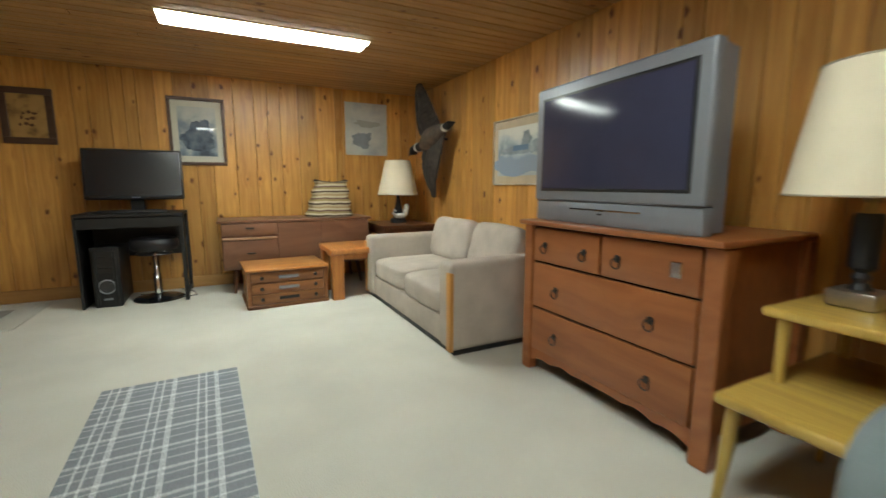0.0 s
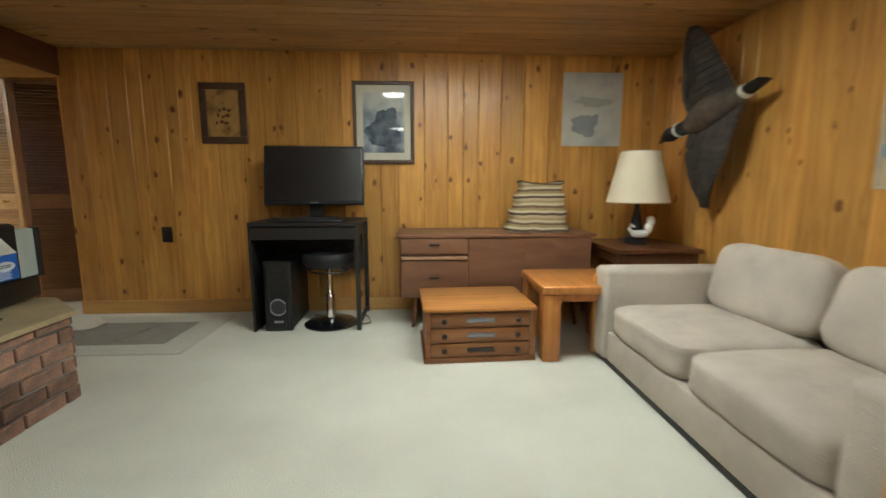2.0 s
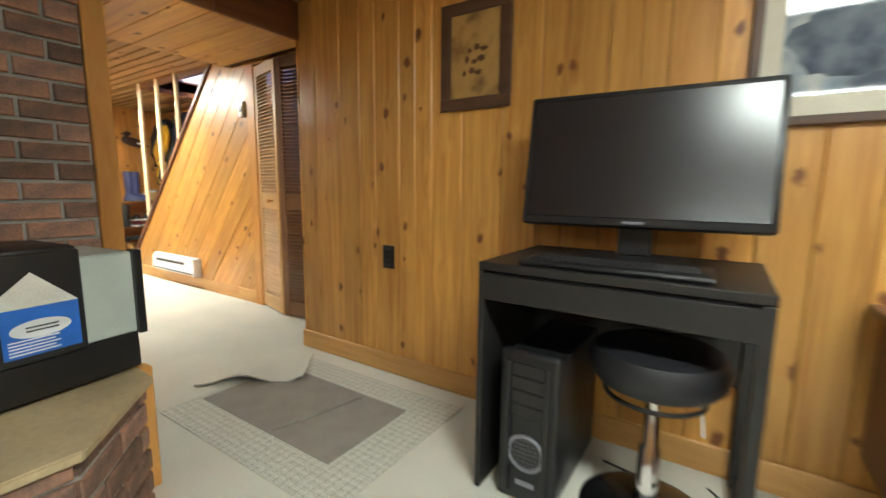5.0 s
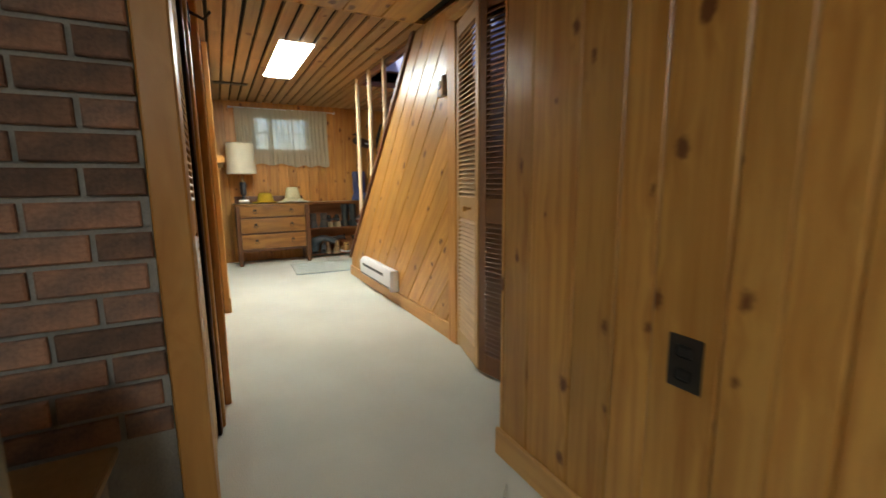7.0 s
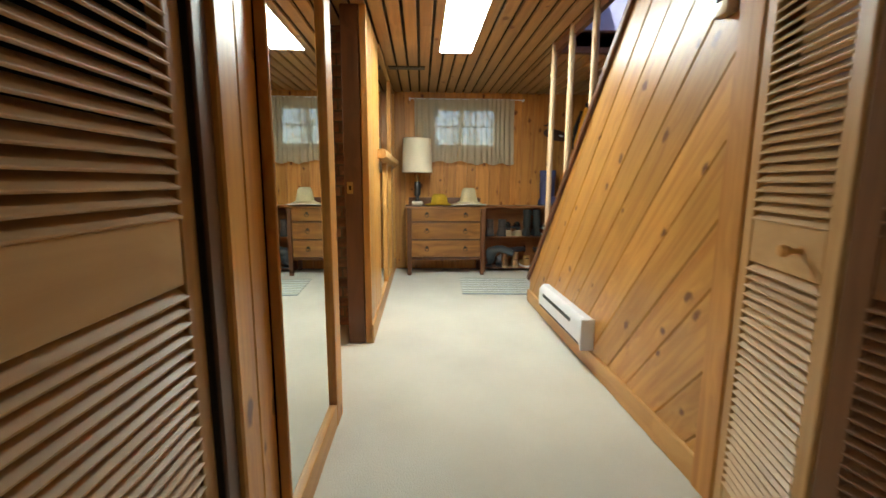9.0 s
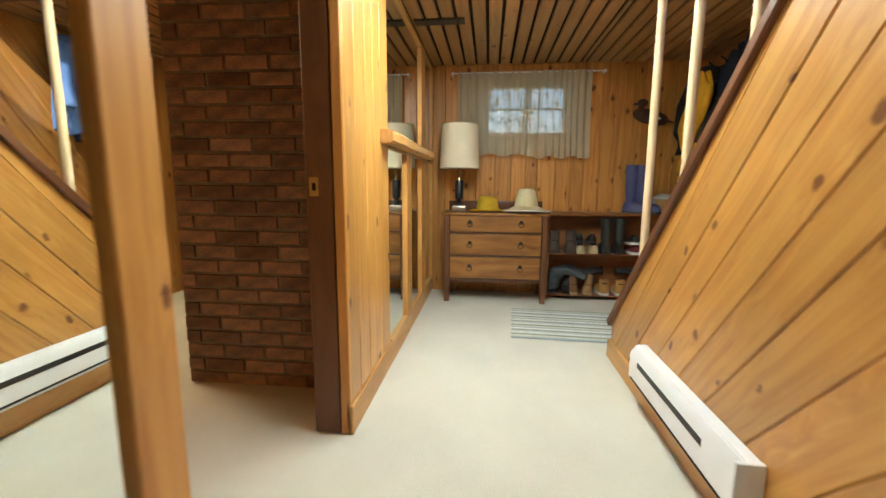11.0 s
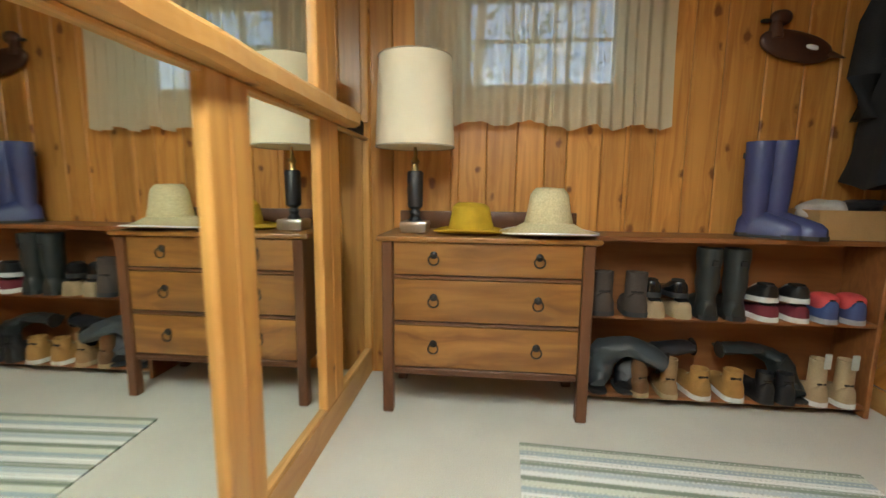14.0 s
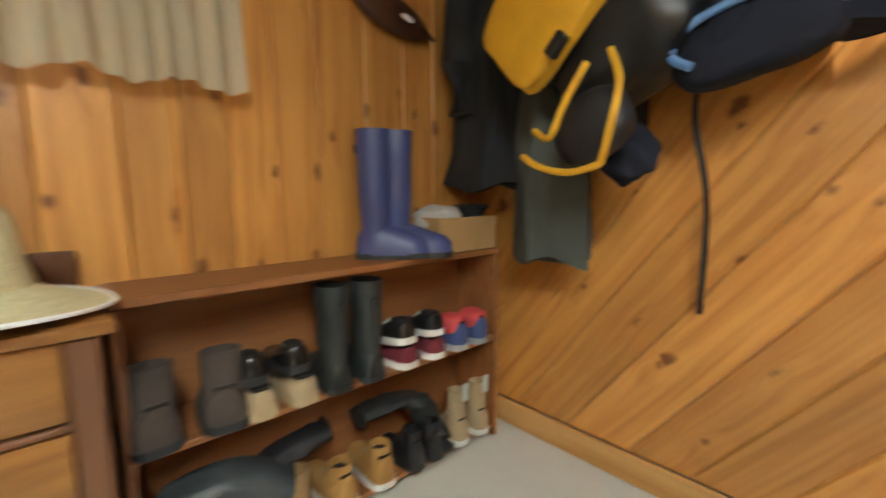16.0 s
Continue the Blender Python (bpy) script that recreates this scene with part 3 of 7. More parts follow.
def louvre_door(name, width, height, label, m, knob=True, slats=None, stiles=None):
    """A bifold leaf: stiles, three rails, tilted slats. Local x across, y depth, z up."""
    t = thing(name, 0, 0, 0, 0, label, "door", "louvred closet doors", kind="structure")
    t.matrix_world = m
    s, d = 0.05, 0.028
    slats, stiles = slats or LOUVRE, stiles or LOUVRE_Z
    for x in (0, width - s):
        part("stile", boxed(x, -d / 2, 0.015, x + s, d / 2, height, 0.003), stiles, t)
    rails = ((0.015, 0.12), (height * 0.43, height * 0.43 + 0.115), (height - 0.08, height))
    for a, b in rails:
        part("rail", boxed(s, -d / 2 + 0.002, a, width - s, d / 2 - 0.002, b, 0.002), slats, t)
    slat = mesh_of(box(bmesh.new(), s - 0.006, -0.0195, -0.003, width - s + 0.006, 0.0195, 0.003, 0.0012), "slat", slats)
    for lo, hi in ((rails[0][1], rails[1][0]), (rails[1][1], rails[2][0])):
        n = int((hi - lo) / 0.0245)
        for k in range(n):
            ob = new("slat", slat)
            ob.parent = t
            ob.matrix_basis = pose(0, 0, lo + (k + 0.5) * (hi - lo) / n, 38, 0, 0)
    if knob:
        kn = lathe([(0.0001, 0.045), (0.012, 0.043), (0.016, 0.034), (0.013, 0.024), (0.007, 0.016), (0.007, 0.0), (0.012, -0.001), (0.0001, -0.002)], 14)
        part("knob", kn, PINE_TRIM, t, "small turned wooden knob", True, pose(width * 0.68, -d / 2, height * 0.43 + 0.06, 90, 0, 0))
    return t


def span(p, q):
    """A pose whose x runs from p to q on the floor."""
    return pose(p[0], p[1], 0, 0, 0, math.degrees(math.atan2(q[1] - p[1], q[0] - p[0])))


louvre_door("closet_door", 0.397, 1.875, "pale louvred pine bifold door, half folded", span((-3.435, 4.985), (-3.05, 4.889)))
# Second leaf in a darker brown than the first.
louvre_door("closet_door", 0.53, 1.875, "darker brown louvred bifold door, half folded", span((-3.045, 4.889), (-2.52, 4.985)), False, LOUVRE_BROWN, LOUVRE_BROWN_Z)
# Back and side of this closet: near-black stands for the shade within.
structure("closet_under_stairs", boxed(-3.46, 5.35, 0, -2.4, 5.45, H, 0), GAP_SHADE, "under-stairs closet back in near-black that stands for shade", "wall")
# Unseen lid added to stop sky light reaching the bifold doors.
structure("closet_sky_block", boxed(-3.46, 4.75, SOFFIT + 0.015, -2.3, 6.2, H + 0.1, 0), GAP_SHADE, "unseen lid added to keep sky light out of the under-stairs closet", "ceiling")
structure("closet_side", boxed(-2.50, 4.75, 0, -2.42, 5.45, H, 0), GAP_SHADE, "closet side in near-black that stands for shade", "wall")
louvre_door("closet_door", 0.53, 1.95, "louvred pine closet door, closed", span((-2.53, 3.63), (-3.06, 3.63)), False)
structure("closet_jamb", boxed(-3.12, 3.60, 0, -3.064, HS + 0.006, H, 0.004), DARKWOOD_Z, "dark jamb of the louvred closet", "trim")
structure("north_baseboard", boxed(-2.44, NORTH - 0.034, 0, EAST - 0.02, NORTH - 0.0185, 0.105, 0.004), PINE_TRIM_X, "pine baseboard", "baseboard")
structure("east_baseboard", boxed(EAST - 0.034, -2.0, 0, EAST - 0.0185, NORTH - 0.035, 0.105, 0.004), PINE_TRIM, "pine baseboard", "baseboard")


# ---- ceiling lamps ----
def ceiling_lamp(x, y, length, width, strength, label, z=H, colour=(0.90, 1.0, 0.93)):
    t = thing("ceiling_light", x, y, z, 0, label, "ceiling light", "fluorescent ceiling lights")
    part("frame", boxed(-length / 2 - 0.012, -width / 2 - 0.012, -0.006, length / 2 + 0.012, width / 2 + 0.012, 0.0, 0.002), BRASS, t, "thin brass-coloured rim")
    part("diffuser", boxed(-length / 2, -width / 2, -0.0095, length / 2, width / 2, -0.0065, 0), glow("lamp_diffuser", colour, strength), t, "glowing white acrylic diffuser")
    return t


ceiling_lamp(0.46, 3.09, 1.27, 0.235, LAMP_MAIN, "long fluorescent ceiling light with a white diffuser, lit", HM)
ceiling_lamp(0.35, 0.3, 1.22, 0.24, LAMP_BACK, "long fluorescent ceiling light with a white diffuser, lit", HM)
ceiling_lamp(-5.18, 4.32, 1.14, 0.24, LAMP_HALL, "fluorescent hall ceiling light with a white diffuser, lit")
ceiling_lamp(-5.75, 1.75, 0.6, 0.24, LAMP_SOUTH, "ceiling light in the south room, lit", H, (1.0, 0.80, 0.48))


# ---- things: shared shapes ----
FABRIC = mat("taupe_upholstery", (0.53, 0.463, 0.395), 0.95, vary=0.09, scale=5, bump=1.0, bump_scale=210, spec=0.1)
DRESSER_RED = wood("red_brown_varnish", (0.36, 0.125, 0.04), (0.25, 0.078, 0.024), 0.34, vary=0.06, coat=0.2)
WALNUT = wood("walnut", (0.20, 0.092, 0.05), (0.135, 0.058, 0.03), 0.42, vary=0.06, axis=0)
CHESTWOOD = wood("chest_top_wood", (0.60, 0.26, 0.07), (0.34, 0.12, 0.03), 0.3, vary=0.1, axis=0, grain=0.8, coat=0.3)
CHESTDARK = wood("chest_body_wood", (0.28, 0.115, 0.04), (0.17, 0.06, 0.02), 0.35, vary=0.1, axis=0)
TABLEWOOD = wood("table_wood", (0.55, 0.22, 0.055), (0.38, 0.13, 0.028), 0.3, vary=0.08, axis=1, coat=0.3)
TABLELEG = wood("table_leg_wood", (0.52, 0.21, 0.055), (0.36, 0.125, 0.028), 0.32, vary=0.08, axis=2)
YELLOWWOOD = wood("honey_wood", (0.54, 0.36, 0.08), (0.42, 0.26, 0.05), 0.3, vary=0.06, axis=1, coat=0.3)
OAK = wood("old_oak", (0.34, 0.15, 0.036), (0.165, 0.064, 0.016), 0.36, vary=0.12, axis=1, grain=1.3, coat=0.2)
OAKDARK = wood("dark_old_oak", (0.15, 0.06, 0.025), (0.085, 0.03, 0.013), 0.38, vary=0.1, axis=2)
SHELFWOOD = wood("shelf_wood", (0.30, 0.12, 0.04), (0.19, 0.07, 0.024), 0.4, vary=0.08, axis=1)
DESKBLACK = mat("black_brown_laminate", (0.016, 0.0145, 0.014), 0.45, vary=0.1, scale=30)
SILVER = mat("silver_plastic", (0.24, 0.25, 0.28), 0.4, 0.2, vary=0.03)
SCREEN = mat("dark_screen", (0.008, 0.008, 0.011), 0.25, vary=0.02, spec=1.0)
TVSCREEN = mat("crt_screen", (0.05, 0.05, 0.088), 0.16, vary=0.03, spec=0.22)
SHADE = mat("cream_lampshade", (0.76, 0.67, 0.50), 0.85, vary=0.03, bump=0.2, bump_scale=500)
IRON = mat("dark_iron", (0.045, 0.04, 0.038), 0.4, 0.7, vary=0.1)
LEATHER = mat("black_leather", (0.014, 0.014, 0.017), 0.45, vary=0.1, bump=0.3, bump_scale=300)


def soft(sx, sy, sz, n=5.0, puff=0.0, cuts=8, lump=0.0, seed=0):
    """A rounded, stuffed block, centred."""
    bm = bmesh.new()
    bmesh.ops.create_cube(bm, size=2.0)
    bmesh.ops.subdivide_edges(bm, edges=bm.edges[:], cuts=cuts, use_grid_fill=True)
    for v in bm.verts:
        x, y, z = v.co
        s = (abs(x) ** n + abs(y) ** n + abs(z) ** n) ** (1 / n)
        k = max(abs(x), abs(y), abs(z))
        x, y, z = x / s * k, y / s * k, z / s * k
        z += math.copysign(puff, z) * (1 - x * x) * (1 - y * y) if abs(z) > 0.3 else 0
        d = noise.noise(Vector((x * 1.7 + seed, y * 1.7, z * 1.7 + seed))) * lump
        v.co = Vector((x * sx / 2, y * sy / 2, z * sz / 2)) * (1 + d)
    return bm


def moved(bm, m):
    bmesh.ops.transform(bm, matrix=m, verts=bm.verts)
    return bm


def loft(rings, bm=None, cap=True):
    """Skin over rings of equal point counts."""
    bm = bm or bmesh.new()
    vs = [[bm.verts.new(p) for p in r] for r in rings]
    n = len(vs[0])
    for a, b in zip(vs, vs[1:]):
        for i in range(n):
            bm.faces.new((a[i], a[(i + 1) % n], b[(i + 1) % n], b[i]))
    if cap:
        bm.faces.new(vs[0][::-1])
        bm.faces.new(vs[-1])
    return bm


def ring_pull(parent, m, size=0.02, material=None):
    """A round back plate with a hanging ring."""
    material = material or IRON
    plate = lathe([(size * 0.75, 0.0), (size * 0.75, 0.003), (size * 0.3, 0.008), (0.0001, 0.010)], 12)
    p = part("pull_plate", plate, material, parent, "", True, m)
    pts = [(size * math.sin(a), 0.0 - size * 0.9 + size * math.cos(a), 0.012) for a in [2 * math.pi * k / 14 for k in range(15)]]
    part("pull_ring", tube(pts, 0.0032, 6), material, p, "", True)


def cup_pull(parent, x, y, z, m, w=0.06):
    bm = bmesh.new()
    box(bm, -w / 2, -0.012, -0.008, w / 2, 0.0, 0.008, 0.004, 2)
    part("pull", bm, m, parent, "", True, pose(x, y, z))


def table_lamp(name, x, y, z, base_fn, shade, label, shade_label, lit=None):
    t = thing(name, x, y, z, 0, label, "table lamp")
    base_fn(t)
    r0, r1, z0, z1 = shade
    prof = [(r0, z0), (r1, z1), (r1 - 0.003, z1), (r0 - 0.003, z0 + 0.001)]
    bm = lathe(prof + [prof[0]], 40)
    part("shade", bm, SHADE, t, shade_label, True)
    for r, zz in ((r0, z0), (r1, z1)):
        pts = [((r + 0.0005) * math.cos(a), (r + 0.0005) * math.sin(a), zz) for a in [2 * math.pi * k / 40 for k in range(41)]]
        part("shade_trim", tube(pts, 0.003, 5), mat("shade_trim", (0.45, 0.38, 0.27), 0.8), t)
    return t


def art(name, cols, scale=3.0, bands=0.0, gloss=0.9):
    """A faded print: soft patches of colour under glass."""
    m = bpy.data.materials.new(name)
    m.use_nodes = True
    nt = m.node_tree
    b = nt.nodes["Principled BSDF"]
    b.inputs["Roughness"].default_value, b.inputs["Coat Weight"].default_value, b.inputs["Coat Roughness"].default_value = 0.7, gloss, 0.04
    co = nt.nodes.new("ShaderNodeTexCoord")
    sp = nt.nodes.new("ShaderNodeSeparateXYZ")
    nt.links.new(co.outputs["Object"], sp.inputs[0])
    n = nt.nodes.new("ShaderNodeTexNoise")
    n.inputs["Scale"].default_value, n.inputs["Detail"].default_value = scale, 5
    nt.links.new(co.outputs["Object"], n.inputs["Vector"])
    ad = nt.nodes.new("ShaderNodeMath")
    ad.operation, ad.inputs[1].default_value = "MULTIPLY_ADD", bands
    nt.links.new(sp.outputs[2], ad.inputs[0])
    nt.links.new(n.outputs["Fac"], ad.inputs[2])
    r = nt.nodes.new("ShaderNodeValToRGB")
    while len(r.color_ramp.elements) < len(cols):
        r.color_ramp.elements.new(0.5)
    for k, c in enumerate(cols):
        r.color_ramp.elements[k].position = 0.3 + 0.4 * k / (len(cols) - 1)
        r.color_ramp.elements[k].color = (*c, 1)
    nt.links.new(ad.outputs[0], r.inputs["Fac"])
    nt.links.new(r.outputs["Color"], b.inputs["Base Color"])
    return m


def framed(name, w, h, fw, depth, frame_mat, mat_w, mat_mat, art_mat, label, m, blot=None):
    """A framed print; local x across, z up, facing -y, centred, back at y=0."""
    t = thing(name, 0, 0, 0, 0, label, "picture")
    t.matrix_world = m
    d = depth
    for a in ((-w / 2, -d, h / 2 - fw, w / 2, 0, h / 2), (-w / 2, -d, -h / 2, w / 2, 0, -h / 2 + fw), (-w / 2, -d, -h / 2 + fw, -w / 2 + fw, 0, h / 2 - fw), (w / 2 - fw, -d, -h / 2 + fw, w / 2, 0, h / 2 - fw)):
        part("frame_rail", boxed(*a, min(0.005, fw * 0.3), 2), frame_mat, t)
    iw, ih = w / 2 - fw, h / 2 - fw
    if mat_w:
        part("mount", boxed(-iw, -d * 0.45, -ih, iw, -0.001, ih, 0), mat_mat, t, "cream card mount")
        iw, ih = iw - mat_w, ih - mat_w * 1.1
    part("print", boxed(-iw, -d * 0.45 - 0.002, -ih, iw, -d * 0.45 - 0.0005 if mat_w else -0.001, ih, 0), art_mat, t, "faded print")
    return t


FACE_N = lambda x, z: pose(x, NORTH - 0.019, z)                       # on the north wall, facing the room
FACE_E = lambda y, z: pose(EAST - 0.019, y, z, 0, 0, -90)             # on the east wall


# ---- main room: sofa ----
def sofa(x0, y0, x1, y1):
    t = thing("sofa", (x0 + x1) / 2, (y0 + y1) / 2, 0, 0, "two-seat taupe fabric sofa with wood-trimmed boxy arms", "sofa")
    hx, hy = (x1 - x0) / 2, (y1 - y0) / 2
    arm = 0.17
    part("plinth", boxed(-hx + 0.03, -hy + 0.02, 0, hx - 0.02, hy - 0.02, 0.035, 0.004), BLACK, t, "dark recessed plinth")
    part("base", boxed(-hx + 0.02, -hy + arm, 0.035, hx - 0.1, hy - arm, 0.20, 0.015, 2), FABRIC, t, smooth=True)
    for s in (-1, 1):
        yc = s * (hy - arm / 2)
        part("arm", boxed(-hx, yc - arm / 2, 0.03, hx, yc + arm / 2, 0.545, 0.035, 4), FABRIC, t, smooth=True)
        part("arm_trim", boxed(-hx - 0.008, yc - arm / 2 + (0.0 if s < 0 else arm - 0.05), 0.03, -hx + 0.02, yc - arm / 2 + (0.05 if s < 0 else arm), 0.49, 0.008, 2), PINE_TRIM_Z, t, "strip of pale wood", True)
    part("back", boxed(hx - 0.19, -hy + 0.02, 0.10, hx, hy - 0.02, 0.60, 0.045, 4), FABRIC, t, smooth=True)
    L = (2 * hy - 2 * arm) / 2
    for s in (-1, 1):
        part("seat_cushion", soft(2 * hx - 0.24, L - 0.008, 0.17, 7, 0.18, 10, 0.02, s), FABRIC, t, "", True, pose(-0.11, s * L / 2, 0.275))
        part("back_cushion", soft(0.17, L - 0.015, 0.36, 4.5, 0.0, 10, 0.05, 3 + s), FABRIC, t, "", True, pose(hx - 0.27, s * L / 2, 0.52, 0, 14, s * 2))
    return t


sofa(1.20, 1.93, 2.11, 3.57)


# ---- dresser with the television ----
def dresser(x0, y0, x1, y1, h):
    t = thing("dresser", (x0 + x1) / 2, (y0 + y1) / 2, 0, 0, "red-brown wooden dresser with ring pulls and a scalloped apron", "dresser")
    hx, hy = (x1 - x0) / 2, (y1 - y0) / 2
    part("top", boxed(-hx - 0.03, -hy - 0.04, h - 0.024, hx, hy + 0.04, h, 0.008, 2), DRESSER_RED, t, smooth=True)
    for s in (-1, 1):
        part("side_panel", boxed(-hx + 0.05, s * hy - 0.012, 0.10, hx - 0.05, s * hy + 0.012, h - 0.025, 0.002), DRESSER_RED, t)
        for a in (-1, 1):
            part("leg", boxed(a * hx - (0 if a < 0 else 0.06), s * hy - 0.035, 0, a * hx + (0.06 if a < 0 else 0), s * hy + 0.025 if s > 0 else s * hy + 0.035, h - 0.025, 0.005), DRESSER_RED, t)
    part("back", boxed(hx - 0.04, -hy + 0.03, 0.1, hx - 0.025, hy - 0.03, h - 0.03, 0.001), DRESSER_RED, t)
    part("carcass", boxed(-hx + 0.022, -hy + 0.035, 0.11, hx - 0.05, hy - 0.035, h - 0.03, 0.002), GAP_SHADE, t)
    iy = hy - 0.04
    rows = ((0.595, 0.765, 2), (0.355, 0.585, 1), (0.125, 0.345, 1))
    for z0, z1, n in rows:
        for k in range(n):
            a = -iy + k * 2 * iy / n + 0.006
            b = -iy + (k + 1) * 2 * iy / n - 0.006
            d = part("drawer", boxed(-hx + 0.004, a, z0 * h / 0.8, -hx + 0.028, b, z1 * h / 0.8, 0.006, 2), DRESSER_RED, t, smooth=True)
            for f in (0.2, 0.8):
                zc = (z0 + z1) / 2 * h / 0.8
                if n == 2 and k == 0 and f == 0.2:
                    part("pull_plate", boxed(-hx - 0.004, a + f * (b - a) - 0.022, zc - 0.03, -hx + 0.006, a + f * (b - a) + 0.022, zc + 0.03, 0.004), CHROME, d, "shiny replacement plate")
                else:
                    ring_pull(d, Matrix.Translation((-hx + 0.004, a + f * (b - a), zc)) @ Euler((radians(90), 0, radians(-90))).to_matrix().to_4x4(), 0.021)
    # scalloped apron
    n = 48
    bm = bmesh.new()
    top, bot = [], []
    for i in range(n + 1):
        u = -1 + 2 * i / n
        z = 0.055 + 0.03 * (1 - u * u) + 0.014 * abs(math.sin(u * 9.4)) * (1 if abs(u) > 0.35 else 0.2)
        top.append((u * iy, 0.125))
        bot.append((u * iy, z))
    for i in range(n):
        q = [bm.verts.new((x, y, z)) for x in (-hx + 0.012, -hx + 0.030) for y, z in (bot[i], bot[i + 1], top[i + 1], top[i])]
        for f in ((3, 2, 1, 0), (4, 5, 6, 7), (0, 1, 5, 4), (2, 3, 7, 6)):
            bm.faces.new([q[k] for k in f])
    bmesh.ops.remove_doubles(bm, verts=bm.verts, dist=1e-5)
    part("apron", bm, DRESSER_RED, t, "scalloped apron")
    return t


dresser(1.51, 0.70, 2.08, 1.66, 0.80)


def television(x, y, z):
    """Facing -x."""
    t = thing("television", x, y, z, -3, "bulky silver widescreen tube television, switched off", "television")
    w, h = 0.92, 0.64
    part("bezel", boxed(0.0, -w / 2, 0.10, 0.055, w / 2, h, 0.012, 3), SILVER, t, smooth=True)
    part("speaker_strip", boxed(0.012, -w / 2 + 0.004, 0.0, 0.07, w / 2 - 0.004, 0.098, 0.008, 2), SILVER, t, smooth=True)
    part("strip_line", boxed(0.008, -0.2, 0.062, 0.014, 0.2, 0.07, 0.002), CHROME, t, "thin bright line")
    part("button", boxed(0.008, 0.0, 0.045, 0.014, 0.025, 0.053, 0.002), BLACK, t)
    for a in (("screen_rim", (-0.003, -w / 2 + 0.05, 0.145, 0.006, w / 2 - 0.05, h - 0.05), BLACK), ("screen", (-0.006, -w / 2 + 0.062, 0.157, 0.004, w / 2 - 0.062, h - 0.062), TVSCREEN)):
        part(a[0], boxed(*a[1], 0.004, 2), a[2], t, smooth=True)
    r = [[(xx, s * (w / 2 - g), zz) for s, zz in ((-1, b), (1, b), (1, c), (-1, c))] for xx, g, b, c in ((0.055, 0.012, 0.01, h - 0.01), (0.14, 0.02, 0.01, h - 0.02), (0.30, 0.17, 0.02, h - 0.14))]
    part("back_shell", loft(r), SILVER, t, "tapering grey back shell")
    part("foot", boxed(0.05, -0.3, -0.001, 0.28, 0.3, 0.012, 0.003), BLACK, t)
    return t


television(1.535, 1.215, 0.801)


# ---- step end table, lamp and grey armchair beside the dresser ----
def step_table(x0, y0, x1, y1):
    t = thing("step_table", (x0 + x1) / 2, (y0 + y1) / 2, 0, 0, "honey-coloured wooden two-tier step end table", "side table")
    hx, hy = (x1 - x0) / 2, (y1 - y0) / 2
    part("lower_top", boxed(-hx, -hy, 0.37, hx, hy, 0.405, 0.012, 3), YELLOWWOOD, t, smooth=True)
    part("upper_top", boxed(-hx + 0.20, -hy, 0.595, hx, hy, 0.625, 0.010, 3), YELLOWWOOD, t, smooth=True)
    for sx in (-1, 1):
        for sy in (-1, 1):
            part("leg", tube([(sx * (hx - 0.04), sy * (hy - 0.04), 0.37), (sx * (hx - 0.02), sy * (hy - 0.02), 0.0)], [0.02, 0.012], 10), YELLOWWOOD, t, "", True)
            part("post", tube([(0.23 - hx if sx < 0 else hx - 0.04, sy * (hy - 0.05), 0.405), (0.23 - hx if sx < 0 else hx - 0.04, sy * (hy - 0.05), 0.596)], 0.016, 10), YELLOWWOOD, t, "", True)
    return t


step_table(1.30, 0.03, 1.97, 0.55)


def black_gold_base(t, k=1.0):
    part("foot", boxed(-0.06 * k, -0.06 * k, 0, 0.06 * k, 0.06 * k, 0.05 * k, 0.01, 2), mat("brushed_metal_foot", (0.55, 0.50, 0.42), 0.3, 0.9, vary=0.1), t, "brushed metal block foot", True)
    part("column", lathe([(0.032 * k, 0.05 * k), (0.018 * k, 0.07 * k), (0.024 * k, 0.085 * k), (0.017 * k, 0.10 * k), (0.034 * k, 0.115 * k), (0.036 * k, 0.26 * k), (0.03 * k, 0.27 * k)], 20), LEATHER, t, "black column", True)
    part("neck", lathe([(0.018 * k, 0.27 * k), (0.012 * k, 0.30 * k), (0.02 * k, 0.31 * k), (0.008 * k, 0.33 * k), (0.006 * k, 0.40 * k)], 16), BRASS, t, "", True)


table_lamp("table_lamp", 1.74, 0.42, 0.626, lambda t: black_gold_base(t), (0.205, 0.145, 0.32, 0.68), "black column table lamp with a large cream drum shade", "tapered cream fabric shade")

ac = thing("armchair", 1.40, -0.13, 0, 0, "grey-blue upholstered armchair at the end of the room", "armchair")
GREYBLUE = mat("grey_blue_fabric", (0.20, 0.24, 0.25), 0.9, vary=0.08, bump=0.3, bump_scale=350)
part("seat", soft(0.62, 0.58, 0.26, 6, 0.1, 8), GREYBLUE, ac, "", True, pose(0.05, -0.05, 0.30))
part("arm", soft(0.66, 0.18, 0.46, 4, 0.0, 8), GREYBLUE, ac, "", True, pose(0.05, 0.28, 0.31))
part("arm", soft(0.66, 0.18, 0.46, 4, 0.0, 8), GREYBLUE, ac, "", True, pose(0.05, -0.40, 0.31))
part("backrest", soft(0.2, 0.8, 0.62, 5, 0.0, 8), GREYBLUE, ac, "", True, pose(0.40, -0.06, 0.55))
for sx in (-0.2, 0.38):
    for sy in (-0.38, 0.26):
        part("leg", tube([(sx, sy, 0.12), (sx, sy, 0)], [0.022, 0.014], 8), OAKDARK, ac)


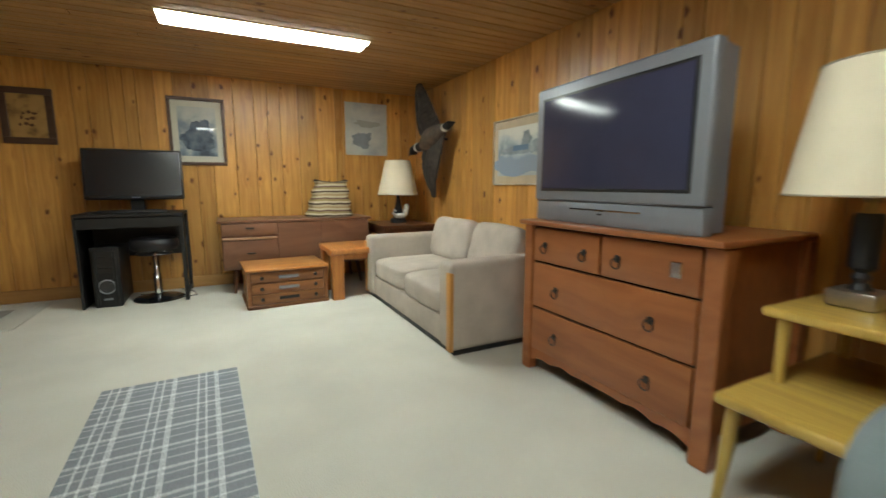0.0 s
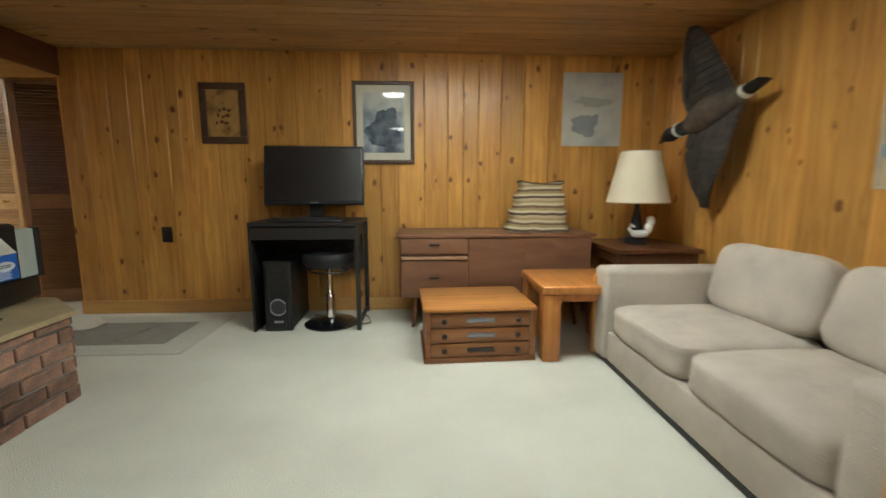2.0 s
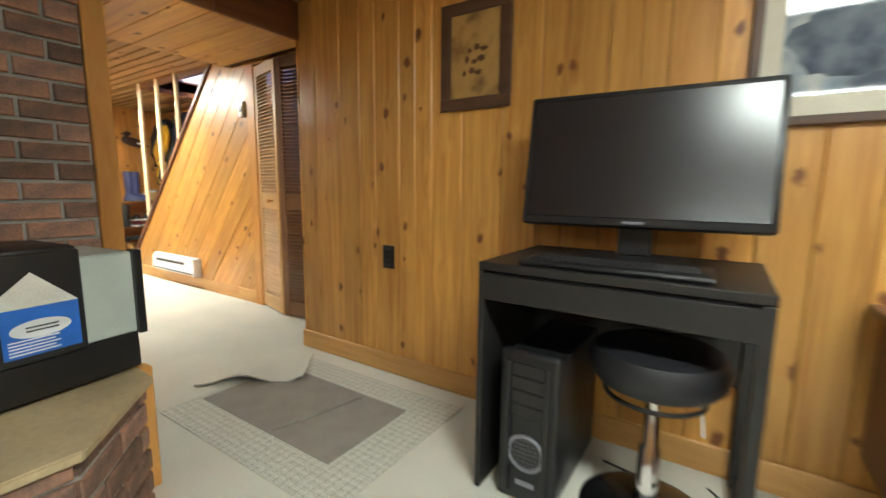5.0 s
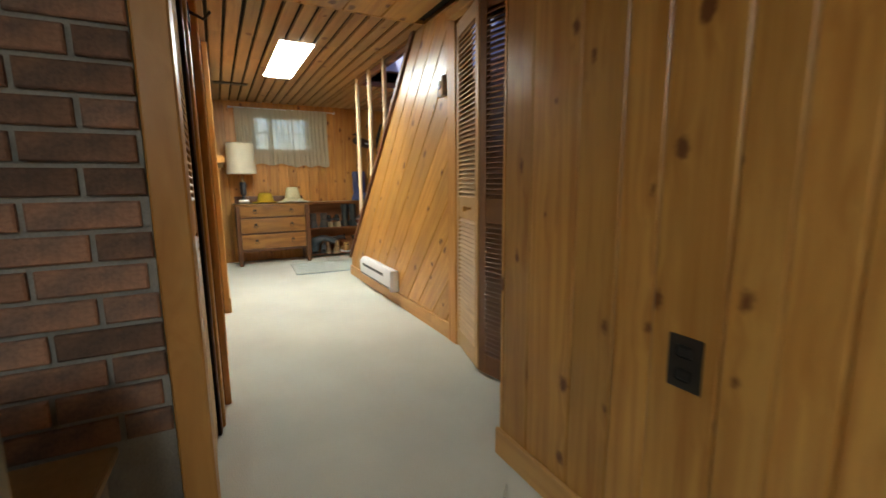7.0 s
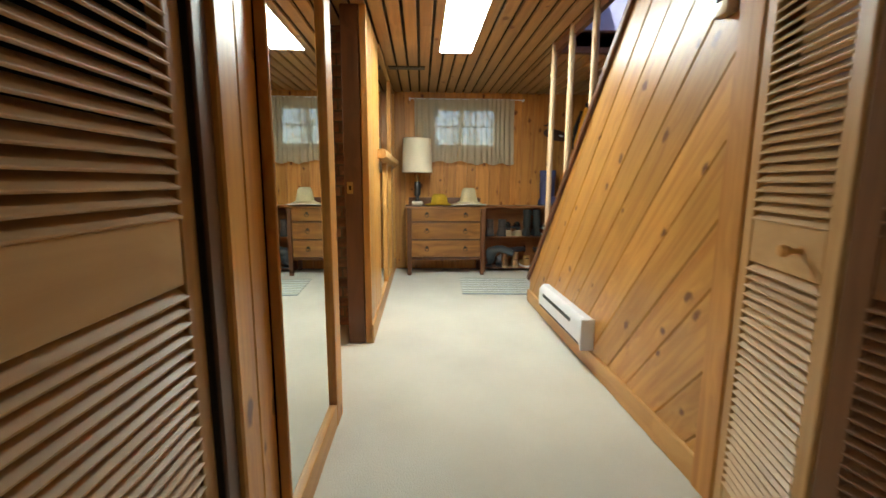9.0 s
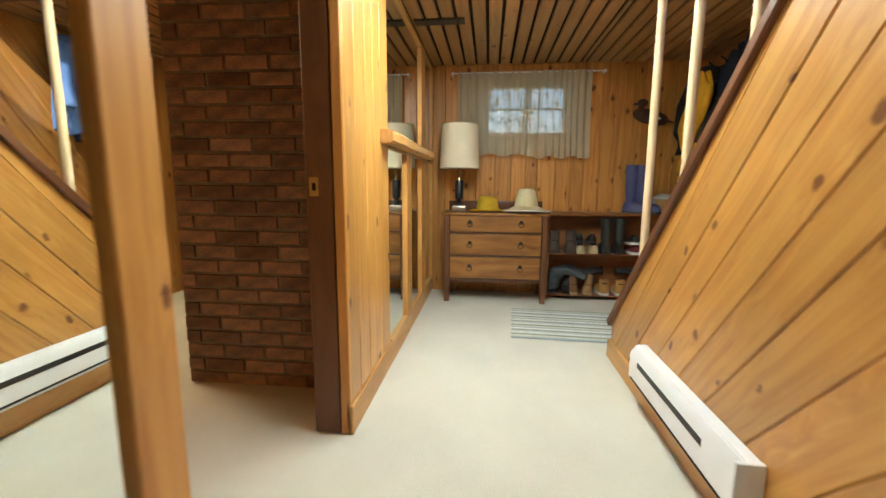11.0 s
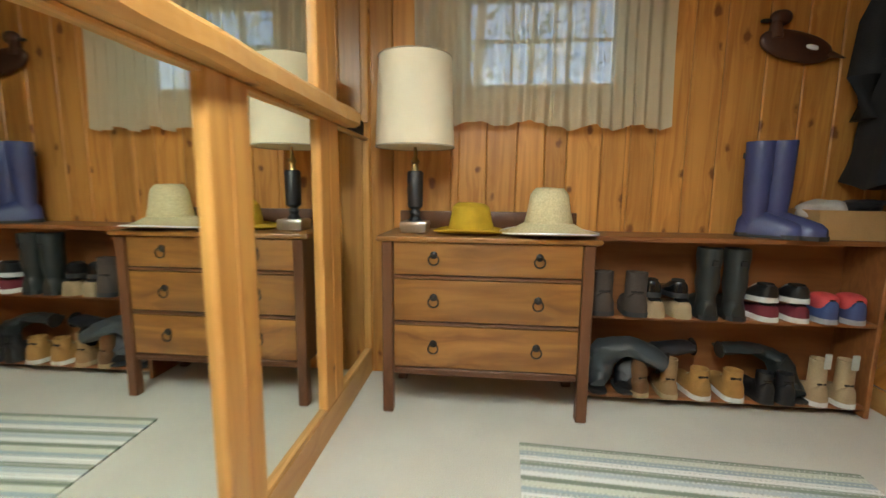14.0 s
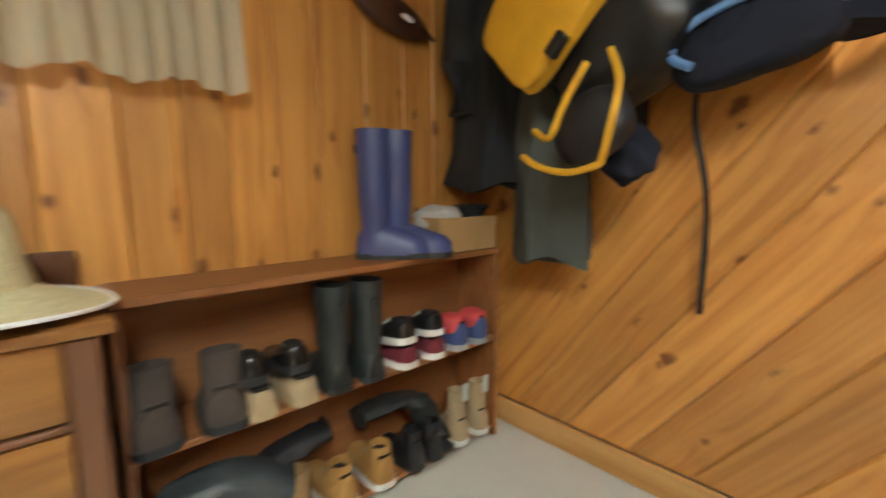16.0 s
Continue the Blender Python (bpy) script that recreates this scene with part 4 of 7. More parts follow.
# ---- credenza, basket, chest, low table, corner table ----
def credenza(x0, y0, x1, y1):
    t = thing("credenza", (x0 + x1) / 2, (y0 + y1) / 2, 0, 0, "low walnut credenza with drawers and sliding doors on dark legs", "sideboard")
    hx, hy = (x1 - x0) / 2, (y1 - y0) / 2
    part("body", boxed(-hx + 0.03, -hy + 0.025, 0.215, hx - 0.03, hy, 0.638, 0.003), WALNUT, t)
    part("top", boxed(-hx, -hy, 0.64, hx, hy, 0.664, 0.006, 2), WALNUT, t, smooth=True)
    dx = -hx + 0.03 + 0.46
    for z0, z1 in ((0.53, 0.635), (0.225, 0.485)):
        d = part("drawer", boxed(-hx + 0.035, -hy + 0.008, z0, dx, -hy + 0.026, z1, 0.004, 2), WALNUT, t, smooth=True)
        if z0 < 0.4:
            part("lip", boxed(-hx + 0.035, -hy - 0.004, z1 + 0.006, dx, -hy + 0.02, z1 + 0.026, 0.004), mat("pale_lip", (0.42, 0.24, 0.14), 0.4), d, "paler bevelled lip")
        cup_pull(d, (-hx + 0.035 + dx) / 2, -hy + 0.006, (z0 + z1) / 2 + 0.01, IRON, 0.07)
    part("door", boxed(dx + 0.012, -hy + 0.012, 0.225, dx + 0.012 + 0.40, -hy + 0.026, 0.635, 0.002), WALNUT, t)
    part("door", boxed(dx + 0.40, -hy + 0.004, 0.225, hx - 0.035, -hy + 0.0115, 0.635, 0.002), WALNUT, t)
    for sx in (-1, 1):
        for sy in (-1, 1):
            part("leg", tube([(sx * (hx - 0.14), sy * (hy - 0.08), 0.215), (sx * (hx - 0.11), sy * (hy - 0.05), 0.0)], [0.02, 0.012], 10), DARKWOOD_Z, t, "", True)
    return t


credenza(0.03, 4.07, 1.42, 4.56)


def striped(name, cols, scale, axis=2, noise_amt=0.03):
    """Woven stripes across an axis."""
    m = bpy.data.materials.new(name)
    m.use_nodes = True
    nt = m.node_tree
    b = nt.nodes["Principled BSDF"]
    b.inputs["Roughness"].default_value, b.inputs["Specular IOR Level"].default_value = 0.95, 0.1
    co = nt.nodes.new("ShaderNodeTexCoord")
    n = nt.nodes.new("ShaderNodeTexNoise")
    n.inputs["Scale"].default_value = 6.0
    nt.links.new(co.outputs["Object"], n.inputs["Vector"])
    sp = nt.nodes.new("ShaderNodeSeparateXYZ")
    nt.links.new(co.outputs["Object"], sp.inputs[0])
    a = nt.nodes.new("ShaderNodeMath")
    a.operation, a.inputs[1].default_value = "MULTIPLY_ADD", noise_amt
    nt.links.new(n.outputs["Fac"], a.inputs[0])
    nt.links.new(sp.outputs[axis], a.inputs[2])
    s = nt.nodes.new("ShaderNodeMath")
    s.operation, s.inputs[1].default_value = "MULTIPLY", scale
    nt.links.new(a.outputs[0], s.inputs[0])
    f = nt.nodes.new("ShaderNodeMath")
    f.operation = "FRACT"
    nt.links.new(s.outputs[0], f.inputs[0])
    r = nt.nodes.new("ShaderNodeValToRGB")
    r.color_ramp.interpolation = "CONSTANT"
    while len(r.color_ramp.elements) < len(cols):
        r.color_ramp.elements.new(0.5)
    for k, c in enumerate(cols):
        r.color_ramp.elements[k].position = k / len(cols)
        r.color_ramp.elements[k].color = (*c, 1)
    nt.links.new(f.outputs[0], r.inputs["Fac"])
    fine = nt.nodes.new("ShaderNodeTexNoise")
    fine.inputs["Scale"].default_value = 260
    nt.links.new(co.outputs["Object"], fine.inputs["Vector"])
    mx = nt.nodes.new("ShaderNodeMixRGB")
    mx.blend_type, mx.inputs["Fac"].default_value = "OVERLAY", 0.4
    nt.links.new(r.outputs["Color"], mx.inputs["Color1"])
    nt.links.new(fine.outputs["Fac"], mx.inputs["Color2"])
    nt.links.new(mx.outputs["Color"], b.inputs["Base Color"])
    bp = nt.nodes.new("ShaderNodeBump")
    bp.inputs["Strength"].default_value, bp.inputs["Distance"].default_value = 0.5, 0.004
    nt.links.new(fine.outputs["Fac"], bp.inputs["Height"])
    nt.links.new(bp.outputs["Normal"], b.inputs["Normal"])
    return m


rings = []
for k in range(15):
    v = k / 14
    w, d = 0.225 - 0.075 * v + 0.012 * math.sin(v * 20), 0.15 - 0.04 * v
    e = 4.0
    ring = []
    for q in range(36):
        a = 2 * math.pi * q / 36
        cx, sy = math.cos(a), math.sin(a)
        ring.append((w * math.copysign(abs(cx) ** (2 / e), cx) + 0.03 * v, d * math.copysign(abs(sy) ** (2 / e), sy), 0.35 * v + 0.012 * math.sin(a * 2 + 1) * v))
    rings.append(ring)
bag = loft(rings + [[(p[0] * 0.93, p[1] * 0.93, p[2]) for p in rings[-1]], [(p[0] * 0.93, p[1] * 0.93, p[2] - 0.08) for p in rings[-1]]])
sbag = thing("striped_bag", 1.05, 4.32, 0.665, 0, "striped woven brown and tan bag on the credenza", "bag")
STRIPE = striped("striped_weave", [(0.42, 0.34, 0.22), (0.10, 0.07, 0.05), (0.52, 0.44, 0.30), (0.30, 0.23, 0.11), (0.16, 0.10, 0.07), (0.50, 0.42, 0.29), (0.33, 0.24, 0.13)], 8.5)
sbag_top = [Vector(q) for q in rings[-1]]
part("body", bag, STRIPE, sbag, "", True)
part("rim", tube(sbag_top + [sbag_top[0]], 0.006, 6), mat("dark_binding", (0.12, 0.08, 0.05), 0.9), sbag, "dark bound edge", True)


def chest(x0, y0, x1, y1, h):
    t = thing("spool_chest", (x0 + x1) / 2, (y0 + y1) / 2, 0, 2.5, "small wooden three-drawer spool chest with turned knobs", "chest")
    hx, hy = (x1 - x0) / 2, (y1 - y0) / 2
    part("top", boxed(-hx - 0.008, -hy - 0.012, h - 0.02, hx + 0.008, hy + 0.005, h, 0.007, 2), CHESTWOOD, t, "lighter worn top", True)
    part("plinth", boxed(-hx - 0.006, -hy - 0.01, 0, hx + 0.006, hy, 0.03, 0.006, 2), CHESTDARK, t)
    part("body", boxed(-hx + 0.01, -hy + 0.014, 0.03, hx - 0.01, hy - 0.002, h - 0.02, 0.002), CHESTDARK, t)
    for s in (-1, 1):
        part("stile", boxed(s * hx - 0.03 if s > 0 else -hx, -hy, 0.03, hx if s > 0 else -hx + 0.03, -hy + 0.03, h - 0.02, 0.003), CHESTDARK, t)
    dh = (h - 0.06) / 3
    for k in range(3):
        z0 = 0.035 + k * dh
        d = part("drawer", boxed(-hx + 0.033, -hy - 0.002, z0, hx - 0.033, -hy + 0.013, z0 + dh - 0.008, 0.004, 2), CHESTDARK, t, smooth=True)
        part("slot", boxed(-0.08, -hy - 0.0045, z0 + dh * 0.3, 0.08, -hy + 0.002, z0 + dh * 0.62, 0.008, 3), [BLACK, SILVER, SILVER][k], d, "worn label slot")
        for s in (-1, 1):
            part("knob", lathe([(0.006, 0.0), (0.006, 0.012), (0.014, 0.02), (0.015, 0.028), (0.008, 0.036), (0.0001, 0.037)], 14), IRON, d, "", True, pose(s * hx * 0.66, -hy - 0.002, z0 + dh * 0.5, 90, 0, 0))
    return t


chest(0.207, 3.485, 0.835, 3.985, 0.318)


def low_table(x0, y0, x1, y1, h):
    t = thing("low_table", (x0 + x1) / 2, (y0 + y1) / 2, 0, 0, "chunky orange-brown wooden low table with square legs", "coffee table")
    hx, hy = (x1 - x0) / 2, (y1 - y0) / 2
    part("tabletop", boxed(-hx, -hy, h - 0.05, hx, hy, h, 0.012, 3), TABLEWOOD, t, smooth=True)
    for sx in (-1, 1):
        for sy in (-1, 1):
            xa, ya = sx * (hx - 0.06), sy * (hy - 0.06)
            part("leg", boxed(xa - 0.05, ya - 0.05, 0, xa + 0.05, ya + 0.05, h - 0.05, 0.008, 2), TABLELEG, t, smooth=True)
    for s in (-1, 1):
        part("apron", boxed(-hx + 0.1, s * (hy - 0.06) - 0.015, h - 0.10, hx - 0.1, s * (hy - 0.06) + 0.015, h - 0.05, 0.003), TABLEWOOD, t)
        part("apron", boxed(s * (hx - 0.06) - 0.015, -hy + 0.1, h - 0.10, s * (hx - 0.06) + 0.015, hy - 0.1, h - 0.05, 0.003), TABLEWOOD, t)
    return t


low_table(0.87, 3.45, 1.44, 3.97, 0.44)
ct = thing("corner_table", 1.77, 4.17, 0, 0, "dark-stained square corner table", "side table")
part("tabletop", boxed(-0.30, -0.32, 0.55, 0.28, 0.32, 0.58, 0.005, 2), OAKDARK, ct)
part("apron", boxed(-0.28, -0.30, 0.48, 0.26, 0.30, 0.55, 0.003), OAKDARK, ct)
for sx in (-0.26, 0.24):
    for sy in (-0.28, 0.28):
        part("leg", boxed(sx - 0.022, sy - 0.022, 0, sx + 0.022, sy + 0.022, 0.48, 0.004), OAKDARK, ct)


def dog_base(t):
    part("foot", lathe([(0.085, 0), (0.085, 0.035), (0.075, 0.045), (0.0001, 0.046)], 24), LEATHER, t, "black round foot", True)
    part("column", lathe([(0.05, 0.045), (0.045, 0.12), (0.03, 0.2), (0.02, 0.24), (0.012, 0.30)], 18), LEATHER, t, "black glazed column", True)
    bm = soft(0.13, 0.06, 0.055, 2.4, 0, 5)
    moved(bm, pose(-0.01, -0.075, 0.075))
    for sh in (pose(0.05, -0.08, 0.115), pose(0.06, -0.085, 0.165)):
        b2 = soft(0.055, 0.05, 0.075, 2.2, 0, 4)
        moved(b2, sh)
        me = bpy.data.meshes.new("tmp")
        b2.to_mesh(me)
        bm.from_mesh(me)
        b2.free()
        bpy.data.meshes.remove(me)
    tube([(-0.06, -0.08, 0.08), (-0.09, -0.08, 0.11), (-0.075, -0.08, 0.14), (-0.05, -0.08, 0.125)], [0.016, 0.014, 0.012, 0.008], 8, bm)
    part("figurine", bm, mat("white_glaze", (0.8, 0.78, 0.72), 0.2, vary=0.03), t, "white glazed animal figure", True)


table_lamp("ceramic_lamp", 1.755, 4.19, 0.581, dog_base, (0.215, 0.13, 0.295, 0.65), "ceramic lamp with white animal figure and cream shade", "tapered cream fabric shade")

# ---- wall pieces of the main room ----
BROWNFRAME = wood("dark_frame_wood", (0.10, 0.05, 0.028), (0.06, 0.028, 0.016), 0.4, vary=0.1, axis=0)
CARD = mat("cream_card", (0.60, 0.57, 0.47), 0.8, vary=0.04)
def blot(parent, w, h, x, z, y, material, seed, label):
    """An irregular painted shape, flat on a print."""
    b = bmesh.new()
    n = 40
    pts = []
    for k in range(n):
        a = 2 * math.pi * k / n
        r = 1 + 0.45 * noise.noise(Vector((math.cos(a) * 1.6 + seed, math.sin(a) * 1.6, seed))) + 0.2 * noise.noise(Vector((math.cos(a) * 5 + seed, math.sin(a) * 5, 1)))
        pts.append((x + w / 2 * r * math.cos(a), z + h / 2 * r * math.sin(a)))
    f = [b.verts.new((q[0], y, q[1])) for q in pts]
    g = [b.verts.new((q[0], y + 0.0012, q[1])) for q in pts]
    b.faces.new(f)
    b.faces.new(g[::-1])
    for k in range(n):
        b.faces.new((f[k], g[k], g[(k + 1) % n], f[(k + 1) % n]))
    return part("painted_shape", b, material, parent, label)


pic_s = framed("small_picture", 0.335, 0.44, 0.05, 0.022, BROWNFRAME, 0, None, art("brown_print", [(0.10, 0.045, 0.018), (0.42, 0.24, 0.07), (0.48, 0.28, 0.085)], 9, 0.0, 0.1), "small dark-framed botanical print on tan ground", FACE_N(-1.262, 1.527))
pic_b = framed("bird_print", 0.465, 0.61, 0.028, 0.024, BROWNFRAME, 0.05, CARD, art("bird_art", [(0.05, 0.07, 0.10), (0.20, 0.25, 0.30), (0.45, 0.47, 0.45), (0.55, 0.55, 0.50)], 5, 0.6), "dark-framed blue-grey wildlife print with cream mount under glass", FACE_N(-0.075, 1.467))
chart = solo("wall_chart", boxed(-0.235, -0.004, -0.277, 0.235, 0, 0.277, 0), art("chart_art", [(0.36, 0.36, 0.34), (0.46, 0.45, 0.40), (0.54, 0.52, 0.45), (0.40, 0.41, 0.40)], 3.5, 0.4, 0.1), "pale grey-beige nautical chart pinned to the pine wall", "map", m=FACE_N(1.545, 1.58))
pic_l = framed("landscape_painting", 0.74, 0.51, 0.012, 0.02, mat("silver_frame", (0.62, 0.56, 0.46), 0.35, 0.7), 0.055, mat("tan_mount", (0.52, 0.42, 0.28), 0.85, vary=0.05), art("landscape_art", [(0.40, 0.43, 0.42), (0.52, 0.52, 0.46), (0.20, 0.25, 0.28), (0.42, 0.47, 0.48), (0.60, 0.60, 0.53), (0.64, 0.63, 0.56)], 3.2, 1.5, 0.3), "watercolour landscape with tan mount and thin metal frame", FACE_E(2.55, 1.23))
INKBLUE = art("ink_blue", [(0.03, 0.045, 0.07), (0.09, 0.12, 0.16), (0.16, 0.19, 0.22)], 14, 0.0, 0.9)
blot(pic_b, 0.26, 0.24, 0.0, -0.05, -0.0135, INKBLUE, 1.3, "dark blue-grey painted animal")
blot(pic_b, 0.10, 0.12, 0.06, 0.05, -0.0140, INKBLUE, 4.1, "dark blue-grey painted animal")
SEPIA = mat("sepia_ink", (0.12, 0.05, 0.02), 0.8, vary=0.2)
for k in range(9):
    blot(pic_s, 0.02 + 0.008 * (k % 3), 0.02 + 0.006 * (k % 2), -0.05 + 0.034 * (k % 3) + 0.012 * (k // 3), -0.07 + 0.045 * (k // 3) + 0.01 * (k % 2), -0.0135, SEPIA, k * 1.7, "small brown painted flower")
TREELINE = art("tree_line", [(0.15, 0.19, 0.21), (0.24, 0.28, 0.30), (0.33, 0.37, 0.38)], 12, 0.0, 0.2)
blot(pic_l, 0.56, 0.16, 0.0, -0.10, -0.0120, art("painted_water", [(0.25, 0.31, 0.38), (0.40, 0.45, 0.48), (0.55, 0.56, 0.53), (0.36, 0.41, 0.46)], 6, 5.0, 0.2), 9.4, "blue-grey painted water")
part("painted_shape", boxed(-0.10, -0.0134, 0.005, 0.09, -0.0122, 0.045, 0), art("painted_barn", [(0.10, 0.17, 0.25), (0.16, 0.24, 0.33)], 9, 0.0, 0.2), pic_l, "blue painted boathouse")
blot(pic_l, 0.50, 0.06, -0.02, 0.012, -0.0125, TREELINE, 2.2, "dark painted tree line")
blot(pic_l, 0.11, 0.13, 0.06, 0.07, -0.0130, TREELINE, 5.2, "dark painted tree clump")
blot(pic_l, 0.16, 0.05, 0.20, 0.045, -0.0130, TREELINE, 7.7, "dark painted tree clump")
blot(chart, 0.22, 0.16, -0.05, -0.11, -0.0055, mat("chart_grey", (0.27, 0.28, 0.29), 0.8, vary=0.08), 3.3, "grey land shape")
blot(chart, 0.30, 0.07, 0.0, 0.06, -0.0055, mat("chart_tan", (0.40, 0.38, 0.32), 0.8, vary=0.08), 6.6, "tan land shape")
ol = thing("wall_outlet", -1.753, NORTH - 0.019, 0.62, 0, "dark brown double wall outlet", "outlet")
part("plate", boxed(-0.038, -0.006, -0.06, 0.038, 0, 0.06, 0.003, 2), mat("brown_plastic", (0.02, 0.014, 0.011), 0.45), ol, smooth=True)
for s in (-1, 1):
    part("socket", boxed(-0.017, -0.0085, s * 0.026 - 0.014, 0.017, -0.004, s * 0.026 + 0.014, 0.006, 2), BLACK, ol)

# goose mount
FEATHER = mat("brown_grey_feathers", (0.055, 0.043, 0.034), 0.85, vary=0.3, scale=18, bump=0.5, bump_scale=160)
PALEFEATHER = mat("pale_feathers", (0.085, 0.062, 0.044), 0.85, vary=0.3, scale=18, bump=0.4, bump_scale=160)
BLACKFEATHER = mat("black_feathers", (0.015, 0.013, 0.013), 0.7, vary=0.2, bump=0.3)
goose = thing("mounted_goose", 1.86, 3.58, 1.40, 0, "mounted flying Canada goose with outspread wings on the wall", "taxidermy")


def ring_at(c, d, r, n=14, flat=1.0):
    q = Vector(d).to_track_quat("Z", "X")
    return [Vector(c) + q @ Vector((r * flat * math.cos(2 * math.pi * k / n), r * math.sin(2 * math.pi * k / n), 0)) for k in range(n)]


goose.matrix_world = pose(1.96, 3.80, 1.41)
FWD = (0, 1, -0.3)
part("body", loft([ring_at(c, FWD, r) for c, r in [((0.02, -0.30, 0.10), 0.018), ((0.015, -0.24, 0.085), 0.05), ((0.01, -0.14, 0.055), 0.085), ((0, -0.02, 0.02), 0.10), ((0, 0.08, -0.01), 0.085), ((-0.01, 0.15, -0.035), 0.055)]]), PALEFEATHER, goose, "pale brown body", True)
part("neck", loft([ring_at(c, FWD, r, 12) for c, r in [((-0.01, 0.13, -0.03), 0.056), ((-0.03, 0.19, -0.045), 0.046), ((-0.05, 0.24, -0.06), 0.044), ((-0.06, 0.28, -0.075), 0.050), ((-0.065, 0.32, -0.088), 0.034), ((-0.07, 0.34, -0.094), 0.012)]]), BLACKFEATHER, goose, "black neck and head", True)
part("bill", loft([ring_at(c, (0, 1, -0.45), r, 10, 0.6) for c, r in [((-0.065, 0.32, -0.092), 0.02), ((-0.07, 0.365, -0.112), 0.018), ((-0.07, 0.39, -0.122), 0.008)]]), mat("dark_bill", (0.10, 0.045, 0.02), 0.5), goose, "dark brown bill", True)
part("neck_ring", loft([ring_at(c, FWD, r, 14) for c, r in [((-0.036, 0.208, -0.05), 0.044), ((-0.038, 0.213, -0.051), 0.051), ((-0.042, 0.224, -0.054), 0.050), ((-0.044, 0.229, -0.056), 0.043)]]), mat("white_feathers", (0.7, 0.66, 0.58), 0.8), goose, "white neck ring", True)
part("rump_band", loft([ring_at(c, (0, -1, 0.3), r, 12, f) for c, r, f in [((0.018, -0.265, 0.09), 0.045, 0.9), ((0.02, -0.29, 0.098), 0.048, 0.8)]]), mat("white_rump", (0.62, 0.56, 0.46), 0.8), goose, "white rump band", True)
part("tail", loft([ring_at(c, (0, -1, 0.3), r, 12, f) for c, r, f in [((0.02, -0.285, 0.096), 0.042, 0.7), ((0.02, -0.33, 0.112), 0.050, 0.4), ((0.02, -0.39, 0.130), 0.046, 0.2)]]), BLACKFEATHER, goose, "black fan tail", True)
part("mount_peg", tube([(0.02, -0.02, 0.02), (0.175, -0.02, 0.02)], 0.012, 8), IRON, goose)


def wing(lead, trail, lean):
    """Overlapping long feathers between a leading and a trailing line of (y, z) points; lean: how far the tip stands off, along x."""
    n = 26

    def at(line, s):
        f = s * (len(line) - 1)
        i = min(int(f), len(line) - 2)
        return Vector(line[i]).lerp(Vector(line[i + 1]), f - i)
    rows = []
    for k in range(13):
        q = at(lead, k / 12)
        rows.append((lean * (k / 12) ** 1.3 - 0.045 * math.sin(k / 4), q[0], q[1]))
    w = part("wing", tube(rows, [0.030 - 0.0018 * k for k in range(13)], 10), FEATHER, goose, "brown-grey outspread wing", True)
    for k in range(n):
        s0, s1 = k / n, min(1.0, (k + 1.9) / n)
        a0, a1, b0, b1 = at(lead, s0), at(lead, s1), at(trail, s0), at(trail, s1)
        x = lean * s0 ** 1.3 - 0.045 * math.sin(s0 * 3.0) - 0.003 * (k % 2)
        mid0, mid1 = a0.lerp(b0, 0.5), a1.lerp(b1, 0.5)
        tip = b0.lerp(b1, 0.5) + (b0 - a0) * 0.10
        top = [(x + 0.006, *a0), (x + 0.006, *a1), (x - 0.016, *mid1), (x + 0.010, *b1), (x + 0.018, *tip), (x + 0.010, *b0), (x - 0.016, *mid0)]
        bm = bmesh.new()
        f = [bm.verts.new(p) for p in top]
        g = [bm.verts.new((p[0] + 0.010, p[1], p[2])) for p in top]
        bm.faces.new(f)
        bm.faces.new(g[::-1])
        for i in range(7):
            bm.faces.new((f[i], g[i], g[(i + 1) % 7], f[(i + 1) % 7]))
        part("feather", bm, FEATHER, w)


wing([(0.12, 0.0), (0.17, 0.14), (0.13, 0.27), (0.13, 0.41), (0.12, 0.53)], [(-0.20, 0.07), (-0.17, 0.19), (-0.13, 0.31), (-0.06, 0.43), (0.06, 0.545)], -0.09)
wing([(0.11, -0.05), (0.13, -0.17), (0.12, -0.30), (0.11, -0.42), (0.07, -0.55)], [(-0.23, 0.03), (-0.21, -0.12), (-0.15, -0.27), (-0.05, -0.42), (0.05, -0.56)], 0.07)

# ---- desk, computer, stool ----
dk = thing("desk", -0.58, 4.31, 0, 0, "small black-brown desk with one thin drawer", "desk")
part("desktop", boxed(-0.365, -0.25, 0.725, 0.365, 0.25, 0.75, 0.003), DESKBLACK, dk)
part("drawer_front", boxed(-0.345, -0.249, 0.635, 0.345, -0.231, 0.715, 0.002), DESKBLACK, dk)
part("drawer_box", boxed(-0.34, -0.23, 0.64, 0.34, 0.2, 0.72, 0.002), DESKBLACK, dk)
part("side_panel", boxed(-0.365, -0.248, 0, -0.347, 0.248, 0.724, 0.002), DESKBLACK, dk)
part("back_panel", boxed(-0.347, 0.20, 0.35, 0.33, 0.215, 0.64, 0.002), DESKBLACK, dk)
for sy in (-0.248, 0.215):
    part("leg", boxed(0.335, sy, 0, 0.365, sy + 0.033, 0.724, 0.002), DESKBLACK, dk)
part("leg_rail", boxed(0.338, -0.215, 0.03, 0.362, 0.215, 0.05, 0.002), DESKBLACK, dk)

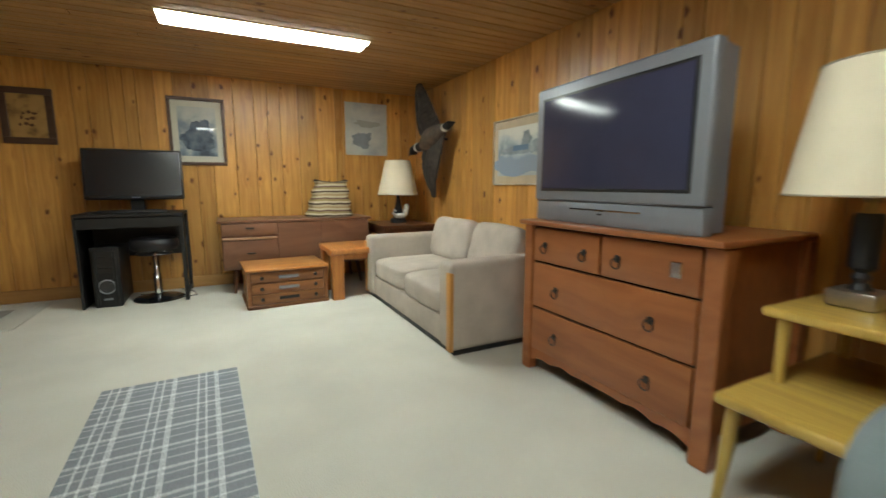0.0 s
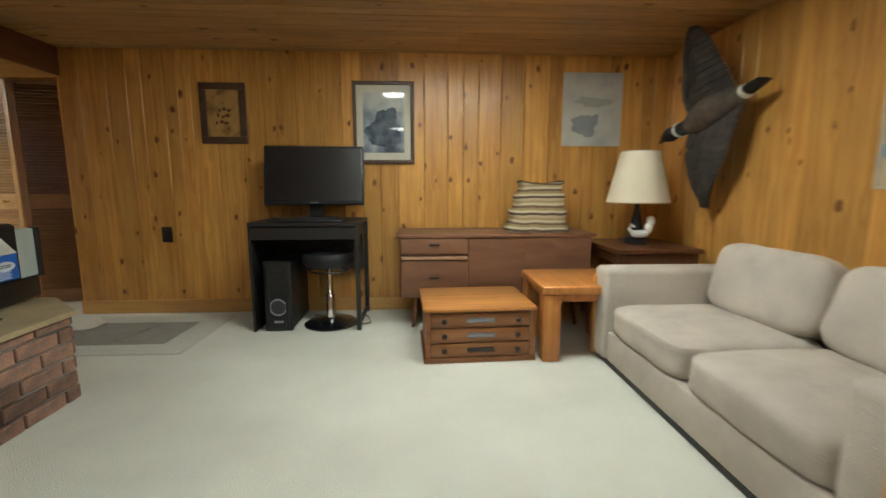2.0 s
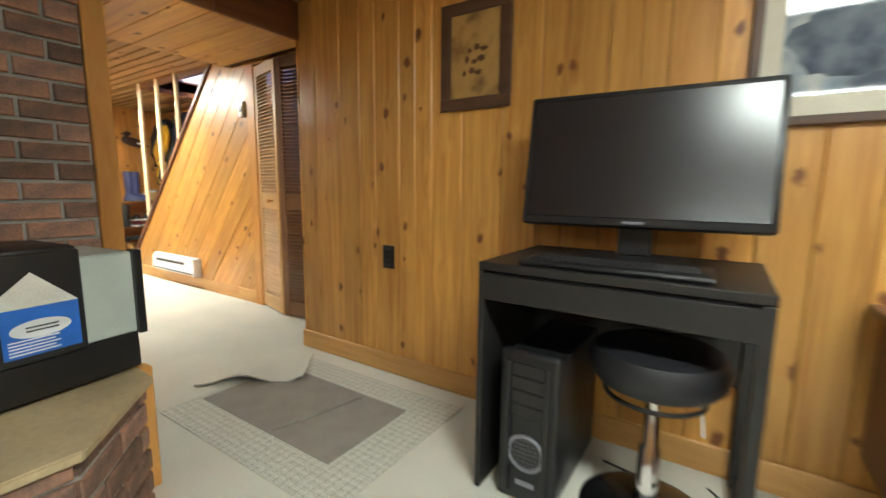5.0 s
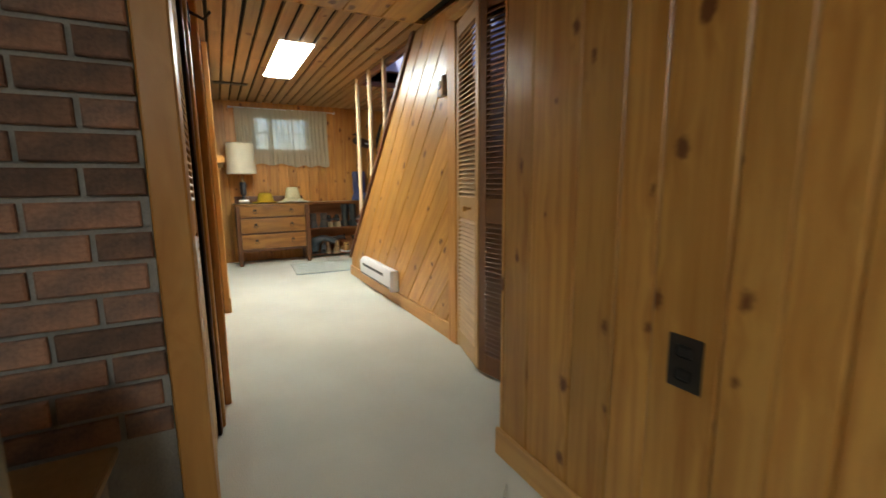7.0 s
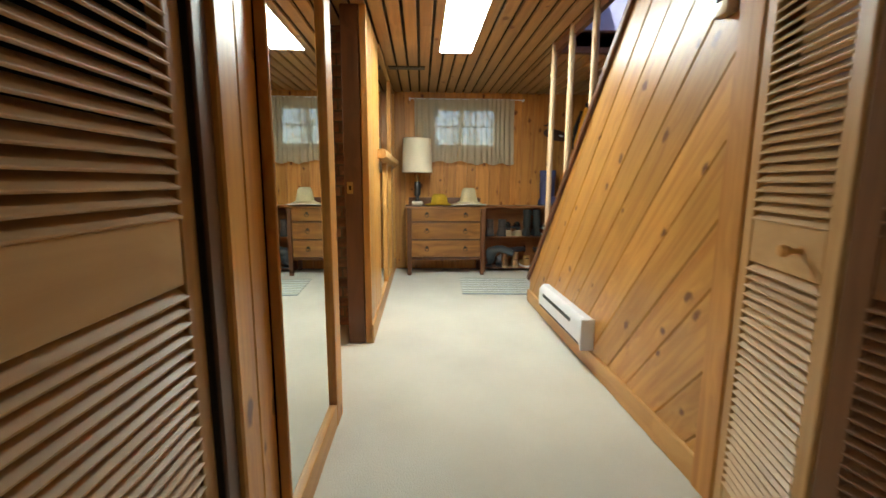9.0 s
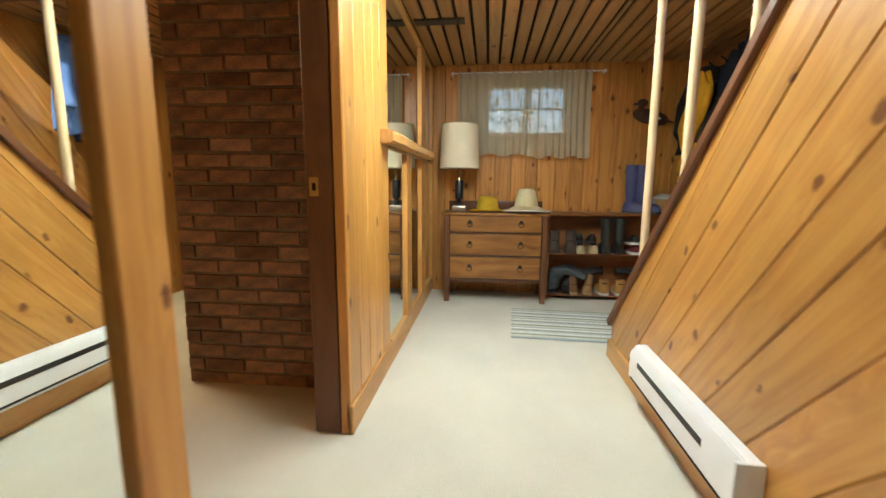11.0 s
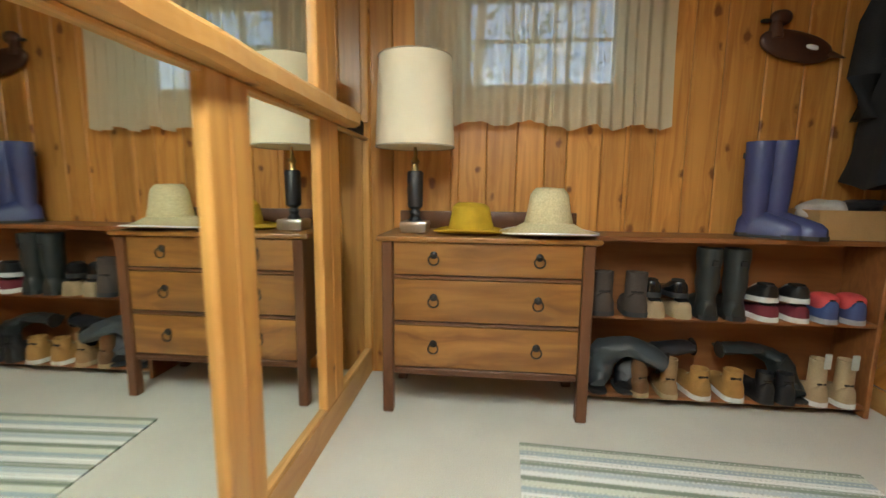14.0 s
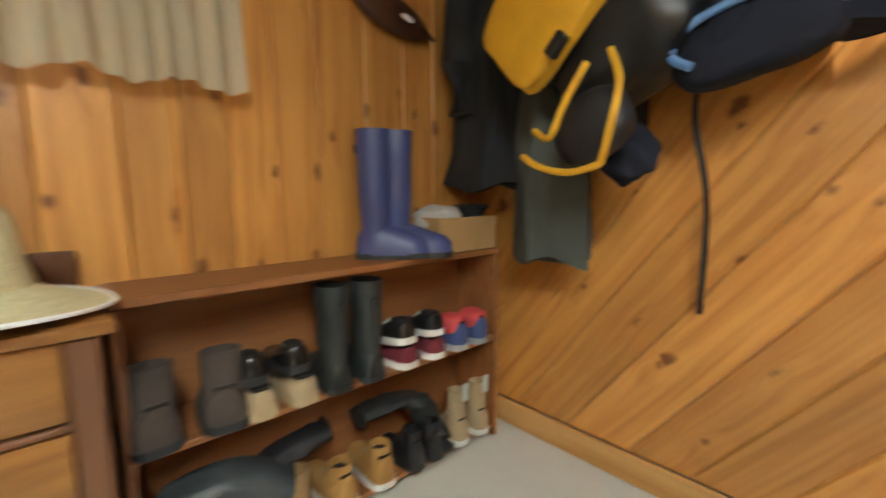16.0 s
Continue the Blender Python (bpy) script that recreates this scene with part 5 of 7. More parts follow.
mo = thing("monitor", -0.56, 4.364, 0.752, 3, "black flat computer monitor on a stand, switched off", "monitor")
LEAN = Matrix.Translation((0, 0, 0.31)) @ Euler((radians(-10), 0, 0)).to_matrix().to_4x4() @ Matrix.Translation((0, 0, -0.31))
part("housing", boxed(-0.35, -0.03, 0.10, 0.35, 0.03, 0.524, 0.012, 2), BLACK, mo, smooth=True, m=LEAN)
part("screen", boxed(-0.332, -0.0325, 0.125, 0.332, -0.028, 0.506, 0.002), SCREEN, mo, "dark glossy screen", m=LEAN)
part("maker_mark", boxed(-0.03, -0.0335, 0.109, 0.03, -0.030, 0.117, 0), SILVER, mo, "small grey badge", m=LEAN)
part("neck", boxed(-0.05, 0.0, 0.012, 0.05, 0.035, 0.12, 0.006), BLACK, mo)
part("foot", boxed(-0.15, -0.10, 0.0, 0.15, 0.07, 0.014, 0.006, 2), BLACK, mo)

kb = thing("keyboard", -0.58, 4.17, 0.752, 2, "black wave keyboard lying on the desk", "keyboard")
part("tray", boxed(-0.245, -0.09, 0.0, 0.245, 0.09, 0.016, 0.008, 2), BLACK, kb, smooth=True)
key = mesh_of(box(bmesh.new(), -0.008, -0.0075, 0, 0.008, 0.0075, 0.006, 0.002), "key", mat("key_plastic", (0.02, 0.02, 0.022), 0.5))
for r in range(5):
    for c in range(22):
        k = new("key", key)
        k.parent = kb
        k.matrix_basis = pose(-0.21 + c * 0.0195 + (r % 2) * 0.004, -0.055 + r * 0.0215, 0.0155)

tw = thing("computer_tower", -0.775, 4.31, 0, 0, "black computer tower with vented front under the desk", "computer")
part("case", boxed(-0.09, -0.20, 0.012, 0.09, 0.21, 0.47, 0.006, 2), BLACK, tw, smooth=True)
part("front_panel", boxed(-0.094, -0.235, 0.0, 0.094, -0.20, 0.49, 0.014, 3), BLACK, tw, "moulded gloss-black front", True)
for k in range(4):
    part("drive_cover", boxed(-0.072, -0.2385, 0.285 + k * 0.044, 0.072, -0.232, 0.322 + k * 0.044, 0.002), DESKBLACK, tw)
part("fan_rim", tube([(0.055 * math.cos(a), -0.238, 0.17 + 0.055 * math.sin(a)) for a in [2 * math.pi * q / 24 for q in range(25)]], 0.006, 6), SILVER, tw, "", True)
bm = bmesh.new()
for r in range(7):
    for c in range(7):
        px, pz = (c - 3) * 0.016 + (r % 2) * 0.008, (r - 3) * 0.014
        if px * px + pz * pz < 0.0026:
            tube([(px, -0.236, 0.17 + pz), (px, -0.2395, 0.17 + pz)], 0.006, 6, bm)
part("fan_grille", bm, mat("grey_mesh", (0.10, 0.10, 0.105), 0.4, 0.5), tw, "grey honeycomb grille")
part("badge", boxed(-0.03, -0.2395, 0.06, 0.03, -0.234, 0.075, 0.001), SILVER, tw, "small grey badge")
for s in (-1, 1):
    part("handle_bar", boxed(s * 0.062 - 0.01, -0.247, 0.03, s * 0.062 + 0.01, -0.232, 0.46, 0.005, 2), BLACK, tw)

st = thing("stool", -0.455, 4.24, 0, 0, "round black padded stool on a chrome gas-lift column", "stool")
part("foot", lathe([(0.19, 0), (0.19, 0.008), (0.17, 0.02), (0.08, 0.036), (0.035, 0.05), (0.0001, 0.051)], 40), mat("gloss_black", (0.01, 0.01, 0.011), 0.12, vary=0.02), st, "gloss black disc foot", True)
part("column", lathe([(0.032, 0.045), (0.03, 0.22), (0.022, 0.23), (0.02, 0.42), (0.035, 0.43)], 24), CHROME, st, "chrome column", True)
part("footrest_ring", tube([(0.13 * math.cos(a), 0.13 * math.sin(a) - 0.02, 0.40) for a in [2 * math.pi * q / 32 for q in range(33)]], 0.007, 8), IRON, st, "", True)
part("seat", lathe([(0.0001, 0.425), (0.16, 0.43), (0.18, 0.455), (0.185, 0.49), (0.17, 0.525), (0.12, 0.537), (0.0001, 0.54)], 40), LEATHER, st, "black padded seat", True)
part("lever", tube([(0.02, 0, 0.42), (0.12, -0.06, 0.41), (0.13, -0.065, 0.33)], 0.005, 6), CHROME, st)
solo("power_cable", tube([(-0.30, 4.45, 0.02), (-0.20, 4.36, 0.008), (-0.17, 4.22, 0.006), (-0.25, 4.17, 0.006), (-0.34, 4.24, 0.006), (-0.45, 4.40, 0.006), (-0.62, 4.43, 0.006)], 0.004, 6), BLACK, "black power cable looped on the carpet", "cable", smooth=True)


# ---- rugs ----
def woven(name, ground, line, sx, sy, width=0.18):
    """A plaid of pale lines on a ground; local x, y."""
    m = bpy.data.materials.new(name)
    m.use_nodes = True
    nt = m.node_tree
    N, L = nt.nodes.new, nt.links.new
    b = nt.nodes["Principled BSDF"]
    b.inputs["Roughness"].default_value, b.inputs["Specular IOR Level"].default_value = 0.95, 0.1
    co = N("ShaderNodeTexCoord")
    sp = N("ShaderNodeSeparateXYZ")
    L(co.outputs["Object"], sp.inputs[0])
    fine = N("ShaderNodeTexNoise")
    fine.inputs["Scale"].default_value = 240
    L(co.outputs["Object"], fine.inputs["Vector"])
    acc = None
    for axis, period, shift, wd in ((0, sx, 0.0, width), (0, sx, 0.22, width * 0.45), (0, sx, 0.40, width * 0.45), (1, sy, 0.0, width), (1, sy, 0.2, width * 0.4), (1, sy, 0.55, width * 0.4)):
        a = N("ShaderNodeMath")
        a.operation, a.inputs[1].default_value, a.inputs[2].default_value = "MULTIPLY_ADD", 1 / period, shift
        L(sp.outputs[axis], a.inputs[0])
        f = N("ShaderNodeMath")
        f.operation = "FRACT"
        L(a.outputs[0], f.inputs[0])
        c = N("ShaderNodeMath")
        c.operation, c.inputs[1].default_value = "LESS_THAN", wd * 0.5
        L(f.outputs[0], c.inputs[0])
        if acc is None:
            acc = c
        else:
            s = N("ShaderNodeMath")
            s.operation = "ADD"
            L(acc.outputs[0], s.inputs[0])
            L(c.outputs[0], s.inputs[1])
            acc = s
    k = N("ShaderNodeMath")
    k.operation, k.inputs[1].default_value, k.use_clamp = "MULTIPLY", 0.6, True
    L(acc.outputs[0], k.inputs[0])
    j = N("ShaderNodeMath")
    j.operation, j.use_clamp = "MULTIPLY", True
    mr = N("ShaderNodeMapRange")
    mr.inputs["From Min"].default_value, mr.inputs["From Max"].default_value, mr.inputs["To Min"].default_value = 0.35, 0.55, 0.45
    L(fine.outputs["Fac"], mr.inputs["Value"])
    L(k.outputs[0], j.inputs[0])
    L(mr.outputs[0], j.inputs[1])
    mx = N("ShaderNodeMixRGB")
    mx.inputs["Color1"].default_value, mx.inputs["Color2"].default_value = (*ground, 1), (*line, 1)
    L(j.outputs[0], mx.inputs["Fac"])
    ov = N("ShaderNodeMixRGB")
    ov.blend_type, ov.inputs["Fac"].default_value = "OVERLAY", 0.35
    L(mx.outputs[0], ov.inputs["Color1"])
    L(fine.outputs["Fac"], ov.inputs["Color2"])
    L(ov.outputs[0], b.inputs["Base Color"])
    bp = N("ShaderNodeBump")
    bp.inputs["Strength"].default_value, bp.inputs["Distance"].default_value = 0.6, 0.004
    L(fine.outputs["Fac"], bp.inputs["Height"])
    L(bp.outputs["Normal"], b.inputs["Normal"])
    return m


solo("plaid_rug", boxed(-0.29, -0.66, 0.001, 0.29, 0.66, 0.010, 0.003, 2), woven("plaid_weave", (0.26, 0.28, 0.31), (0.80, 0.82, 0.83), 0.18, 0.15, 0.22), "grey plaid runner rug with pale lines on the carpet", "rug", smooth=True, m=pose(-0.155, 1.66, 0, 0, 0, 2.0))
mt = thing("border_mat", -1.76, 4.075, 0, 0, "flat mat with taupe centre and pale woven border", "mat")
part("border", boxed(-0.53, -0.385, 0.001, 0.53, 0.385, 0.006, 0.002), woven("pale_border_weave", (0.36, 0.355, 0.31), (0.64, 0.63, 0.56), 0.035, 0.03, 0.7), mt, "pale woven border")
part("centre_panel", boxed(-0.49, -0.22, 0.0062, 0.345, 0.225, 0.0085, 0.001), mat("taupe_felt", (0.27, 0.245, 0.215), 0.95, vary=0.06, scale=10, bump=0.3, bump_scale=300), mt, "taupe centre")
part("fold_ridge", tube([(0.0, -0.20, 0.009), (0.06, 0.0, 0.013), (0.10, 0.20, 0.009)], 0.006, 6), mat("taupe_fold", (0.27, 0.245, 0.215), 0.95), mt, "raised fold line")
# loose carpet edge curling over the mat
bm = bmesh.new()
g = []
nx, ny = 24, 14
for i in range(nx + 1):
    row = []
    for j in range(ny + 1):
        u, v = i / nx, j / ny
        front_x = -2.42 + u * 0.40
        front_y = 3.90 + u * 0.33
        bx, by = -2.62 + u * 0.35, 4.42 + u * 0.08
        x, y = front_x + (bx - front_x) * v, front_y + (by - front_y) * v
        z = 0.010 + 0.045 * math.exp(-(((u - 0.42) / 0.22) ** 2)) * (1 - v) ** 2 + 0.03 * math.exp(-(((u - 1.0) / 0.1) ** 2)) * (1 - v) ** 1.5
        row.append((x, y, z))
    g.append(row)
top = [[bm.verts.new(p) for p in r] for r in g]
low = [[bm.verts.new((p[0], p[1], max(0.0005, p[2] - 0.008))) for p in r] for r in g]
for i in range(nx):
    for j in range(ny):
        bm.faces.new((top[i][j], top[i + 1][j], top[i + 1][j + 1], top[i][j + 1]))
        bm.faces.new((low[i][j], low[i][j + 1], low[i + 1][j + 1], low[i + 1][j]))
for i in range(nx):
    bm.faces.new((top[i][0], low[i][0], low[i + 1][0], top[i + 1][0]))
    bm.faces.new((top[i][ny], top[i + 1][ny], low[i + 1][ny], low[i][ny]))
for j in range(ny):
    bm.faces.new((top[0][j], top[0][j + 1], low[0][j + 1], low[0][j]))
    bm.faces.new((top[nx][j], low[nx][j], low[nx][j + 1], top[nx][j + 1]))
solo("carpet_offcut", bm, CARPET, "loose cream carpet edge curling up over the mat", "carpet", smooth=True)

sr = thing("striped_rug", -6.36, 5.01, 0, -3, "green, grey and white striped cotton rug with ribbed weave", "rug")
part("weave", boxed(-0.325, -0.565, 0.001, 0.325, 0.565, 0.011, 0.003, 2), striped("rug_stripes", [(0.46, 0.52, 0.54), (0.74, 0.75, 0.72), (0.22, 0.26, 0.20), (0.60, 0.62, 0.52), (0.36, 0.43, 0.46), (0.78, 0.78, 0.75), (0.26, 0.30, 0.24)], 5.2, 0, 0.0), sr)
rib = mesh_of(tube([(0, -0.565, 0), (0, 0.565, 0)], 0.0022, 6), "rib", striped("rug_rib", [(0.62, 0.62, 0.56), (0.36, 0.38, 0.32)], 60, 1, 0.0))
for k in range(26):
    o = new("rib", rib)
    o.parent = sr
    o.matrix_basis = pose(-0.31 + k * 0.0248, 0, 0.010)

# ---- raised hearth with the boxed appliance ----
HE = [(-1.40, 1.6), (-1.40, 3.20), (-1.68, 3.445), (-2.37, 3.47), (-2.37, 1.6)]


def prism(poly, z0, z1, bevel=0.0):
    b = bmesh.new()
    lo = [b.verts.new((p[0], p[1], z0)) for p in poly]
    hi = [b.verts.new((p[0], p[1], z1)) for p in poly]
    n = len(poly)
    b.faces.new(lo[::-1])
    b.faces.new(hi)
    for i in range(n):
        b.faces.new((lo[i], lo[(i + 1) % n], hi[(i + 1) % n], hi[i]))
    if bevel:
        bmesh.ops.bevel(b, geom=b.edges[:], offset=bevel, segments=2, affect="EDGES")
    return b


hearth = structure("hearth", prism([(x + 0.035 * (1 if x > -1.5 else 0.4 if x > -1.8 else 0) * -1, y - (0.03 if y > 3.2 else 0)) for x, y in HE], 0, 0.395), MORTAR, "raised red brick hearth", "hearth")
structure("hearth_top", prism(HE, 0.396, 0.42, 0.004), mat("hearth_board", (0.46, 0.36, 0.21), 0.45, vary=0.12, scale=5, bump=0.2, bump_scale=60), "tan plywood board on top of the hearth", "hearth")
structure("hearth_edge", boxed(-1.84, 3.452, 0, -1.79, 3.49, 0.41, 0.006), PINE_TRIM_Z, "pine strip at the corner of the hearth", "trim")

ap = thing("boxed_appliance", -1.83, 3.17, 0.42, 8, "black and pale grey boxed appliance with a blue label", "box")
PALEGREY = mat("pale_grey_plastic", (0.42, 0.47, 0.44), 0.5, vary=0.05)
part("base", boxed(-0.16, -0.36, 0.012, 0.11, 0.27, 0.12, 0.01, 2), BLACK, ap, smooth=True)
part("body", boxed(-0.15, -0.33, 0.12, 0.11, 0.27, 0.36, 0.006), PALEGREY, ap, "pale grey sides")
part("front_panel", boxed(0.108, -0.075, 0.115, 0.122, 0.135, 0.385, 0.004), BLACK, ap, "black front panel")
part("end_strip", boxed(0.09, 0.262, 0.115, 0.125, 0.285, 0.365, 0.003), BLACK, ap)
part("top_ridge", boxed(-0.10, -0.075, 0.36, 0.115, 0.135, 0.395, 0.012, 2), BLACK, ap, smooth=True)
lb = part("label", boxed(0.1225, -0.035, 0.135, 0.124, 0.120, 0.255, 0), mat("blue_label", (0.02, 0.14, 0.55), 0.4), ap, "blue and white printed label")
part("label_fold", prism([(-0.035, 0.0), (0.12, 0.0), (0.03, 0.085), (-0.035, 0.03)], 0, 0.0012), mat("white_paper", (0.62, 0.61, 0.56), 0.6), lb, "peeled white paper", m=Matrix.Translation((0.1245, 0, 0.255)) @ Euler((radians(90), 0, radians(90))).to_matrix().to_4x4())
part("label_patch", lathe([(0.045, 0), (0.045, 0.001), (0.0001, 0.0011)], 24), mat("white_patch", (0.7, 0.72, 0.74), 0.5), lb, "white oval", m=Matrix.Translation((0.124, 0.04, 0.20)) @ Euler((radians(90), 0, radians(90))).to_matrix().to_4x4() @ Matrix.Diagonal((1.35, 0.5, 1, 1)))
for k in range(5):
    part("text_bar", boxed(0.124, -0.025, 0.142 + k * 0.008, 0.1247, 0.075 - 0.01 * (k % 2), 0.145 + k * 0.008, 0), WHITE, lb)
for k in range(2):
    part("text_bar", boxed(0.124, 0.01, 0.194 + k * 0.009, 0.1254, 0.075, 0.198 + k * 0.009, 0), BLACK, lb)
solo("appliance_cable", tube([(-1.70, 3.02, 0.45), (-1.66, 3.0, 0.426), (-1.60, 3.06, 0.425), (-1.57, 3.0, 0.425), (-1.62, 2.85, 0.425), (-1.75, 2.7, 0.425)], 0.005, 6), BLACK, "black cable lying on the hearth board", "cable", smooth=True)

# ---- hall: heater, thermostat, balusters, ceiling grille, wall switch ----
ht = thing("baseboard_heater", -4.85, STAIRY - 0.001, 0.118, 0, "white electric baseboard heater with a dark slot", "heater")
prof = [(0, 0), (0, 0.17), (-0.045, 0.17), (-0.072, 0.135), (-0.072, 0.02), (-0.05, 0)]
bm = bmesh.new()
ra = [bm.verts.new((-0.42, y, z)) for y, z in prof]
rb = [bm.verts.new((0.42, y, z)) for y, z in prof]
bm.faces.new(ra)
bm.faces.new(rb[::-1])
for i in range(6):
    bm.faces.new((ra[i], ra[(i + 1) % 6], rb[(i + 1) % 6], rb[i]))
bmesh.ops.bevel(bm, geom=bm.edges[:], offset=0.004, segments=2, affect="EDGES")
part("casing", bm, WHITE, ht, smooth=True)
part("outlet_slot", boxed(-0.32, -0.0735, 0.10, 0.24, -0.066, 0.126, 0.002), BLACK, ht, "dark outlet slot")
part("inlet_slot", boxed(-0.39, -0.0735, 0.022, 0.39, -0.068, 0.032, 0.001), GAP_SHADE, ht)
part("end_cap", boxed(0.405, -0.076, -0.002, 0.424, 0, 0.174, 0.006, 2), WHITE, ht, smooth=True)

th = thing("thermostat", -3.60, STAIRY - 0.001, 1.575, 0, "small metal wall thermostat", "thermostat")
part("case", boxed(-0.033, -0.035, -0.06, 0.033, 0, 0.06, 0.006, 2), mat("satin_metal", (0.5, 0.48, 0.44), 0.35, 0.8), th, smooth=True)
part("dial", boxed(-0.02, -0.04, -0.02, 0.02, -0.033, 0.03, 0.004), BLACK, th)

POLE = wood("pale_pole_wood", (0.66, 0.50, 0.31), (0.55, 0.38, 0.20), 0.5, vary=0.05, axis=2)
for k, bx in enumerate((-5.55, -5.165, -4.775)):
    zb = Z0 + (bx - X0) * math.tan(SLOPE) + 0.03
    solo("baluster", lathe([(0.018, zb), (0.0185, zb + 0.1), (0.019, zb + 0.2), (0.0195, H - 0.1), (0.018, H + 0.05)], 16), POLE, "pale round wooden stair pole up to the ceiling", "baluster", "stair poles", smooth=True, m=pose(bx, STAIRY + 0.05, 0))

gr = thing("ceiling_grille", -6.24, 3.93, H, 0, "dark metal ceiling grille", "vent")
part("frame", boxed(-0.05, -0.16, -0.008, 0.05, 0.16, 0, 0.002), IRON, gr)
for k in range(9):
    part("slat", boxed(-0.042, -0.14 + k * 0.033, -0.012, 0.042, -0.128 + k * 0.033, -0.006, 0.001), BLACK, gr)
hk = thing("coat_hook", -3.16, HS + 0.02, 1.62, 0, "dark metal coat hook on the jamb", "hook")
part("plate", boxed(-0.012, 0, -0.05, 0.012, 0.006, 0.05, 0.002), IRON, hk)
part("prong", tube([(0, 0.005, 0.02), (0, 0.05, 0.0), (0, 0.075, 0.03)], 0.006, 8), IRON, hk, "", True)
sp_ = thing("door_strike", -4.887, 3.625, 0.98, 0, "small brass strike plate on the dark post", "latch")
part("plate", boxed(0, -0.018, -0.035, 0.003, 0.018, 0.035, 0.001), BRASS, sp_)
part("latch_hole", boxed(0.0025, -0.007, -0.014, 0.0036, 0.007, 0.014, 0), GAP_SHADE, sp_)

# ---- west wall: dresser, lamp, hats ----
def oak_dresser(x0, y0, x1, y1, h):
    t = thing("oak_dresser", (x0 + x1) / 2, (y0 + y1) / 2, 0, 0, "old oak three-drawer dresser with ring pulls on tall legs", "dresser")
    hx, hy = (x1 - x0) / 2, (y1 - y0) / 2          # faces +x
    part("top", boxed(-hx, -hy, h - 0.022, hx + 0.005, hy, h, 0.007, 2), OAK, t, smooth=True)
    part("back_splash", boxed(-hx, -hy + 0.03, h, -hx + 0.018, hy - 0.03, h + 0.085, 0.006, 2), OAKDARK, t, "low dark back board", True)
    part("carcass", boxed(-hx + 0.02, -hy + 0.05, 0.19, hx - 0.035, hy - 0.05, h - 0.024, 0.002), OAKDARK, t)
    for s in (-1, 1):
        part("side_panel", boxed(-hx + 0.04, s * (hy - 0.038) - 0.008, 0.19, hx - 0.05, s * (hy - 0.038) + 0.008, h - 0.024, 0.002), OAKDARK, t)
        for a in (-1, 1):
            part("leg", boxed(a * (hx - 0.025) - 0.022, s * (hy - 0.045) - 0.022, 0, a * (hx - 0.025) + 0.022, s * (hy - 0.045) + 0.022, h - 0.023, 0.004), OAKDARK, t)
    iy = hy - 0.07
    for z0, z1 in ((0.60, 0.735), (0.405, 0.58), (0.205, 0.385)):
        d = part("drawer", boxed(hx - 0.04, -iy, z0, hx - 0.012, iy, z1, 0.005, 2), OAK, t, smooth=True)
        for s in (-1, 1):
            ring_pull(d, Matrix.Translation((hx - 0.012, s * iy * 0.56, (z0 + z1) / 2 + 0.015)) @ Euler((radians(90), 0, radians(90))).to_matrix().to_4x4(), 0.021)
        part("rail", boxed(hx - 0.042, -iy, z0 - 0.016, hx - 0.008, iy, z0 - 0.004, 0.003), OAKDARK, t)
    part("apron", boxed(hx - 0.042, -iy, 0.172, hx - 0.012, iy, 0.192, 0.003), OAKDARK, t)
    return t


oak_dresser(-7.26, 3.877, -6.886, 4.77, 0.758)
table_lamp("table_lamp", -7.06, 4.01, 0.759, lambda t: black_gold_base(t, 0.98), (0.168, 0.152, 0.365, 0.728), "black column table lamp with a cream drum shade on the dresser", "cream fabric drum shade")


def hat(name, x, y, z, rb, rc, hc, material, label, rim=None, oval=1.15, taper=0.85, flare=0.0):
    t = thing(name, x, y, z, 0, label, "hat")
    prof = [(rc * 0.98, 0.004 + flare * 0.9), (rc, 0.012 + flare), (rc * (0.97 if not flare else 0.90), hc * 0.5), (rc * taper, hc * 0.86), (rc * taper * 0.75, hc * 0.985), (rc * 0.2, hc), (0.0001, hc * 0.985)]
    bm = lathe(prof, 36)
    for v in bm.verts:
        v.co.y *= oval
        v.co.z += 0.006 * noise.noise(v.co * 12)
    part("crown", bm, material, t, "", True)
    mid = rc + (rb - rc) * 0.4
    prof = [(rc * 0.96, 0.010 + flare), (mid, 0.009 + flare * 0.45), (rb * 0.86, 0.006 + flare * 0.1), (rb, 0.012), (rb, 0.008), (rb * 0.86, flare * 0.1), (mid, 0.003 + flare * 0.45), (rc * 0.96, 0.004 + flare)]
    bm = lathe(prof + [prof[0]], 44)
    for v in bm.verts:
        v.co.y *= oval
        a = math.atan2(v.co.y, v.co.x)
        r = math.hypot(v.co.x, v.co.y)
        v.co.z += max(0, (r - rc) / (rb - rc)) * 0.012 * (1 + math.cos(2 * a)) * 0.6
    part("brim", bm, material, t, "", True)
    if rim:
        part("brim_binding", tube([(rb * math.cos(a), rb * oval * math.sin(a), 0.010 + 0.0072 * (1 + math.cos(2 * a))) for a in [2 * math.pi * k / 40 for k in range(41)]], 0.004, 6), rim, t, "white binding", True)
    return t


YELLOWFELT = mat("mustard_felt", (0.52, 0.33, 0.015), 0.9, vary=0.12, scale=14, bump=0.3, bump_scale=300)
STRAW = mat("pale_straw", (0.62, 0.54, 0.32), 0.8, vary=0.10, scale=120, bump=0.8, bump_scale=170)
hat("felt_hat", -7.05, 4.255, 0.759, 0.145, 0.088, 0.132, YELLOWFELT, "mustard yellow felt hat on the dresser", None, 1.12, 0.80, 0.012)
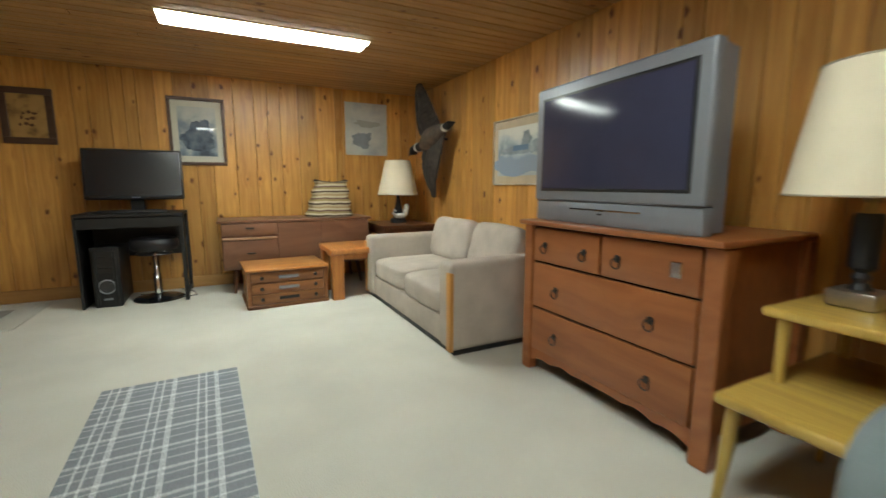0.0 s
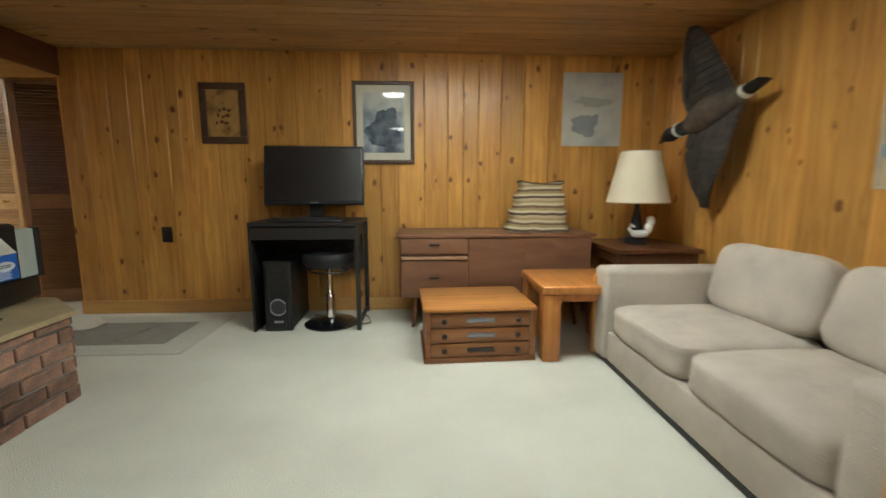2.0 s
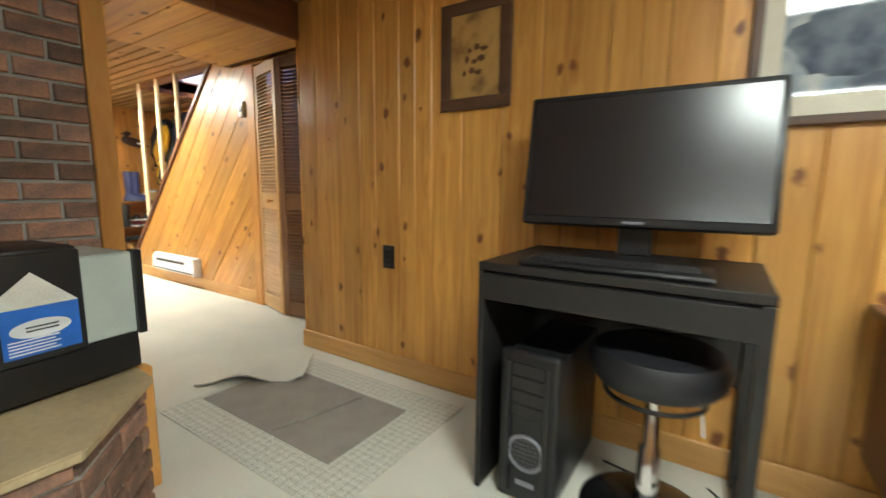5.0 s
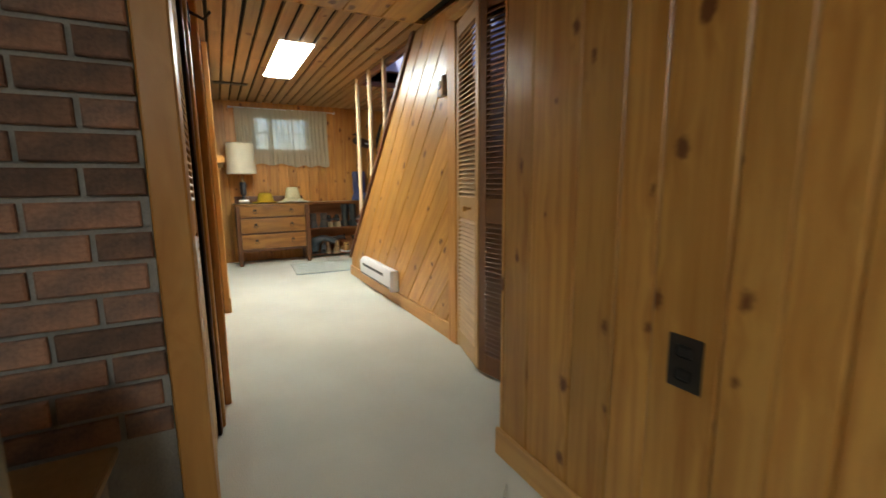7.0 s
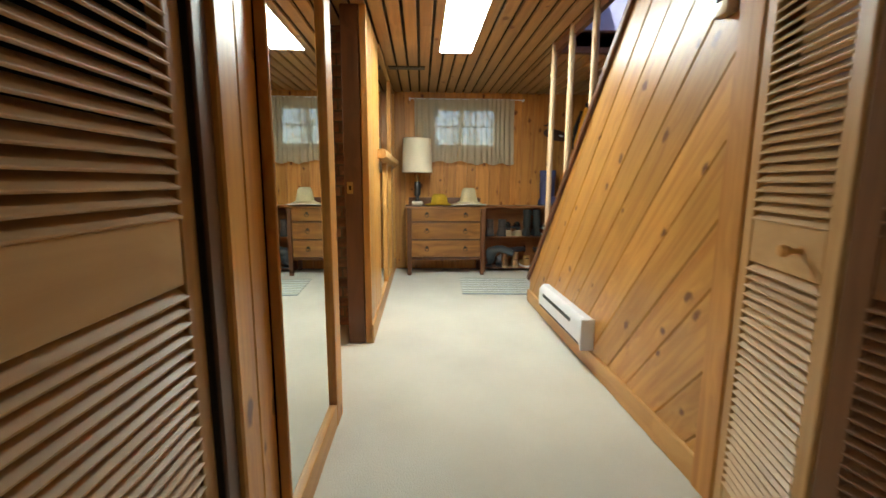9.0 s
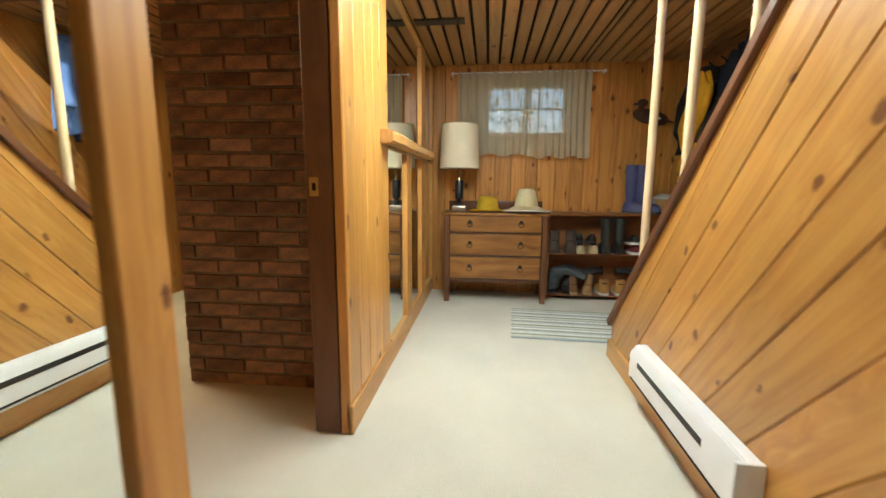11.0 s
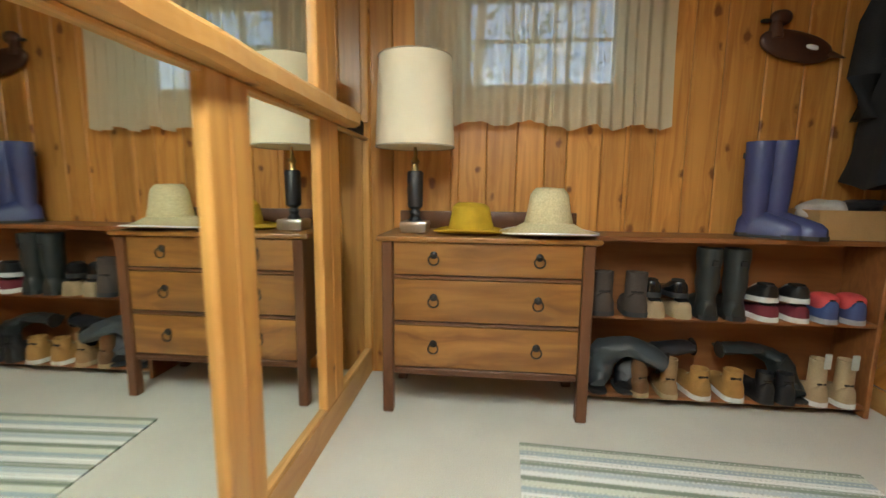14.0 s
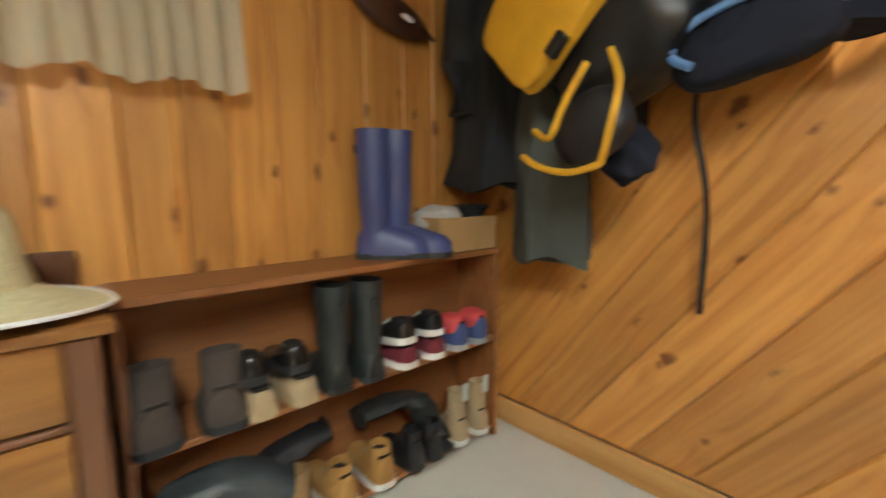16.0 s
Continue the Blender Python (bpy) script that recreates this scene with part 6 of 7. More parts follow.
hat("straw_hat", -7.03, 4.58, 0.759, 0.188, 0.092, 0.198, STRAW, "pale straw sun hat with a white-bound brim", WHITE, 1.08, 0.78, 0.045)

# ---- shoe shelf and footwear ----
ss = thing("shoe_shelf", -7.175, 5.36, 0, 0, "long low red-brown wooden shoe shelf with two levels", "shelf")
SY = 0.59
for n, z0, z1, d in (("top_board", 0.735, 0.757, 0.0), ("middle_board", 0.395, 0.413, 0.006), ("bottom_board", 0.035, 0.053, 0.006)):
    part(n, boxed(-0.115, -SY, z0, 0.115 - d, SY, z1, 0.003), SHELFWOOD, ss)
for s in (-1, 1):
    part("side_board", boxed(-0.115, s * SY - (0.02 if s > 0 else 0), 0, 0.113, s * SY + (0 if s > 0 else 0.02), 0.735, 0.003), SHELFWOOD, ss)
part("back_board", boxed(-0.104, -SY + 0.02, 0.053, -0.098, SY - 0.02, 0.735, 0.001), SHELFWOOD, ss)


def shoe(length, width, height, upper, sole, name, label, m, toe=0.45, ankle=0.0, lace=None, heel_open=True):
    """A low shoe along +x (toe), heel at 0; ankle adds a collar."""
    t = thing(name, 0, 0, 0, 0, label, "shoe", "footwear")
    t.matrix_world = m
    n = 16
    def outline(u):
        w = width / 2 * (0.78 + 0.22 * math.sin(math.pi * min(1, u * 1.05))) * (1 if 0.08 < u < 0.86 else math.sqrt(max(0.02, 1 - (((0.08 - u) / 0.09) ** 2 if u <= 0.08 else ((u - 0.86) / 0.15) ** 2))))
        return w
    us = [0.0, 0.03, 0.1, 0.2, 0.32, 0.45, 0.58, 0.7, 0.8, 0.88, 0.94, 0.98, 1.0]
    rings = []
    for u in us:
        w = outline(u) * 1.03
        rings.append([(u * length, -w, 0.0), (u * length, w, 0.0), (u * length, w * 1.02, 0.022 + 0.004 * (u > 0.85)), (u * length, -w * 1.02, 0.022 + 0.004 * (u > 0.85))])
    part("sole", loft(rings), sole, t, "", True)
    rings = []
    for u in us:
        w = outline(u) * 0.97
        h = height * (1 - (1 - toe) * max(0, min(1, (u - 0.30) / 0.40)) ** 0.8) * (0.96 if u > 0.0 else 0.9)
        if u > 0.9:
            h *= math.sqrt(max(0.05, 1 - ((u - 0.9) / 0.105) ** 2))
        ring = []
        for q in range(n):
            a = math.pi * q / (n - 1)
            k = 0.55 if u < 0.45 and not ankle else 0.85
            ring.append((u * length, w * math.copysign(abs(math.cos(a)) ** k, math.cos(a)), 0.02 + (h - 0.02) * math.sin(a) ** 0.7))
        rings.append(ring)
    part("upper", loft(rings), upper, t, "", True)
    if heel_open:
        # Near-black pad stands for the shade inside the shoe.
        part("opening", moved(soft(length * 0.30, width * 0.55, 0.02, 3, 0, 4), pose(length * 0.19, 0, height - 0.004)), GAP_SHADE, t, "near-black pad for the shade in the opening", True)
    if ankle:
        rr = []
        for v in (0, 0.35, 0.7, 1.0):
            rr.append([(length * 0.21 + (0.17 - 0.02 * v) * length * math.cos(a), width * 0.40 * math.sin(a), height * 0.6 + v * (ankle - height * 0.6)) for a in [2 * math.pi * k / 18 for k in range(18)]])
        rr.append([(p[0] * 0.9 + length * 0.021, p[1] * 0.85, p[2]) for p in rr[-1]])
        rr.append([(p[0], p[1], p[2] - 0.04) for p in rr[-1]])
        part("collar", loft(rr), upper, t, "", True)
    if lace:
        for k in range(4):
            x = length * (0.40 + 0.07 * k)
            part("lace", tube([(x, -width * 0.2, height * (0.86 - 0.11 * k)), (x + 0.005, 0, height * (0.93 - 0.11 * k)), (x, width * 0.2, height * (0.86 - 0.11 * k))], 0.003, 5), lace, t)
    return t


def tall_boot(length, width, height, upper, sole, name, label, m, shaft=0.058, slouch=0.0, group="footwear"):
    t = thing(name, 0, 0, 0, 0, label, "boot", group)
    t.matrix_world = m
    rings = []
    for u, w, h in ((0.0, 0.6, 0.06), (0.08, 0.85, 0.09), (0.3, 0.9, 0.11), (0.5, 0.9, 0.09), (0.75, 1.0, 0.07), (0.92, 0.8, 0.055), (1.0, 0.35, 0.035)):
        rings.append([(u * length, w * width / 2 * math.cos(a), 0.012 + max(0, math.sin(a)) * h + (0 if math.sin(a) >= 0 else 0)) for a in [2 * math.pi * k / 18 for k in range(18)]])
    part("foot", loft(rings), upper, t, "", True)
    rings = []
    for k in range(10):
        v = k / 9
        r = shaft * (0.92 + 0.16 * v - 0.10 * math.exp(-((v - 0.18) / 0.12) ** 2))
        rings.append([(length * 0.24 + slouch * v * v + r * 1.05 * math.cos(a), r * 0.9 * math.sin(a) + 0.003 * math.sin(v * 15 + a), 0.03 + v * (height - 0.03)) for a in [2 * math.pi * q / 22 for q in range(22)]])
    rings.append([(length * 0.24 + slouch + (p[0] - length * 0.24 - slouch) * 0.93, p[1] * 0.93, p[2]) for p in rings[-1]])
    rings.append([(p[0], p[1], p[2] - 0.08) for p in rings[-1]])
    part("shaft", loft(rings), upper, t, "", True)
    rings = []
    for u, w in ((-0.02, 0.5), (0.06, 0.9), (0.3, 0.85), (0.5, 0.82), (0.75, 1.02), (0.93, 0.8), (1.02, 0.3)):
        rings.append([(u * length, s * w * width / 2, z) for s, z in ((-1, 0), (1, 0), (1, 0.018), (-1, 0.018))])
    part("sole", loft(rings), sole, t)
    part("strap", boxed(length * 0.24 - shaft - 0.012, -0.012, height - 0.07, length * 0.24 - shaft + 0.004, 0.012, height - 0.045, 0.003), sole, t, "small buckle strap")
    return t


RUBBER = mat("dark_rubber", (0.02, 0.02, 0.022), 0.6, vary=0.15)
NAVY = mat("navy_rubber", (0.045, 0.055, 0.16), 0.45, vary=0.1, scale=6)
BLACKRUBBER = mat("black_green_rubber", (0.022, 0.027, 0.027), 0.45, vary=0.12)
SUEDE = mat("tan_suede", (0.34, 0.20, 0.09), 0.9, vary=0.18, bump=0.4)
BROWNL = mat("brown_leather", (0.16, 0.075, 0.03), 0.5, vary=0.2, bump=0.2)
GREYSUEDE = mat("dark_brown_suede", (0.075, 0.055, 0.045), 0.9, vary=0.2, bump=0.4)
REDS = mat("maroon_canvas", (0.16, 0.018, 0.03), 0.85, vary=0.1)
PINKS = mat("coral_mesh", (0.62, 0.07, 0.075), 0.7, vary=0.15)
BLUES = mat("blue_mesh", (0.05, 0.08, 0.22), 0.7, vary=0.1)
SAND = mat("sand_suede", (0.42, 0.31, 0.18), 0.9, vary=0.15, bump=0.4)
GLOSSB = mat("polished_black_leather", (0.012, 0.012, 0.013), 0.18, vary=0.1)
GUM = mat("gum_sole", (0.40, 0.30, 0.17), 0.8, vary=0.1)
WHITES = mat("white_sole", (0.66, 0.66, 0.64), 0.7, vary=0.05)
TANWORK = mat("wheat_nubuck", (0.40, 0.21, 0.06), 0.85, vary=0.15, bump=0.3)


def on_shelf(y, z, back=-7.27, rz=0):
    return pose(back, y, z, 0, 0, rz)


M_, B_ = 0.414, 0.054


def heel_out(y, z, length, rz=0):
    """Heel towards the room."""
    return pose(-7.035 if length < 0.24 else -7.03, y - 0.04, z, 0, 0, 180 + rz)


shoe(0.225, 0.112, 0.11, GREYSUEDE, RUBBER, "ankle_boot", "dark brown suede ankle boot on the shoe shelf", heel_out(4.875, M_, 0.22, 6), 0.6, 0.19)
shoe(0.225, 0.112, 0.11, GREYSUEDE, RUBBER, "ankle_boot", "dark brown suede ankle boot on the shoe shelf", heel_out(5.005, M_, 0.22, -8), 0.6, 0.19)
for yy in (5.09, 5.20):
    shoe(0.22, 0.088, 0.075, SAND, GUM, "loafer", "sand suede shoe lying under a black dress shoe", heel_out(yy, M_, 0.22), 0.6, 0)
    shoe(0.21, 0.082, 0.075, GLOSSB, RUBBER, "dress_shoe", "polished black leather dress shoe stacked on suede shoe", pose(-7.05, yy - 0.052, M_ + 0.086, 0, 4, 180), 0.55, 0)
for yy in (5.30, 5.41):
    tall_boot(0.20, 0.09, 0.30, BLACKRUBBER, RUBBER, "rubber_boot", "dark green-black rubber boot standing on the shelf", heel_out(yy, M_, 0.2), 0.048)
for yy, r in ((5.545, 4), (5.66, -3)):
    shoe(0.22, 0.088, 0.072, REDS, WHITES, "canvas_shoe", "maroon canvas shoe with white sole", heel_out(yy, M_, 0.22, r), 0.6, 0)
    shoe(0.225, 0.088, 0.075, BLACK, WHITES, "running_shoe", "black running shoe with white sole stacked on another", pose(-7.03, yy - 0.05, M_ + 0.084, 0, 5, 180 + r), 0.55, 0, WHITES)
for yy, r in ((5.775, 3), (5.875, -2)):
    t = shoe(0.22, 0.085, 0.10, BLUES, mat("grey_sole", (0.36, 0.38, 0.42), 0.7), "running_shoe", "coral and blue running shoe on the shelf", heel_out(yy, M_, 0.22, r), 0.6, 0)
    part("heel_panel", moved(soft(0.10, 0.087, 0.075, 3, 0, 5), pose(0.06, 0, 0.085)), PINKS, t, "coral heel and collar", True)


def slumped_boot(path, radii, material, label):
    """A tall soft boot collapsed along a bent line from toe to open top."""
    t = thing("slumped_boot", 0, 0, 0, 0, label, "boot", "footwear")
    path = [(q[0], q[1] - 0.04, q[2]) for q in path]
    pts, rad = [], []
    for i in range(len(path) - 1):
        for q in range(5):
            f = q / 5
            pts.append(Vector(path[i]).lerp(Vector(path[i + 1]), f))
            rad.append(radii[i] + (radii[i + 1] - radii[i]) * f)
    pts.append(Vector(path[-1]))
    rad.append(radii[-1])
    for _ in range(3):
        pts = [pts[0]] + [(pts[k - 1] + pts[k] * 2 + pts[k + 1]) / 4 for k in range(1, len(pts) - 1)] + [pts[-1]]
    b = tube(pts, rad, 20)
    for v in b.verts:
        v.co += Vector((noise.noise(v.co * 22), noise.noise(v.co * 22 + Vector((5, 0, 0))), noise.noise(v.co * 22 + Vector((0, 5, 0))))) * 0.018
        near = min(pts, key=lambda q: (q - v.co).length)
        v.co.z = near.z + (v.co.z - near.z) * (0.55 if near.y > path[1][1] + 0.05 or near.y < path[1][1] - 0.05 else 0.9)
        v.co.z = max(v.co.z, B_ + 0.004)
    part("upper", b, material, t, "", True)
    d = (pts[-1] - pts[-2]).normalized()
    # Solid near-black disc in place of the shaded hollow of the boot.
    part("opening", tube([pts[-1] + d * 0.001, pts[-1] + d * 0.004], [rad[-1] * 0.9, rad[-1] * 0.85], 20), GAP_SHADE, t, "near-black disc for the shade in the open top")
    part("sole", moved(soft(0.16, 0.085, 0.02, 3, 0, 5), Matrix.Translation((path[0][0] - 0.05, path[0][1] + 0.01, B_ + 0.01))), RUBBER, t, "", True)


SLATE = mat("slate_rubber", (0.05, 0.058, 0.062), 0.5, vary=0.2)
slumped_boot([(-7.06, 4.865, B_ + 0.045), (-7.12, 4.88, B_ + 0.07), (-7.13, 4.90, B_ + 0.17), (-7.11, 5.00, B_ + 0.22), (-7.07, 5.14, B_ + 0.15)], [0.03, 0.055, 0.068, 0.070, 0.06], SLATE, "slate-grey rubber boot slumped sideways on the bottom shelf")
slumped_boot([(-7.07, 4.985, B_ + 0.04), (-7.12, 5.0, B_ + 0.06), (-7.13, 5.04, B_ + 0.12), (-7.15, 5.14, B_ + 0.19), (-7.16, 5.30, B_ + 0.20)], [0.03, 0.048, 0.05, 0.05, 0.045], LEATHER, "black leather boot slumped sideways on the bottom shelf")
slumped_boot([(-7.07, 5.70, B_ + 0.04), (-7.12, 5.70, B_ + 0.06), (-7.16, 5.67, B_ + 0.16), (-7.18, 5.57, B_ + 0.20), (-7.16, 5.42, B_ + 0.19)], [0.028, 0.045, 0.048, 0.048, 0.042], BLACKRUBBER, "tall black boot slumped behind the work boots")
for yy, r in ((5.06, 14), (5.17, -6)):
    shoe(0.21, 0.085, 0.09, BROWNL if yy < 5.1 else SUEDE, GUM, "suede_boot", "soft brown suede ankle boot slumping on the shelf", heel_out(yy, B_, 0.21, r), 0.6, 0.17)
for yy, r in ((5.31, 5), (5.44, -4)):
    shoe(0.23, 0.095, 0.105, TANWORK, WHITES, "work_boot", "wheat-coloured work boot with pale collar", heel_out(yy, B_, 0.23, r), 0.6, 0.13, GUM)
for yy, r in ((5.57, 2), (5.65, -2)):
    shoe(0.20, 0.08, 0.10, LEATHER, RUBBER, "slipper_boot", "black ankle boot in the shade of the shelf", heel_out(yy, B_, 0.2, r), 0.6, 0.13)
for yy, r in ((5.78, 3), (5.885, -2)):
    t = shoe(0.21, 0.082, 0.10, SAND, WHITES, "hiking_boot", "sand-coloured hiking boot with grey pull tab", heel_out(yy, B_, 0.21, r), 0.6, 0.20)
    part("pull_tab", boxed(-0.004, -0.014, 0.17, 0.004, 0.014, 0.235, 0.003), PALEGREY, t, "pale pull tab")

for dx, dy, r in ((0.0, 0.0, 12), (0.012, 0.078, 4)):
    tall_boot(0.235, 0.095, 0.40, NAVY, RUBBER, "navy_rain_boot", "tall navy blue rubber rain boot on the shelf top", pose(-7.20 + dx, 5.42 + dy, 0.758, 0, 0, 38 + r), 0.047, 0.0, "rain boots")
cb = thing("cardboard_box", -7.17, 5.80, 0.758, 0, "open cardboard box holding cloths on the shelf", "box")
CARDB = mat("brown_cardboard", (0.40, 0.24, 0.10), 0.85, vary=0.08)
for a in ((-0.10, -0.14, 0, -0.096, 0.14, 0.12), (0.096, -0.14, 0, 0.10, 0.14, 0.12), (-0.096, -0.14, 0, 0.096, -0.136, 0.12), (-0.096, 0.136, 0, 0.096, 0.14, 0.12), (-0.096, -0.136, 0, 0.096, 0.136, 0.004)):
    part("panel", boxed(*a, 0.001), CARDB, cb)
solo("grey_cloth", soft(0.17, 0.16, 0.10, 2.6, 0.1, 8, 0.3, 5), mat("grey_cotton", (0.42, 0.40, 0.38), 0.95, vary=0.15), "crumpled pale grey cloth in the box", "cloth", smooth=True, m=pose(-7.18, 5.74, 0.865))
solo("black_glove", soft(0.16, 0.22, 0.06, 2.6, 0.1, 8, 0.3, 9), LEATHER, "black gloves lying over the box", "gloves", smooth=True, m=pose(-7.16, 5.84, 0.885, 8, 0, 0))

# wooden duck on the wall
dkk = thing("wooden_duck", WEST + 0.02, 5.605, 1.56, 0, "dark carved wooden duck hung on the pine wall", "decoration")
DUCK = mat("dark_carved_wood", (0.06, 0.022, 0.012), 0.4, vary=0.2)
part("body", moved(soft(0.05, 0.30, 0.12, 2.2, 0, 7), pose(0.03, 0, 0, -14, 0, 0)), DUCK, dkk, "", True)
part("head", moved(soft(0.045, 0.085, 0.065, 2.2, 0, 6), pose(0.03, -0.07, 0.115)), DUCK, dkk, "", True)
part("neck", tube([(0.03, -0.085, 0.03), (0.03, -0.085, 0.10)], [0.032, 0.02], 10), DUCK, dkk, "", True)
part("tail", loft([ring_at(c, (0, 1, -0.3), r, 10, 0.5) for c, r in (((0.03, 0.12, -0.03), 0.03), ((0.03, 0.20, -0.05), 0.004))]), DUCK, dkk)
part("bill", moved(soft(0.02, 0.05, 0.016, 2.5, 0, 4), pose(0.03, -0.125, 0.105)), IRON, dkk)
part("wing_patch", moved(soft(0.012, 0.05, 0.02, 2.5, 0, 4), pose(0.056, 0.05, -0.012, -14, 0, 0)), WHITE, dkk, "pale wing patch")

# ---- curtains ----
def curtain(y0, y1, z0, z1, x, name, label, phase):
    """A gathered sheer panel with a heading and a hem."""
    t = thing(name, x, 0, 0, 0, label, "curtain", "sheer curtains")
    m = SHEER
    nu, nv = 90, 16
    bm = bmesh.new()
    g = []
    for j in range(nv + 1):
        v = j / nv
        row = []
        for i in range(nu + 1):
            u = i / nu
            amp = 0.008 + 0.012 * (1 - v)
            row.append(bm.verts.new((amp * math.sin(u * 55 + phase + 2 * math.sin(u * 7 + phase)) + 0.006 * math.sin(u * 23 + v * 2), y0 + (y1 - y0) * (u + 0.015 * math.sin(v * 3 + phase) * (1 - v)), z0 + (z1 - z0) * v + (0.012 * math.sin(u * 17 + phase) * (1 - v)))))
        g.append(row)
    for j in range(nv):
        for i in range(nu):
            bm.faces.new((g[j][i], g[j][i + 1], g[j + 1][i + 1], g[j + 1][i]))
    part("panel", bm, m, t, "", True)
    return t


SHEER = bpy.data.materials.new("sheer_cream_cotton")
SHEER.use_nodes = True
snt = SHEER.node_tree
sb_ = snt.nodes["Principled BSDF"]
sb_.inputs["Base Color"].default_value = (0.68, 0.62, 0.46, 1)
sb_.inputs["Roughness"].default_value = 0.9
trl = snt.nodes.new("ShaderNodeBsdfTranslucent")
trl.inputs["Color"].default_value = (0.72, 0.66, 0.50, 1)
trp = snt.nodes.new("ShaderNodeBsdfTransparent")
m1, m2 = snt.nodes.new("ShaderNodeMixShader"), snt.nodes.new("ShaderNodeMixShader")
weave = snt.nodes.new("ShaderNodeTexNoise")
weave.inputs["Scale"].default_value = 400
wmr = snt.nodes.new("ShaderNodeMapRange")
wmr.inputs["To Min"].default_value, wmr.inputs["To Max"].default_value = 0.09, 0.27
snt.links.new(weave.outputs["Fac"], wmr.inputs["Value"])
m1.inputs["Fac"].default_value = 0.35
snt.links.new(sb_.outputs[0], m1.inputs[1])
snt.links.new(trl.outputs[0], m1.inputs[2])
snt.links.new(m1.outputs[0], m2.inputs[1])
snt.links.new(trp.outputs[0], m2.inputs[2])
snt.links.new(wmr.outputs[0], m2.inputs["Fac"])
snt.links.new(m2.outputs[0], snt.nodes["Material Output"].inputs["Surface"])
curtain(3.98, 4.61, 1.245, 1.945, WEST + 0.075, "curtain", "sheer cream cotton cafe curtain over the window", 0.3)
curtain(4.595, 5.105, 1.225, 1.945, WEST + 0.085, "curtain", "sheer cream cotton cafe curtain over the window", 1.9)
rod = thing("curtain_rod", WEST + 0.075, 4.55, 1.935, 0, "thin white curtain rod above the window", "curtain rod")
part("rod", tube([(0, -0.62, 0), (0, 0.66, 0)], 0.006, 8), WHITE, rod, "", True)
for s in (-0.62, 0.66):
    part("bracket", boxed(-0.058, s - 0.01, -0.012, 0.006, s + 0.01, 0.012, 0.003), WHITE, rod)

# ---- coats and packs on the far north wall ----
def garment_parts(ob, length, d, material, seed):
    """A collar and a hanging sleeve for a garment."""
    c = tube([(0.07 * math.cos(a), -0.02 + 0.05 * math.sin(a), 0.0) for a in [2 * math.pi * k / 14 for k in range(15)]], 0.022, 8)
    part("collar", c, material, ob, "", True)
    s = -1 if seed < 2 else 1
    part("sleeve", tube([(s * 0.10, -d * 0.3, -0.06), (s * 0.15, -d * 0.48, -0.25), (s * 0.16, -d * 0.55, -0.45), (s * 0.15, -d * 0.5, -0.62 * min(1.0, length / 0.8))], [0.05, 0.06, 0.055, 0.045], 12), material, ob, "", True)


def garment(name, m, w_top, w_bot, d, length, material, label, seed, category="coat", sway=0.0):
    """Cloth hanging from its top; local z down from 0, folds deepen towards the hem."""
    rings = []
    nv = 14
    for k in range(nv + 1):
        v = k / nv
        w = w_top + (w_bot - w_top) * v
        dd = d * (0.45 + 0.55 * math.sin(math.pi * min(1, 0.2 + 0.8 * v) * 0.62))
        ring = []
        for q in range(40):
            a = 2 * math.pi * q / 40
            f = 1 + (0.06 + 0.12 * v) * math.sin(a * 5 + seed + v * 1.5) + 0.06 * math.sin(a * 9 + seed * 2) + 0.16 * noise.noise(Vector((math.cos(a) * 2.2 + seed, math.sin(a) * 2.2, v * 5)))
            ring.append((w / 2 * math.cos(a) * f + sway * v, dd / 2 * math.sin(a) * f, -length * v - 0.02 * v * math.sin(a * 3 + seed)))
        rings.append(ring)
    rings.insert(0, [(p[0] * 0.4, p[1] * 0.4, 0.02) for p in rings[0]])
    ob = solo(name, loft(rings), material, label, category, "hanging coats", smooth=True, m=m)
    garment_parts(ob, length, d, material, seed)
    return ob


COATBLACK = mat("black_wool", (0.013, 0.013, 0.016), 0.95, vary=0.2, bump=0.3)
COATGREY = mat("grey_green_fleece", (0.07, 0.078, 0.07), 0.95, vary=0.15, bump=0.3)
COATNAVY = mat("navy_nylon", (0.016, 0.018, 0.03), 0.85, vary=0.15, spec=0.2, bump=0.3)
CY = FARNORTH - 0.02
garment("black_coat", pose(-6.99, CY - 0.13, 1.86), 0.20, 0.36, 0.20, 0.88, COATBLACK, "long black coat hanging in the corner", 0.4, sway=-0.10)
garment("grey_fleece", pose(-6.82, CY - 0.12, 1.72), 0.20, 0.26, 0.20, 0.98, COATGREY, "grey-green fleece hanging behind the packs", 2.1)
garment("navy_jacket", pose(-6.66, CY - 0.11, 1.80), 0.20, 0.20, 0.18, 0.70, COATNAVY, "dark navy jacket hanging behind the packs", 4.0)
garment("dark_jacket", pose(-6.33, CY - 0.14, 1.90), 0.40, 0.48, 0.24, 0.62, COATNAVY, "dark nylon jacket hanging on the boarded wall", 1.2)
garment("blue_jacket", pose(-6.10, CY - 0.13, 1.92), 0.16, 0.20, 0.20, 0.60, mat("bright_blue_nylon", (0.10, 0.20, 0.45), 0.6, vary=0.1), "blue nylon jacket hanging on the boarded wall", 3.0)
YELLOWP = mat("yellow_nylon", (0.66, 0.34, 0.015), 0.65, vary=0.08, bump=0.2)
